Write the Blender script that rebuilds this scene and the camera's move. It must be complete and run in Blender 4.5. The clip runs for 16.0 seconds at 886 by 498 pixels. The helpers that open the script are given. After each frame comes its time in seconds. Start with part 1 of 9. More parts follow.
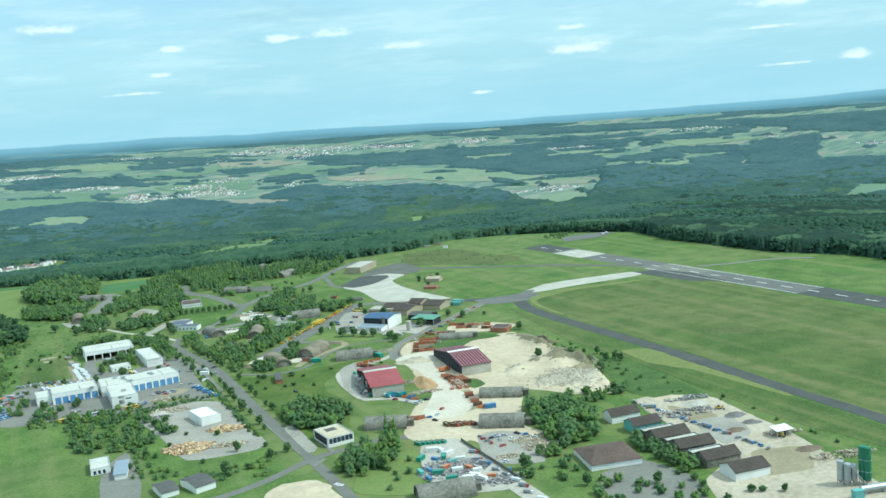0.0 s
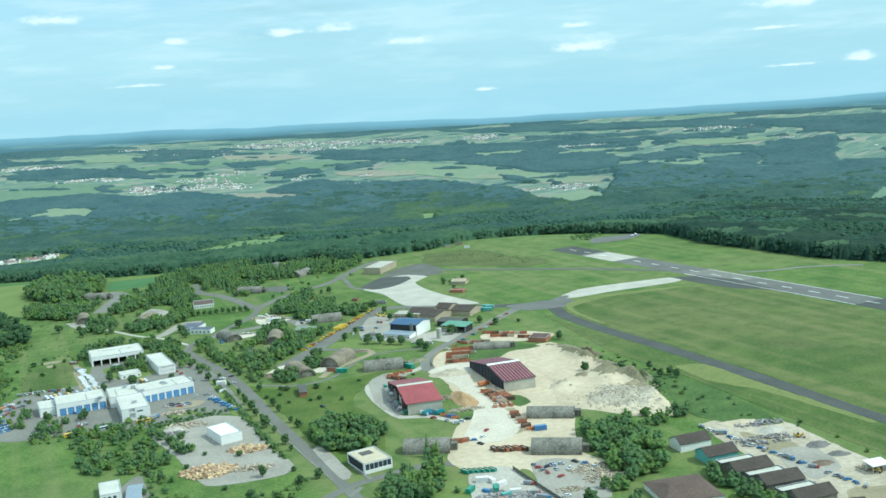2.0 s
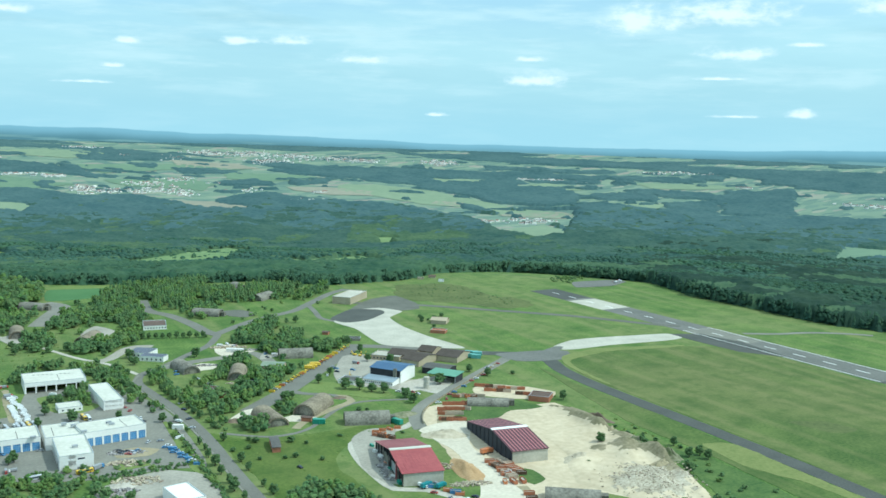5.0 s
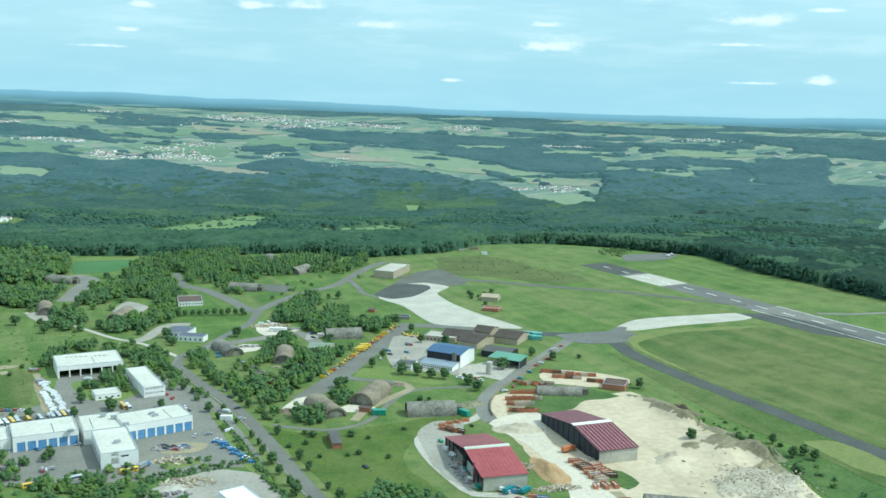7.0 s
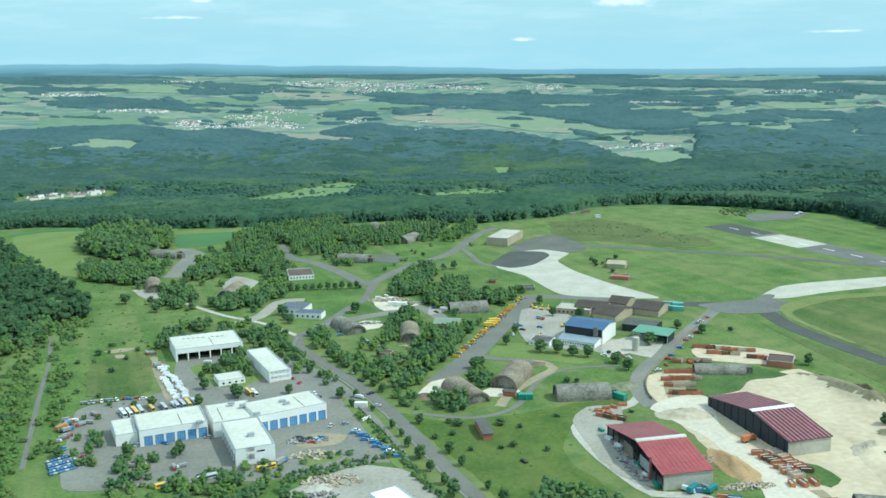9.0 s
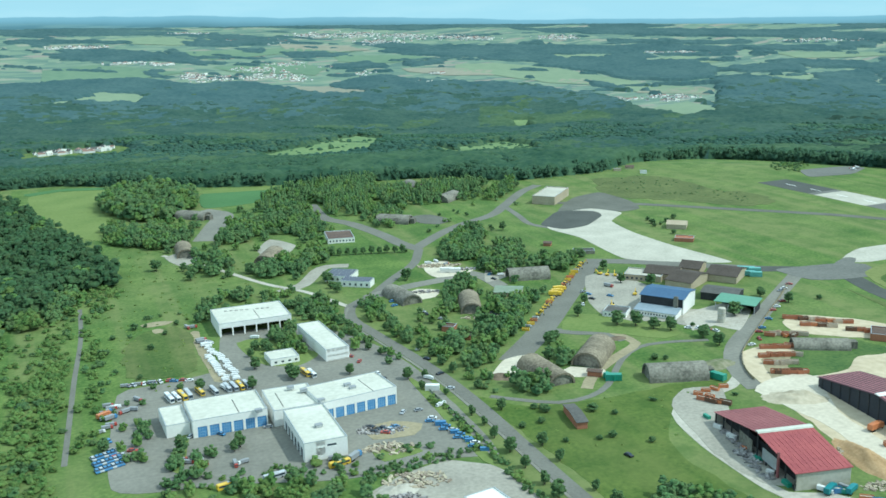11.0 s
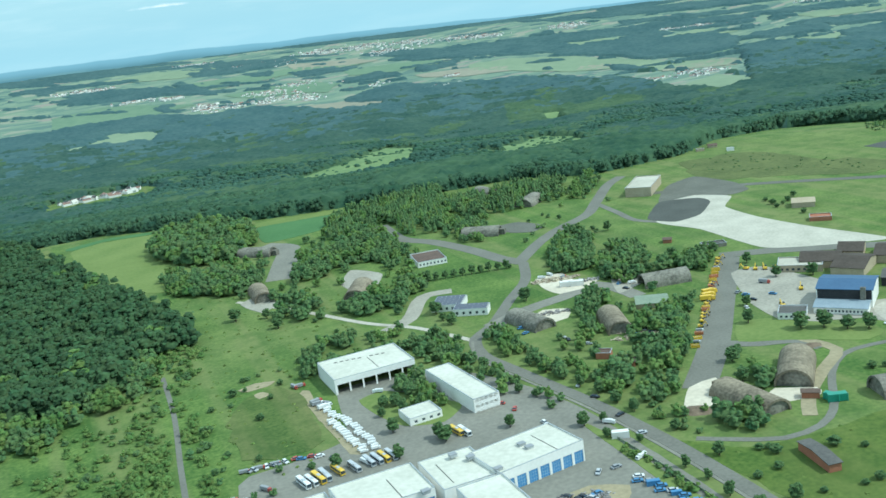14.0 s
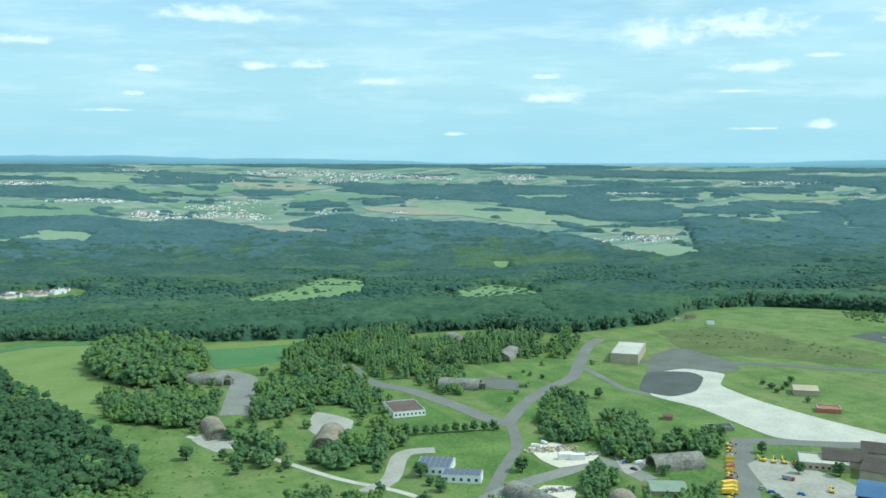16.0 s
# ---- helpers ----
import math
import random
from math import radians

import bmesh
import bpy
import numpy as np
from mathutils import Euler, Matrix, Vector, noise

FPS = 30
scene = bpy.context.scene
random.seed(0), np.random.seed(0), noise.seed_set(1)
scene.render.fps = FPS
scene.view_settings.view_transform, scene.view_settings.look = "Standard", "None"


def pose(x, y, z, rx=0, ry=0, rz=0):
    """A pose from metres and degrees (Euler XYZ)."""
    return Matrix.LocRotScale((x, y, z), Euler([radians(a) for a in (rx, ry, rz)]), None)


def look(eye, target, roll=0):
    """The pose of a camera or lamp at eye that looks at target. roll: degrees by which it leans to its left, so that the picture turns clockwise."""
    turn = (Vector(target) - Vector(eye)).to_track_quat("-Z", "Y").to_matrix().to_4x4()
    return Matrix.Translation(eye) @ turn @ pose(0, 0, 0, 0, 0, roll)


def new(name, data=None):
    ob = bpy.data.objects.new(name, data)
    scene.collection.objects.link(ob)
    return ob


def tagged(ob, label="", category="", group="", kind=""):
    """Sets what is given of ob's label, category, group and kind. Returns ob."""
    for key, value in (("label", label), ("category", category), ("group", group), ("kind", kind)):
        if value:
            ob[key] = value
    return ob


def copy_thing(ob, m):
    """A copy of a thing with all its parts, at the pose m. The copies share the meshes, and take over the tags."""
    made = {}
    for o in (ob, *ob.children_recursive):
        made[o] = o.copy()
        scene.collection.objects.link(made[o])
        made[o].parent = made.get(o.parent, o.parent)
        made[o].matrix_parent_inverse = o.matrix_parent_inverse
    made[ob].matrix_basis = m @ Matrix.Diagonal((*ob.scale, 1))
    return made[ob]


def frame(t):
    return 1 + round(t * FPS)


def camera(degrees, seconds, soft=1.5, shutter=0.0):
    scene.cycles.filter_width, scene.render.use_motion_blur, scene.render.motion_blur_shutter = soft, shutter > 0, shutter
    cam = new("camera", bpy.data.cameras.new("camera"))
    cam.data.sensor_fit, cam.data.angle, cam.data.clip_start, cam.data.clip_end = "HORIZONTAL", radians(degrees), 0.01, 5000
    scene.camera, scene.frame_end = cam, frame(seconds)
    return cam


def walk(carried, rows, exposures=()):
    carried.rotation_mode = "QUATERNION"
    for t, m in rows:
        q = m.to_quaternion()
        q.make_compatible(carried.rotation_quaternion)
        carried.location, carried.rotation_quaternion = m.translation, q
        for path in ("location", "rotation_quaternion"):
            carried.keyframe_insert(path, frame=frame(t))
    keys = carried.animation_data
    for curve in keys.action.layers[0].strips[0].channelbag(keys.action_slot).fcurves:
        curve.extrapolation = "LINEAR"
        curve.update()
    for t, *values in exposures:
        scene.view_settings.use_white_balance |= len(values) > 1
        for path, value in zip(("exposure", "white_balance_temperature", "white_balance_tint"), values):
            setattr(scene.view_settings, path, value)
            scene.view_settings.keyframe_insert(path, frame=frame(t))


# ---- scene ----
cam = camera(48.3, 16.0, soft=1.6)
METRES, EYE, TILT, LEAN, TURN = 570.0, 204.0, 0.0, 0.0, -24.1
ROWS = [
    (0.0, 0.0, 0.0, 0.0, -0.68, -8.28, 4.7),
    (0.5, -0.0121, 0.0278, -0.0014, 0.19, -7.62, 4.61),
    (1.0, -0.0251, 0.0556, -0.0038, 0.83, -8.1, 5.25),
    (1.5, -0.0359, 0.084, -0.0031, 1.0, -9.09, 6.38),
    (2.0, -0.0494, 0.1111, -0.0032, -0.5, -8.48, 3.88),
    (2.5, -0.063, 0.1397, -0.0033, -1.87, -8.57, 0.91),
    (3.0, -0.0732, 0.169, -0.0032, -3.61, -6.59, -0.11),
    (3.5, -0.0897, 0.1984, -0.0037, -3.67, -6.29, -0.54),
    (6.0, -0.1517, 0.334, -0.0062, -3.09, -8.3, -1.61),
    (6.5, -0.1698, 0.3625, -0.0084, -3.36, -8.52, -2.78),
    (7.0, -0.1826, 0.3894, -0.0094, -2.5, -9.15, -1.18),
    (7.5, -0.1997, 0.4165, -0.0126, -2.11, -9.71, -0.08),
    (8.0, -0.2188, 0.4429, -0.015, -0.2, -9.55, -0.28),
    (8.5, -0.2326, 0.467, -0.0173, 1.14, -10.07, -0.01),
    (9.0, -0.2509, 0.4916, -0.0201, 1.56, -11.35, 0.85),
    (9.5, -0.267, 0.5163, -0.0222, 1.67, -13.53, 2.1),
    (12.0, -0.3588, 0.6393, -0.0349, 1.56, -14.15, 0.65),
    (12.5, -0.3767, 0.6643, -0.0387, 1.3, -14.35, 1.03),
    (13.0, -0.3986, 0.6904, -0.0395, 0.44, -14.62, 3.46),
    (13.5, -0.4168, 0.7167, -0.0444, 1.44, -14.38, 5.62),
    (14.0, -0.4352, 0.7438, -0.044, 0.97, -13.86, 7.59),
    (14.5, -0.4534, 0.7679, -0.0469, -0.03, -13.47, 6.3),
    (15.0, -0.4729, 0.7942, -0.0457, -0.59, -12.97, 5.22),
    (15.5, -0.4935, 0.8207, -0.046, -2.55, -8.85, 1.87),
    (16.0, -0.5145, 0.8472, -0.0488, -2.33, -6.08, 0.44),
]
walk(cam, [(t, pose(0, 0, EYE, TILT, LEAN, TURN) @ pose(METRES * x, METRES * y, METRES * z, 90 + pitch, roll, yaw)) for t, x, y, z, yaw, pitch, roll in ROWS], [(0.0, 0.02, 5450, -5)])

# ---- world, sun ----
SUN_AZ, SUN_EL = 124.0, 50.0
world = bpy.data.worlds.new("sky")
scene.world = world
world.use_nodes = True
wn, wl = world.node_tree.nodes, world.node_tree.links
wn.clear()
w_out = wn.new("ShaderNodeOutputWorld")
w_bg = wn.new("ShaderNodeBackground")
w_sky = wn.new("ShaderNodeTexSky")
w_sky.sky_type, w_sky.sun_disc = "NISHITA", False
w_sky.sun_elevation, w_sky.sun_rotation = radians(SUN_EL), radians(SUN_AZ)
w_sky.air_density, w_sky.dust_density, w_sky.ozone_density = 1.0, 1.5, 1.0


def wmath(op, a, b=None, c=None):
    n = wn.new("ShaderNodeMath")
    n.operation = op
    for i, v in enumerate((a, b, c)):
        if v is None:
            continue
        if isinstance(v, (int, float)):
            n.inputs[i].default_value = v
        else:
            wl.new(v, n.inputs[i])
    return n.outputs[0]


def wmix(fac, a, b):
    n = wn.new("ShaderNodeMix")
    n.data_type = "RGBA"
    wl.new(fac, n.inputs[0])
    for i, v in ((6, a), (7, b)):
        if isinstance(v, tuple):
            n.inputs[i].default_value = (*v, 1)
        else:
            wl.new(v, n.inputs[i])
    return n.outputs[2]


def wramp(v, a, b, lo=0.0, hi=1.0):
    n = wn.new("ShaderNodeMapRange")
    n.interpolation_type = "SMOOTHSTEP"
    wl.new(v, n.inputs[0])
    for i, q in enumerate((a, b, lo, hi)):
        n.inputs[i + 1].default_value = q
    return n.outputs[0]


def wnoise(vec, size, detail=5.0, rough=0.55):
    n = wn.new("ShaderNodeTexNoise")
    n.inputs["Scale"].default_value, n.inputs["Detail"].default_value, n.inputs["Roughness"].default_value = size, detail, rough
    wl.new(vec, n.inputs["Vector"])
    return n.outputs[0]


w_co = wn.new("ShaderNodeTexCoord")
w_xyz = wn.new("ShaderNodeSeparateXYZ")
wl.new(w_co.outputs["Generated"], w_xyz.inputs[0])
azim = wmath("MULTIPLY", wmath("ARCTAN2", w_xyz.outputs[0], w_xyz.outputs[1]), 57.29578)
elev = wmath("MULTIPLY", wmath("ARCSINE", w_xyz.outputs[2]), 57.29578)
w_scale = wn.new("ShaderNodeVectorMath")
w_scale.operation = "SCALE"
w_scale.inputs[3].default_value = 0.17
wl.new(w_sky.outputs[0], w_scale.inputs[0])
# pale haze towards the horizon, thin streaked veils, then small fair-weather clouds in rows
air = wmix(wramp(elev, -1.0, 11.0, 0.92, 0.25), w_scale.outputs[0], (0.50, 0.765, 0.845))
w_flat = wn.new("ShaderNodeCombineXYZ")
lift = wmath("ADD", wmath("MAXIMUM", w_xyz.outputs[2], 0.0), 0.09)
wl.new(wmath("DIVIDE", w_xyz.outputs[0], lift), w_flat.inputs[0])
wl.new(wmath("DIVIDE", w_xyz.outputs[1], lift), w_flat.inputs[1])
w_ae = wn.new("ShaderNodeCombineXYZ")
wl.new(wmath("MULTIPLY", azim, 0.5), w_ae.inputs[0])
wl.new(elev, w_ae.inputs[1])
w_streak = wn.new("ShaderNodeCombineXYZ")
wl.new(wmath("MULTIPLY", azim, 0.16), w_streak.inputs[0])
wl.new(elev, w_streak.inputs[1])
veil = wramp(wnoise(w_flat.outputs[0], 0.42, 8.0, 0.62), 0.38, 0.64, 0.0, 0.8)
veil = wmath("MULTIPLY", veil, wramp(elev, 0.5, 5.0, 0.15, 1.0))
air = wmix(veil, air, (0.62, 0.83, 0.85))
band = wmath("MULTIPLY", wramp(wnoise(w_streak.outputs[0], 0.9, 7.0, 0.6), 0.44, 0.68, 0.0, 0.75), wramp(elev, 0.3, 3.5, 0.2, 1.0))
air = wmix(band, air, (0.72, 0.88, 0.89))
dull = wmath("MULTIPLY", wramp(wnoise(w_streak.outputs[0], 0.55, 6.0, 0.55), 0.50, 0.72, 0.0, 0.5), wramp(elev, 1.5, 5.0, 0.0, 1.0))
air = wmix(dull, air, (0.44, 0.64, 0.69))
# unseen upper sky brightened like thin cloud, added to fill the shadows
air = wmix(wramp(elev, 9.0, 32.0, 0.0, 0.65), air, (1.0, 1.12, 1.18))
CLOUDS = [((38.4, 5.8), 2.1, 0.95), ((43.2, 6.2), 3.1, 0.75), ((43.7, 4.05), 1.9, 0.38), ((32.7, 2.55), 1.55, 0.48), ((32.4, 3.72), 0.8, 0.2), ((18.8, 4.45), 1.3, 0.3), ((22.6, 3.55), 1.65, 0.3), ((16.0, 4.42), 0.9, 0.26),
          ((10.1, 4.21), 0.6, 0.2), ((9.1, 2.86), 0.6, 0.15), ((7.7, 1.97), 1.2, 0.1), ((42.9, 2.74), 1.2, 0.1), ((43.7, 0.7), 1.3, 0.1), ((47.2, 0.83), 0.8, 0.25), ((13.7, 7.13), 3.2, 0.5), ((47.3, 4.56), 0.9, 0.15), ((27.0, 0.54), 0.6, 0.12), ((52.0, 6.4), 2.2, 0.6), ((4.0, 5.6), 1.6, 0.3)]
near = None
for (ca, ce), cw, ch in CLOUDS:
    du = wmath("DIVIDE", wmath("SUBTRACT", azim, ca), cw)
    dv = wmath("DIVIDE", wmath("SUBTRACT", elev, ce), ch)
    dv = wmath("MAXIMUM", dv, wmath("MULTIPLY", dv, -1.7))
    d = wmath("SQRT", wmath("ADD", wmath("MULTIPLY", du, du), wmath("MULTIPLY", dv, dv)))
    near = d if near is None else wmath("MINIMUM", near, d)
puff = wmath("MULTIPLY_ADD", wnoise(w_ae.outputs[0], 1.5, 8.0, 0.6), 2.3, wmath("MULTIPLY_ADD", near, -0.75, -0.30))
air = wmix(wramp(puff, -0.25, 0.35, 0.0, 0.6), air, (0.78, 0.91, 0.93))
air = wmix(wramp(puff, 0.05, 0.75, 0.0, 0.95), air, (1.0, 1.03, 1.03))
# blue hills along the sky line, haze painted into their colour, lowest straight ahead
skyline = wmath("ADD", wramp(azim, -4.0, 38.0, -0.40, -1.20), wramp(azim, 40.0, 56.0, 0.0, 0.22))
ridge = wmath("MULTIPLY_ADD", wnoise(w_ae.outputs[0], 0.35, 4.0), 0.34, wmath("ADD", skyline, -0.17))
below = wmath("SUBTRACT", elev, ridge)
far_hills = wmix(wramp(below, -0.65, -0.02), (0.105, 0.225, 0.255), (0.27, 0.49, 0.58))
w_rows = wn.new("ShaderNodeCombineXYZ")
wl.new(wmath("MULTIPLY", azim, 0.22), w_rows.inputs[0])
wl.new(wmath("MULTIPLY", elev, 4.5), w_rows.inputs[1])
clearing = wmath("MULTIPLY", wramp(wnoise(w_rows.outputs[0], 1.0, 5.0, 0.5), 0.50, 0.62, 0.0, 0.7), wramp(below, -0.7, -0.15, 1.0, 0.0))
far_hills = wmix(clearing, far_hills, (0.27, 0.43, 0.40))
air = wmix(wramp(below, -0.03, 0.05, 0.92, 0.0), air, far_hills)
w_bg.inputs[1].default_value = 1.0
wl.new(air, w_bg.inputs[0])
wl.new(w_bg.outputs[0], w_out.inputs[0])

sun = new("sun", bpy.data.lights.new("sun", "SUN"))
sun.data.energy, sun.data.angle, sun.data.color = 3.15, radians(0.6), (1.0, 0.94, 0.82)
sa, se = radians(SUN_AZ), radians(SUN_EL)
sun_way = Vector((math.sin(sa) * math.cos(se), math.cos(sa) * math.cos(se), math.sin(se)))
sun.matrix_world = look(sun_way * 1000, (0, 0, 0))


# ---- materials ----
def material(name, low, high, rough=0.85, scale=0.2, metal=0.0, fine=3.0, bump=0.0, random_by="", coords="Object", detail=6.0, spread=0.16, vary=0.3):
    """Two colours mixed by noise at two sizes (scale and scale * fine, per metre)."""
    m = bpy.data.materials.new(name)
    m.use_nodes = True
    n, l = m.node_tree.nodes, m.node_tree.links
    b = n["Principled BSDF"]
    b.inputs["Roughness"].default_value, b.inputs["Metallic"].default_value = rough, metal
    if rough >= 0.75:
        b.inputs["Specular IOR Level"].default_value = 0.15
    co = n.new("ShaderNodeTexCoord")
    t1, t2 = n.new("ShaderNodeTexNoise"), n.new("ShaderNodeTexNoise")
    t1.inputs["Scale"].default_value, t2.inputs["Scale"].default_value = scale, scale * fine
    t1.inputs["Detail"].default_value = t2.inputs["Detail"].default_value = detail
    ad = n.new("ShaderNodeMath")
    ad.operation = "MULTIPLY_ADD"
    ad.inputs[1].default_value = 0.5
    half = n.new("ShaderNodeMath")
    half.operation = "MULTIPLY"
    half.inputs[1].default_value = 0.5
    rm = n.new("ShaderNodeValToRGB")
    rm.color_ramp.elements[0].position, rm.color_ramp.elements[1].position = 0.5 - spread, 0.5 + spread
    rm.color_ramp.elements[0].color, rm.color_ramp.elements[1].color = (*low, 1), (*high, 1)
    for t in (t1, t2):
        l.new(co.outputs[coords], t.inputs["Vector"])
    l.new(t2.outputs[0], half.inputs[0])
    l.new(t1.outputs[0], ad.inputs[0])
    l.new(half.outputs[0], ad.inputs[2])
    l.new(ad.outputs[0], rm.inputs[0])
    col = rm.outputs[0]
    if random_by:
        src = n.new("ShaderNodeObjectInfo" if random_by == "object" else "ShaderNodeNewGeometry")
        hs = n.new("ShaderNodeHueSaturation")
        ml = n.new("ShaderNodeMapRange")
        ml.inputs["To Min"].default_value, ml.inputs["To Max"].default_value = 1 - vary, 1 + vary
        hue = n.new("ShaderNodeMapRange")
        hue.inputs["To Min"].default_value, hue.inputs["To Max"].default_value = 0.485, 0.52
        rnd = src.outputs["Random" if random_by == "object" else "Random Per Island"]
        l.new(rnd, ml.inputs[0])
        l.new(rnd, hue.inputs[0])
        l.new(ml.outputs[0], hs.inputs["Value"])
        l.new(hue.outputs[0], hs.inputs["Hue"])
        l.new(col, hs.inputs["Color"])
        col = hs.outputs[0]
    l.new(col, b.inputs["Base Color"])
    if bump:
        bp = n.new("ShaderNodeBump")
        bp.inputs["Strength"].default_value, bp.inputs["Distance"].default_value = 0.6, bump
        l.new(t2.outputs[0], bp.inputs["Height"])
        l.new(bp.outputs[0], b.inputs["Normal"])
    return m


M_ASPHALT = material("asphalt", (0.105, 0.106, 0.088), (0.170, 0.170, 0.142), 0.9, 0.05, fine=14, detail=9)
M_NEWASPHALT = material("fresh asphalt", (0.070, 0.074, 0.066), (0.108, 0.112, 0.100), 0.9, 0.05, fine=14, detail=9)
M_RUNWAY = material("worn runway asphalt", (0.125, 0.126, 0.112), (0.195, 0.194, 0.172), 0.9, 0.03, fine=14)
M_YARD = material("yard paving", (0.167, 0.164, 0.139), (0.254, 0.246, 0.207), 0.9, 0.04, fine=12)
M_ROAD = material("worn road asphalt", (0.14, 0.138, 0.118), (0.205, 0.202, 0.172), 0.9, 0.05, fine=14)
M_CONCRETE = material("concrete slab", (0.37, 0.35, 0.285), (0.54, 0.51, 0.425), 0.9, 0.06, fine=9)
M_SAND = material("sand", (0.44, 0.365, 0.245), (0.60, 0.51, 0.36), 0.95, 0.03, fine=8, bump=0.3, detail=9)
M_GRAVEL = material("gravel", (0.33, 0.305, 0.25), (0.52, 0.485, 0.41), 0.95, 0.05, fine=10, bump=0.2)
M_WHITE = material("white paint", (0.74, 0.73, 0.68), (0.84, 0.83, 0.78), 0.6, 0.1, fine=8)
M_ROOFLIGHT = material("pale roof felt", (0.482, 0.479, 0.404), (0.636, 0.626, 0.546), 0.85, 0.05, fine=9, spread=0.16)
M_RED = material("red sheet roof", (0.25, 0.045, 0.050), (0.37, 0.085, 0.082), 0.55, 0.08, fine=6)
M_DKRED = material("weathered red roof", (0.215, 0.065, 0.068), (0.300, 0.105, 0.105), 0.7, 0.08, fine=6)
M_PINK = material("faded rooflight sheet", (0.308, 0.104, 0.109), (0.389, 0.152, 0.152), 0.5, 0.2)
M_BLUE = material("blue sheet roof", (0.035, 0.085, 0.175), (0.055, 0.12, 0.22), 0.45, 0.1, fine=6)
M_DARK = material("dark cladding", (0.03, 0.032, 0.035), (0.06, 0.06, 0.062), 0.8, 0.2, fine=6)
M_GREENROOF = material("green sheet roof", (0.10, 0.25, 0.16), (0.15, 0.32, 0.21), 0.5, 0.1, fine=6)
M_BROWNROOF = material("brown fibre roof", (0.096, 0.070, 0.058), (0.160, 0.116, 0.094), 0.9, 0.12, fine=6)
M_DARKBROWN = material("dark brown roof sheet", (0.064, 0.053, 0.044), (0.102, 0.085, 0.072), 0.9, 0.12, fine=6)
M_GREYBLUE = material("grey-blue sheet roof", (0.22, 0.27, 0.31), (0.30, 0.35, 0.39), 0.5, 0.1, fine=6)
M_GREYROOF = material("dark grey roof", (0.085, 0.085, 0.08), (0.14, 0.135, 0.125), 0.9, 0.12, fine=6)
M_TAN = material("tan render", (0.36, 0.30, 0.21), (0.46, 0.39, 0.28), 0.85, 0.15, fine=6)
M_BRICK = material("brick", (0.30, 0.13, 0.08), (0.40, 0.18, 0.11), 0.85, 0.3, fine=6)
M_SHELTER = material("weathered shelter concrete", (0.085, 0.082, 0.068), (0.29, 0.275, 0.225), 0.95, 0.12, fine=6, spread=0.15, detail=9)
M_SHELTERBROWN = material("brown shelter concrete", (0.100, 0.086, 0.065), (0.320, 0.275, 0.196), 0.95, 0.12, fine=6, detail=9)
M_GLASS = material("window glass", (0.03, 0.05, 0.07), (0.05, 0.07, 0.09), 0.12, 0.3)
M_DOORBAR = material("pale door frame", (0.30, 0.44, 0.55), (0.36, 0.50, 0.60), 0.5, 0.3)
M_DOORBLUE = material("blue door", (0.07, 0.22, 0.46), (0.10, 0.27, 0.52), 0.5, 0.3)
M_PALEGREEN = material("faded green sheet", (0.17, 0.22, 0.155), (0.24, 0.285, 0.205), 0.7, 0.2)
M_TEAL = material("teal wall", (0.14, 0.36, 0.32), (0.18, 0.42, 0.38), 0.7, 0.2)
M_STEEL = material("galvanised steel", (0.38, 0.40, 0.41), (0.50, 0.52, 0.53), 0.45, 0.3, metal=0.5)
M_LEAF = material("foliage", (0.072, 0.142, 0.059), (0.175, 0.262, 0.095), 0.75, 0.09, fine=9, random_by="island", spread=0.13, vary=0.15)
M_LEAFLIGHT = material("light green foliage", (0.082, 0.160, 0.044), (0.213, 0.303, 0.087), 0.75, 0.09, fine=9, random_by="island", spread=0.13, vary=0.14)
M_LEAFSTAND = material("lighter broad-leaved stands", (0.043, 0.107, 0.066), (0.094, 0.177, 0.092), 0.8, 0.012, fine=9, random_by="island", spread=0.12, vary=0.12)
M_LEAFMID = material("woodland foliage", (0.042, 0.096, 0.057), (0.099, 0.179, 0.089), 0.8, 0.007, fine=9, bump=0.0, random_by="island", spread=0.12, vary=0.12)
M_LEAFFAR = material("mixed woodland foliage", (0.040, 0.100, 0.075), (0.087, 0.166, 0.108), 0.8, 0.010, fine=9, random_by="island", vary=0.12)
M_EARTHPALE = material("trodden earth", (0.24, 0.21, 0.13), (0.36, 0.31, 0.20), 0.95, 0.06, fine=8)
M_HEATH = material("rough brown grass", (0.075, 0.098, 0.036), (0.150, 0.172, 0.062), 0.95, 0.03, fine=9)
M_TUFT = material("tall grass", (0.085, 0.145, 0.030), (0.190, 0.235, 0.065), 0.9, 0.1, fine=6, random_by="island")
M_CROP = material("dense crop", (0.070, 0.150, 0.055), (0.095, 0.185, 0.070), 0.9, 0.03, fine=10)
M_HAY = material("pale meadow", (0.126, 0.180, 0.050), (0.194, 0.238, 0.075), 0.9, 0.03, fine=12)
M_YARDPALE = material("pale worn paving", (0.25, 0.235, 0.195), (0.40, 0.375, 0.31), 0.9, 0.05, fine=11, detail=9)
M_ROUGH = material("rough dark grass and herbs", (0.050, 0.098, 0.030), (0.120, 0.172, 0.052), 0.95, 0.06, fine=8, detail=9)
M_CREAM = material("cream roof felt", (0.46, 0.40, 0.27), (0.60, 0.53, 0.38), 0.85, 0.1, fine=6)


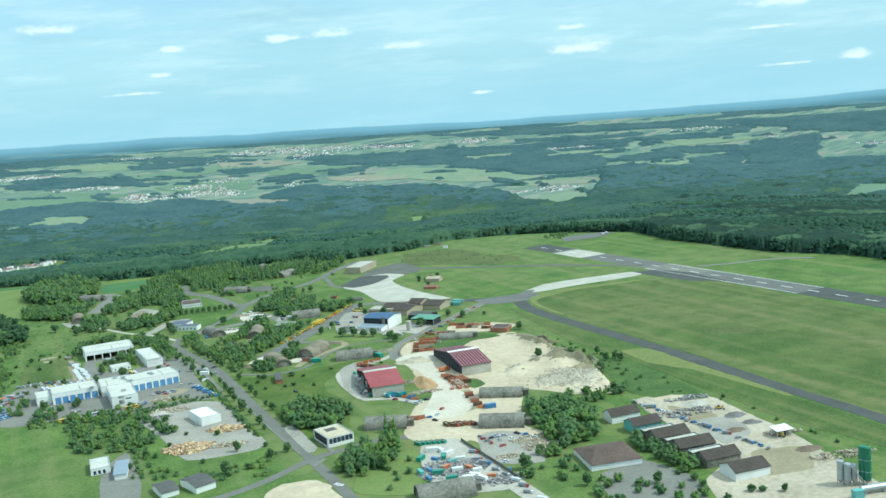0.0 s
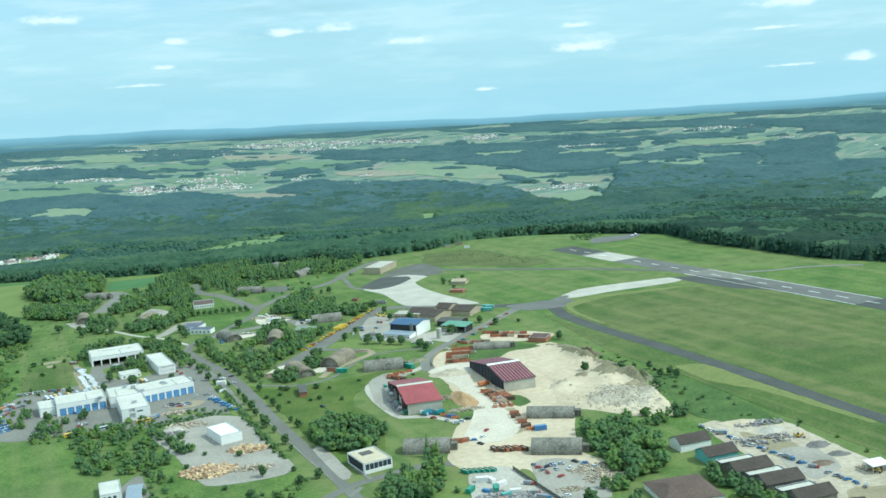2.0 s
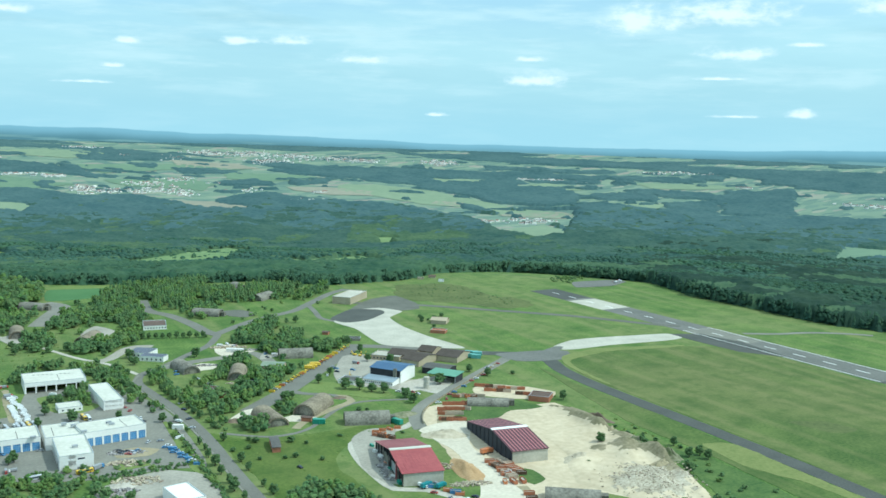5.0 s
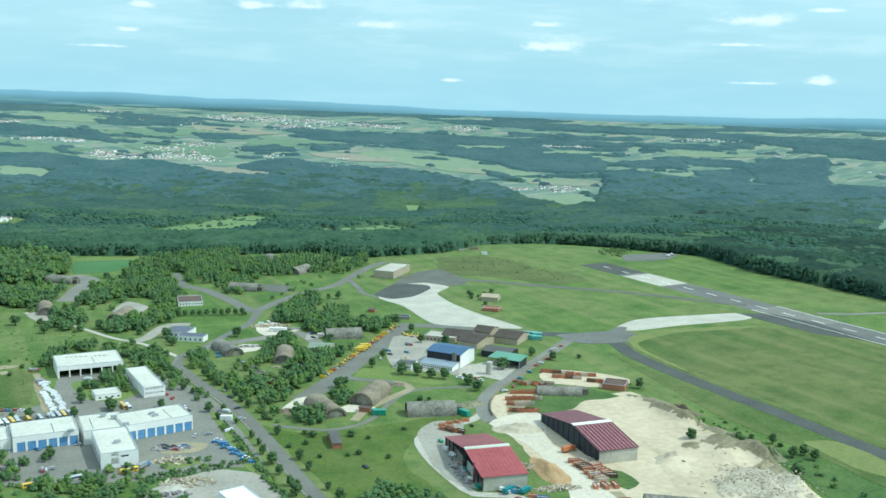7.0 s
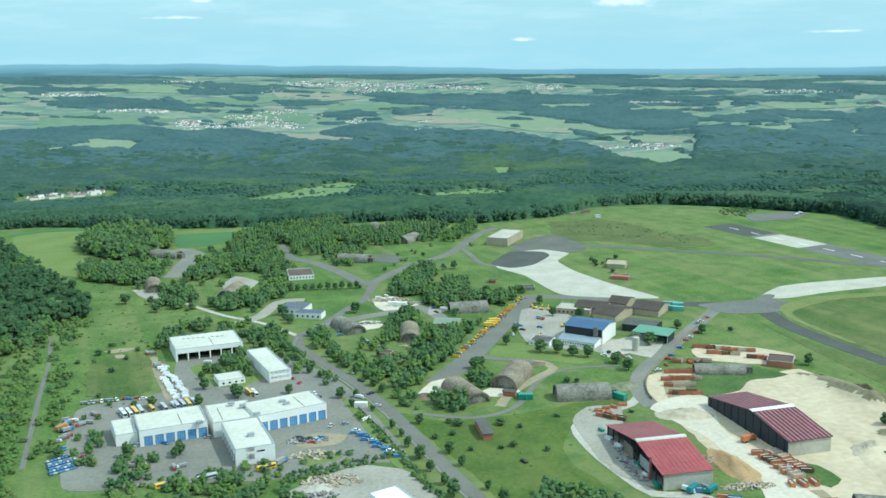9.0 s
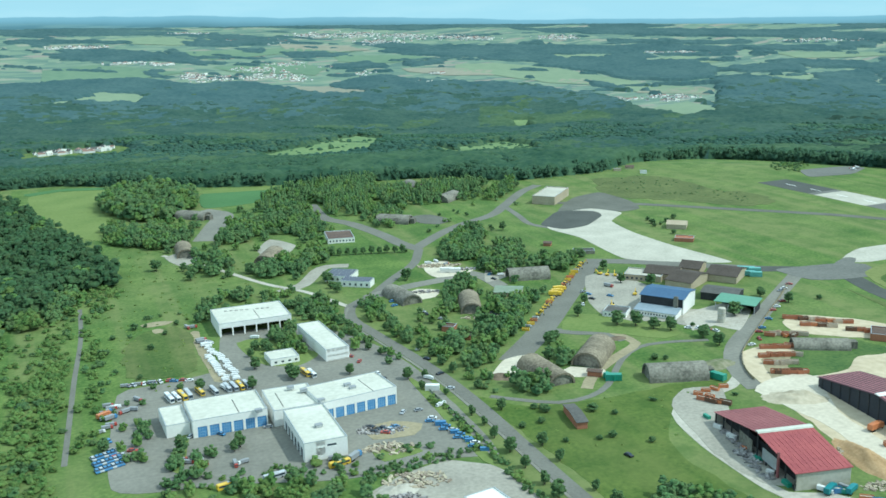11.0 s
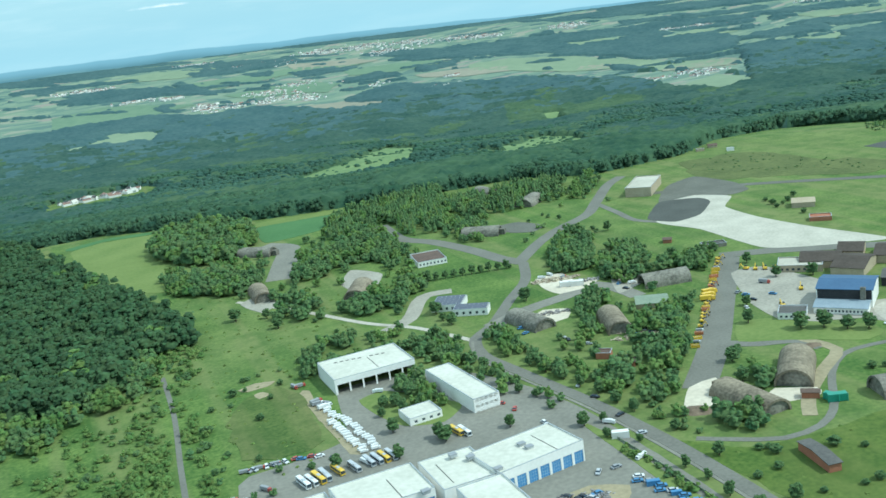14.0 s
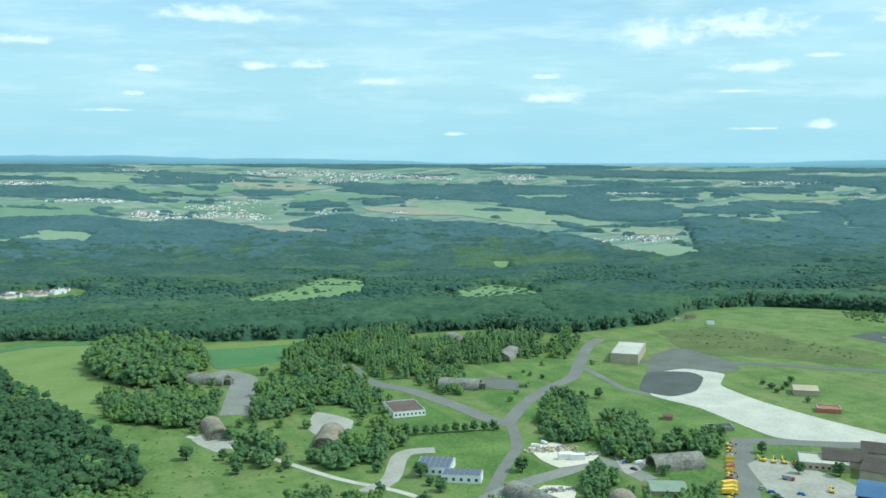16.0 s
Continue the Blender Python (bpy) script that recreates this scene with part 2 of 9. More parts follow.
def leafy(m, lift):
    """Light spreads through a leafy crown: its shading leans towards the open sky."""
    n, l = m.node_tree.nodes, m.node_tree.links
    b = n["Principled BSDF"]
    g, ad, nm = n.new("ShaderNodeNewGeometry"), n.new("ShaderNodeVectorMath"), n.new("ShaderNodeVectorMath")
    ad.inputs[1].default_value = (0, 0, lift)
    nm.operation = "NORMALIZE"
    src = b.inputs["Normal"].links[0].from_socket if b.inputs["Normal"].links else g.outputs["Normal"]
    l.new(src, ad.inputs[0])
    l.new(ad.outputs[0], nm.inputs[0])
    l.new(nm.outputs[0], b.inputs["Normal"])
    thin, both = n.new("ShaderNodeBsdfTranslucent"), n.new("ShaderNodeMixShader")
    both.inputs[0].default_value = 0.3
    l.new(b.inputs["Base Color"].links[0].from_socket, thin.inputs["Color"])
    l.new(b.outputs[0], both.inputs[1])
    l.new(thin.outputs[0], both.inputs[2])
    l.new(both.outputs[0], n["Material Output"].inputs["Surface"])


for m, lift in ((M_LEAF, 1.3), (M_LEAFLIGHT, 1.3), (M_LEAFMID, 1.7), (M_LEAFSTAND, 1.7), (M_LEAFFAR, 1.7)):
    leafy(m, lift)
# base colour lightened to blue-grey to stand in for reflected sky
M_SOLAR = material("sky-toned solar panels", (0.085, 0.095, 0.125), (0.125, 0.14, 0.175), 0.3, 0.6, fine=5)
M_DUST = material("pale dusty concrete", (0.47, 0.42, 0.325), (0.65, 0.59, 0.47), 0.95, 0.05, fine=9, detail=9)
M_WORKS = material("trodden grey sand", (0.33, 0.285, 0.20), (0.56, 0.49, 0.37), 0.95, 0.035, fine=9, bump=0.2, detail=9)
M_BARK = material("bark", (0.08, 0.06, 0.045), (0.14, 0.11, 0.08), 0.95, 1.0)


# ---- building blocks ----
FOOT, WAYS = [], []


def clear(x, y):
    """True where neither a building nor a road stands in the way of a tree."""
    for fx, fy, rz, a, b in FOOT:
        u = radians(rz)
        p, q = (x - fx) * math.cos(u) + (y - fy) * math.sin(u), (y - fy) * math.cos(u) - (x - fx) * math.sin(u)
        if abs(p) < a + 2.5 and abs(q) < b + 2.5:
            return False
    return not any(abs(x - p.x) < w and abs(y - p.y) < w and (x - p.x) ** 2 + (y - p.y) ** 2 < w * w for line, w in WAYS for p in line)


def part(name, bm, mat, parent=None, label="", smooth=False):
    me = bpy.data.meshes.new(name)
    bm.normal_update()
    bm.to_mesh(me)
    bm.free()
    me.materials.append(mat)
    if smooth:
        me.polygons.foreach_set("use_smooth", [True] * len(me.polygons))
    ob = new(name, me)
    ob.parent = parent
    if label:
        ob["label"] = label
    return ob


def thing(name, x, y, rz, label, category, group="", kind="", z=0.0):
    e = new(name)
    e.matrix_basis = pose(x, y, z, 0, 0, rz)
    return tagged(e, label, category, group, kind)


def box(bm, x0, y0, z0, x1, y1, z1):
    v = [bm.verts.new(p) for p in ((x0, y0, z0), (x1, y0, z0), (x1, y1, z0), (x0, y1, z0), (x0, y0, z1), (x1, y0, z1), (x1, y1, z1), (x0, y1, z1))]
    for f in ((3, 2, 1, 0), (4, 5, 6, 7), (0, 1, 5, 4), (1, 2, 6, 5), (2, 3, 7, 6), (3, 0, 4, 7)):
        bm.faces.new([v[i] for i in f])
    return bm


def boxes(*rows):
    bm = bmesh.new()
    for r in rows:
        box(bm, *r)
    return bm


def prism(bm, profile, y0, y1, along="y"):
    """A closed profile of (a, z) pulled from y0 to y1."""
    put = (lambda a, y, z: (a, y, z)) if along == "y" else (lambda a, y, z: (y, a, z))
    s = [bm.verts.new(put(a, y0, z)) for a, z in profile]
    e = [bm.verts.new(put(a, y1, z)) for a, z in profile]
    n = len(profile)
    for i in range(n):
        bm.faces.new((s[i], s[(i + 1) % n], e[(i + 1) % n], e[i]))
    bm.faces.new(list(reversed(s)))
    bm.faces.new(e)
    bmesh.ops.recalc_face_normals(bm, faces=bm.faces)
    return bm


def wall_x(bm, x0, x1, y, thick, h, holes=()):
    """A wall along x at y (outer face), with holes (a, b, z0, z1) through it."""
    at = x0
    for a, b, z0, z1 in sorted(holes):
        if a > at:
            box(bm, at, y, 0, a, y + thick, h)
        if z0 > 0:
            box(bm, a, y, 0, b, y + thick, z0)
        if z1 < h:
            box(bm, a, y, z1, b, y + thick, h)
        at = b
    if x1 > at:
        box(bm, at, y, 0, x1, y + thick, h)
    bmesh.ops.remove_doubles(bm, verts=bm.verts, dist=0.0005)
    return bm


# ---- land ----
REF_X, REF_Y, REF_Z = -10.7, 281.4, 195.4
RANGE = (0, 1240, 1330, 1570, 2040, 2470, 2870, 3260, 3620, 3960, 4280, 4440, 4580, 4660)
DIP = (0, 0, 8.75, 8.5, 7.9, 7.0, 6.0, 5.0, 4.0, 3.0, 2.0, 1.6, 1.28, 1.12)
LEVEL = [0 if i < 2 else REF_Z - r * math.tan(radians(e)) for i, (r, e) in enumerate(zip(RANGE, DIP))]


def height(x, y):
    """Height of the land: the flat hilltop, the wooded valley round it, and the plateau beyond, squeezed in depth and
    raised to fit the camera's view.
    """
    dx, dy = np.asarray(x) - REF_X, np.asarray(y) - REF_Y
    r, az = np.hypot(dx, dy), np.clip(np.degrees(np.arctan2(dx, dy)), -20, 80)
    s = np.clip((r - 2000) / 2500, 0, 1)
    roll = np.clip((r - 1350) / 500, 0, 1) * np.clip((4300 - r) / 900, 0, 1)
    hills = 13 * np.sin(dx / 240 + 1.3 * np.sin(dy / 310)) * np.sin(dy / 290 + 0.8 * np.sin(dx / 270)) + 2 * np.sin(dx / 71 + dy / 93)
    return np.interp(r, RANGE, LEVEL) + roll * hills - r * np.tan(np.radians(0.0125 * (az - 26))) * s * s * (3 - 2 * s)


def sheet(name, verts, faces, mat, label, category, kind="structure"):
    me = bpy.data.meshes.new(name)
    me.from_pydata(verts, [], faces)
    me.materials.append(mat)
    return tagged(new(name, me), label, category, "", kind)


def field_material():
    """Patchwork of meadows, corn and fallow: long cells, each of one crop, with tractor lines."""
    m = bpy.data.materials.new("hazy distant fields")
    m.use_nodes = True
    n, l = m.node_tree.nodes, m.node_tree.links
    b = n["Principled BSDF"]
    b.inputs["Roughness"].default_value = 0.95
    co, mp = n.new("ShaderNodeTexCoord"), n.new("ShaderNodeMapping")
    mp.inputs["Rotation"].default_value, mp.inputs["Scale"].default_value = (0, 0, radians(27)), (0.0030, 0.0085, 0.0)
    vo, nz = n.new("ShaderNodeTexVoronoi"), n.new("ShaderNodeTexNoise")
    vo.inputs["Randomness"].default_value = 0.9
    nz.inputs["Scale"].default_value, nz.inputs["Detail"].default_value = 0.004, 6
    warp = n.new("ShaderNodeMix")
    warp.data_type, warp.blend_type = "RGBA", "LINEAR_LIGHT"
    warp.inputs[0].default_value = 0.07
    rm = n.new("ShaderNodeValToRGB")
    rm.color_ramp.interpolation = "CONSTANT"
    # crop tones greyed towards blue: distance haze put into the colours
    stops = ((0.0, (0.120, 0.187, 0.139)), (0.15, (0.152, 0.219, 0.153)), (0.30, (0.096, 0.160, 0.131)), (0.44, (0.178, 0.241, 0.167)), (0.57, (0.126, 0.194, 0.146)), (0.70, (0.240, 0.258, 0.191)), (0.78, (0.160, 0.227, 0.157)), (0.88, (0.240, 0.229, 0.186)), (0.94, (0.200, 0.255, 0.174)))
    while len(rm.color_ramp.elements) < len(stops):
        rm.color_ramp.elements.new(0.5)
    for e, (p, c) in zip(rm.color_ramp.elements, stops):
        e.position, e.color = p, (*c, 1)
    sep = n.new("ShaderNodeSeparateColor")
    l.new(co.outputs["Object"], mp.inputs[0])
    l.new(co.outputs["Object"], nz.inputs["Vector"])
    l.new(mp.outputs[0], warp.inputs[6])
    l.new(nz.outputs["Color"], warp.inputs[7])
    l.new(warp.outputs[2], vo.inputs["Vector"])
    l.new(vo.outputs["Color"], sep.inputs[0])
    l.new(sep.outputs[0], rm.inputs[0])
    l.new(rm.outputs[0], b.inputs["Base Color"])
    return m


def grass_material(name, low, high, dry_tone, streak_tone, turn):
    """Meadow: lush and dry areas, mown streaks along the runway, fine tufts."""
    m = material(name, low, high, 0.95, 0.03, fine=16, detail=9, spread=0.1)
    n, l = m.node_tree.nodes, m.node_tree.links
    b = n["Principled BSDF"]
    col = b.inputs["Base Color"].links[0].from_socket
    co, mp = n.new("ShaderNodeTexCoord"), n.new("ShaderNodeMapping")
    mp.inputs["Rotation"].default_value, mp.inputs["Scale"].default_value = (0, 0, radians(turn)), (0.06, 0.0016, 1)
    dry, streak = n.new("ShaderNodeTexNoise"), n.new("ShaderNodeTexNoise")
    dry.inputs["Scale"].default_value, dry.inputs["Detail"].default_value = 0.006, 7
    streak.inputs["Scale"].default_value, streak.inputs["Detail"].default_value = 1.0, 5
    l.new(co.outputs["Object"], dry.inputs["Vector"])
    l.new(co.outputs["Object"], mp.inputs[0])
    l.new(mp.outputs[0], streak.inputs["Vector"])
    tuss = n.new("ShaderNodeTexNoise")
    tuss.inputs["Scale"].default_value, tuss.inputs["Detail"].default_value, tuss.inputs["Roughness"].default_value = 0.05, 9, 0.7
    l.new(co.outputs["Object"], tuss.inputs["Vector"])
    for tex, lo, hi, top, tone in ((dry, 0.44, 0.66, 0.55, dry_tone), (streak, 0.46, 0.64, 0.8, streak_tone), (tuss, 0.47, 0.63, 0.6, low)):
        mr, mx = n.new("ShaderNodeMapRange"), n.new("ShaderNodeMix")
        mr.inputs[1].default_value, mr.inputs[2].default_value, mr.inputs[4].default_value = lo, hi, top
        mx.data_type = "RGBA"
        mx.inputs[7].default_value = (*tone, 1)
        l.new(tex.outputs[0], mr.inputs[0])
        l.new(mr.outputs[0], mx.inputs[0])
        l.new(col, mx.inputs[6])
        col = mx.outputs[2]
    l.new(col, b.inputs["Base Color"])
    return m


M_GRASS = grass_material("grassland", (0.061, 0.118, 0.028), (0.150, 0.215, 0.056), (0.195, 0.218, 0.084), (0.180, 0.204, 0.076), 3)
M_DRYGRASS = grass_material("airfield grass", (0.058, 0.100, 0.026), (0.122, 0.162, 0.047), (0.176, 0.180, 0.072), (0.178, 0.184, 0.074), 3)
M_FIELDS = field_material()
rings = np.concatenate([np.arange(0, 1200, 60), np.arange(1200, 4500, 25), [4500, 4520]])
turns = np.concatenate([np.arange(-14, 66, 0.5), np.arange(66, 346, 4)])
gv, gf = [], []
for r in rings:
    x, y = REF_X + r * np.sin(np.radians(turns)), REF_Y + r * np.cos(np.radians(turns))
    gv += list(zip(x.tolist(), y.tolist(), height(x, y).tolist()))
k = len(turns)
for i in range(len(rings) - 1):
    for j in range(k):
        a, b = i * k + j, i * k + (j + 1) % k
        gf.append((a, b, b + k, a + k))
ground = sheet("ground", gv, [f[::-1] for f in gf], M_GRASS, "green grassland and far patchwork of fields", "ground")
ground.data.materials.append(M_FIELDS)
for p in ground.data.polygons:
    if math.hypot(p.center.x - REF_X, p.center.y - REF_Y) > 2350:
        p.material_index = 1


def smooth_line(points, step=8.0):
    p = [Vector(q) for q in points]
    p = [p[0] * 2 - p[1]] + p + [p[-1] * 2 - p[-2]]
    out = []
    for a, b, c, d in zip(p, p[1:], p[2:], p[3:]):
        n = max(2, int((c - b).length / step))
        for i in range(n):
            t = i / n
            out.append(0.5 * ((2 * b) + (c - a) * t + (2 * a - 5 * b + 4 * c - d) * t * t + (3 * b - a - 3 * c + d) * t ** 3))
    return out + [p[-2]]


LAYERS = [0]


def layer(z):
    """Each surface lies a little above the one before it."""
    LAYERS[0] += 1
    return z + 0.0012 * LAYERS[0]


def ribbon(name, points, width, mat, label, category, z=0.06, step=8.0):
    """A road or runway of even width along a smooth line."""
    line, z = smooth_line(points, step), layer(z)
    WAYS.append((line, width / 2 + 3))
    v = []
    for i, q in enumerate(line):
        d = (line[min(i + 1, len(line) - 1)] - line[max(i - 1, 0)]).normalized()
        n = Vector((-d.y, d.x))
        for s in (-0.5, 0.5):
            e = q + n * width * s
            v.append((e.x, e.y, float(height(e.x, e.y)) + z))
    m = len(v)
    top = [(i, i + 1, i + 3, i + 2) for i in range(0, m - 2, 2)]
    v += [(a, b, c - z - 0.3) for a, b, c in v]
    side = [(i, i + 2, i + 2 + m, i + m) for i in range(0, m - 2, 2)] + [(i + 3, i + 1, i + 1 + m, i + 3 + m) for i in range(0, m - 2, 2)]
    return sheet(name, v, [f[::-1] for f in top] + side, mat, label, category)


def patch(name, points, mat, label, category, z=0.04, wobble=0.0, kind="structure", rounded=True):
    """A paved or bare area inside a closed outline."""
    line = [Vector(p) for p in points]
    if rounded:
        p, n, line = line, len(points), []
        for i in range(n):
            a, b, c, d = p[i - 1], p[i], p[(i + 1) % n], p[(i + 2) % n]
            k = max(2, int((c - b).length / 6))
            for j in range(k):
                t = j / k
                u, v = (c - a) * 0.28, (d - b) * 0.28
                line.append(b * (2 * t ** 3 - 3 * t * t + 1) + u * (t ** 3 - 2 * t * t + t) + c * (3 * t * t - 2 * t ** 3) + v * (t ** 3 - t * t))
    bm, z = bmesh.new(), layer(z)
    vs = []
    for i, q in enumerate(line):
        w = noise.noise((q.x * 0.15, q.y * 0.15, 3.0)) * wobble
        x, y = q.x + w, q.y + w
        vs.append(bm.verts.new((x, y, z)))
    f = bm.faces.new(vs)
    f.normal_update()
    if f.normal.z < 0:
        f.normal_flip()
        vs.reverse()
    low = [bm.verts.new((v.co.x, v.co.y, -0.3)) for v in vs]
    bmesh.ops.triangulate(bm, faces=bm.faces[:])
    for i in range(len(vs)):
        bm.faces.new((vs[i], vs[i - 1], low[i - 1], low[i]))
    ob = part(name, bm, mat)
    return tagged(ob, label, category, "", kind)


# ---- runway, taxiways, roads, yards ----
RW_A, RW_B = Vector((670.2, 1188.9)), Vector((690.6, 804.7))
RW = (RW_B - RW_A).normalized()
RW_N = Vector((-RW.y, RW.x))


def runway_at(s, off=0.0):
    q = RW_A + RW * s + RW_N * off
    return q.x, q.y


def runway_piece(name, s0, s1, off, width, mat, label, category, z, parent=None):
    ob = ribbon(name, [runway_at(s0, off), runway_at((s0 + s1) / 2, off), runway_at(s1, off)], width, mat, label, category, z, 20.0)
    if parent:
        for k in ("label", "category", "kind"):
            if k in ob:
                del ob[k]
        ob.parent = parent
    return ob


runway = runway_piece("runway", 0, 1000, 0, 38.0, M_RUNWAY, "grey asphalt runway with worn white markings", "runway", 0.10)
S = [(Vector(q) - RW_A).dot(RW) for q in [(673.2, 1112.2), (679.1, 1051.2), (685.7, 928.3), (687.4, 855.1), (692.1, 703.8)]]
for s0, s1, m in ((S[0], S[1], M_CONCRETE), (S[2], S[3], M_YARD), (S[4], 1000, M_NEWASPHALT), (0, S[0] - 8, M_NEWASPHALT)):
    runway_piece("slab", s0, s1, 0, 38.4, m, "", "", 0.14, runway)
for i in range(30):
    runway_piece("centre_mark", 20 + i * 33, 34 + i * 33, 0, 1.1, M_WHITE, "", "", 0.19, runway)
for off in (-17.3, 17.3):
    runway_piece("edge_line", S[2], S[4], off, 0.7, M_WHITE, "", "", 0.19, runway)
M_LUSH = grass_material("lush lawn", (0.052, 0.098, 0.020), (0.118, 0.168, 0.036), (0.140, 0.160, 0.050), (0.128, 0.160, 0.044), 40)
patch("field", [(155, 794), (171, 773), (207, 766), (248, 767), (272, 760), (254, 744), (228, 736), (210, 713), (206, 690), (208, 655), (190, 600), (160, 590), (158, 640), (158, 709), (156, 740)], M_LUSH, "lush uneven lawn beside the main road", "field", 0.02, 2.0)
ribbon("taxiway", [(431.1, 921.0), (452.0, 910.0), (467.5, 897.0), (472.0, 878.0), (462.0, 842.0), (458.5, 795.0), (459.0, 740.0), (460.5, 685.0), (461.0, 620.0), (460.5, 555.0), (459.5, 490.0), (459.4, 437.3), (458.5, 407.6), (453.1, 354.1)], 14.0, M_NEWASPHALT, "dark asphalt taxiway crossing the grass", "taxiway", z=0.07)
patch("taxiway", [(500, 914), (514, 924), (536, 934), (566, 934), (606, 928), (642, 921), (643, 901), (622, 897), (560, 902), (515, 901), (502, 906)], M_CONCRETE, "pale concrete taxiway joining the runway", "taxiway", 0.08, 0.0)
ribbon("taxiway", [(419.0, 1193.4), (446.9, 1178.3), (471.9, 1160.1), (492.3, 1144.6), (546.0, 1093.1), (606.4, 1033.7), (656.4, 968.1), (678.0, 944.3)], 10.0, M_ASPHALT, "grey asphalt taxiway beside the hangar apron", "taxiway", z=0.07)
patch("apron", [(361.1, 1104.6), (367.4, 1060.6), (362.6, 988.2), (394.1, 960.7), (426.4, 944.6), (418.0, 1003.4), (415.3, 1054.9), (422.2, 1100.9), (448.6, 1126.9), (438.6, 1153.3), (411.8, 1156.6)], M_CONCRETE, "pale concrete aircraft apron", "apron", 0.09)
patch("apron", [(362.1, 1117.9), (402.0, 1159.1), (429.9, 1144.5), (427.0, 1125.4), (394.7, 1096.4), (370.0, 1093.4)], M_NEWASPHALT, "dark asphalt patch of the hangar apron", "apron", 0.13)
ribbon("road", [(333.2, 994.5), (360.7, 979.1), (390.3, 956.1), (431.1, 923.0), (467.2, 898.9)], 13.0, M_ROAD, "grey asphalt road behind the brown buildings", "road", z=0.06)
ribbon("road", [(333.4, 987.8), (276.3, 922.0), (232.2, 871.6), (191.5, 830.5)], 15.0, M_ROAD, "wide asphalt road lined with yellow machines", "road", z=0.055)
ribbon("road", [(456.3, 907.4), (392.0, 859.2), (351.0, 827.8), (312.3, 797.9), (291.5, 770.1), (283.2, 744.5)], 10.0, M_YARD, "worn asphalt service road with a long fence", "road", z=0.065)
ribbon("road", [(305.6, 779.3), (274.2, 753.0), (246.9, 747.8), (230.4, 735.3), (223.4, 709.4), (221.2, 683.0), (222.4, 653.6), (237.4, 645.4), (254.6, 614.2)], 6.0, M_GRAVEL, "dusty gravel track curving round the red hall", "road", z=0.05)
ribbon("road", [(236.8, 1085.3), (217.3, 1045.4), (191.4, 1015.5), (160.8, 978.5), (144.3, 965.3), (136.2, 939.2), (139.6, 907.1), (146.9, 854.9), (150.2, 815.6), (151.2, 774.7), (150.1, 700.7), (151.4, 621.4), (151.7, 565.2), (152.1, 518.0), (151.8, 470.4)], 7.0, M_ROAD, "straight grey asphalt road lined with young trees", "road", z=0.06)
ribbon("road", [(62.9, 529.7), (94.2, 532.4), (122.5, 542.1), (150.4, 557.8), (170.8, 562.7), (205.0, 564.2), (225.3, 548.3)], 6.5, M_ROAD, "grey asphalt side road at the crossing", "road", z=0.05)
ribbon("road", [(206.3, 1296.6), (201.2, 1232.4), (215.5, 1197.7), (226.0, 1146.4), (230.2, 1106.3), (236.8, 1085.3)], 12.0, M_ROAD, "old grey asphalt dispersal track", "road", z=0.05)
ribbon("road", [(233.7, 1086.9), (273.7, 1127.6), (303.3, 1150.7), (341.3, 1173.4), (371.2, 1207.5), (415.0, 1259.0), (446.1, 1284.5)], 10.0, M_ROAD, "old grey asphalt dispersal track", "road", z=0.055)
ribbon("road", [(367.4, 1198.1), (360.9, 1158.8), (354.9, 1123.1), (367.5, 1094.7)], 6.0, M_ROAD, "narrow asphalt track in the grass", "road", z=0.05)
ribbon("road", [(105.3, 1317.3), (119.9, 1288.3), (104.6, 1238.8), (87.7, 1189.6)], 20.0, M_YARD, "grey hardstanding between trees", "road", z=0.05)
ribbon("path", [(49.9, 1155.8), (79.8, 1098.0), (104.9, 1039.9), (125.6, 1007.6), (142.2, 961.5)], 4.0, M_GRAVEL, "pale gravel path across the meadow", "path", z=0.05)
ribbon("path", [(-17.1, 1034.2), (-19.8, 970.7), (-26.2, 904.8), (-31.6, 840.6), (-35.1, 798.9)], 2.6, M_ROAD, "narrow grey track beside scrub", "path", z=0.05)
patch("yard", [(-18.1, 768.5), (25.0, 753.5), (71.1, 737.9), (119.9, 736.6), (137.0, 732.5), (140.5, 761.9), (141.3, 841.6), (134.6, 884.7), (112.1, 934.0), (59.3, 945.4), (44.6, 886.5), (13.9, 877.7), (-7.5, 871.8)], M_YARD, "grey paved yard round the white workshops", "yard", 0.045, 0.4)
patch("yard", [(72.3, 719.2), (109.2, 734.6), (133.3, 709.4), (136.8, 609.5), (122.8, 597.2), (86.0, 606.8), (79.5, 663.9)], M_YARDPALE, "gravel timber yard", "yard", 0.045, 1.0)
patch("yard", [(299.9, 782.4), (333.5, 791.4), (369.7, 762.4), (400.3, 761.4), (405.0, 715.2), (394.8, 662.5), (385.7, 611.9), (366.2, 562.9), (342.6, 570.8), (323.1, 599.6), (284.0, 534.2), (289.6, 512.2), (281.5, 487.0), (252.1, 494.3), (243.4, 529.0), (226.4, 517.5), (219.4, 535.1), (214.8, 564.5), (244.1, 614.7), (266.1, 630.0), (275.6, 688.2)], M_SAND, "pale dusty sand yard of the recycling works", "yard", 0.05, 2.0)
patch("yard", [(368.4, 531.0), (401.9, 529.2), (410.0, 504.3), (404.5, 460.9), (400.9, 424.1), (392.3, 390.0), (379.7, 338.3), (359.8, 320.9), (304.1, 360.9), (316.2, 396.3), (354.6, 419.0), (353.9, 467.8), (358.7, 502.4)], M_WORKS, "pale dusty sand storage yard", "yard", 0.05, 2.0)
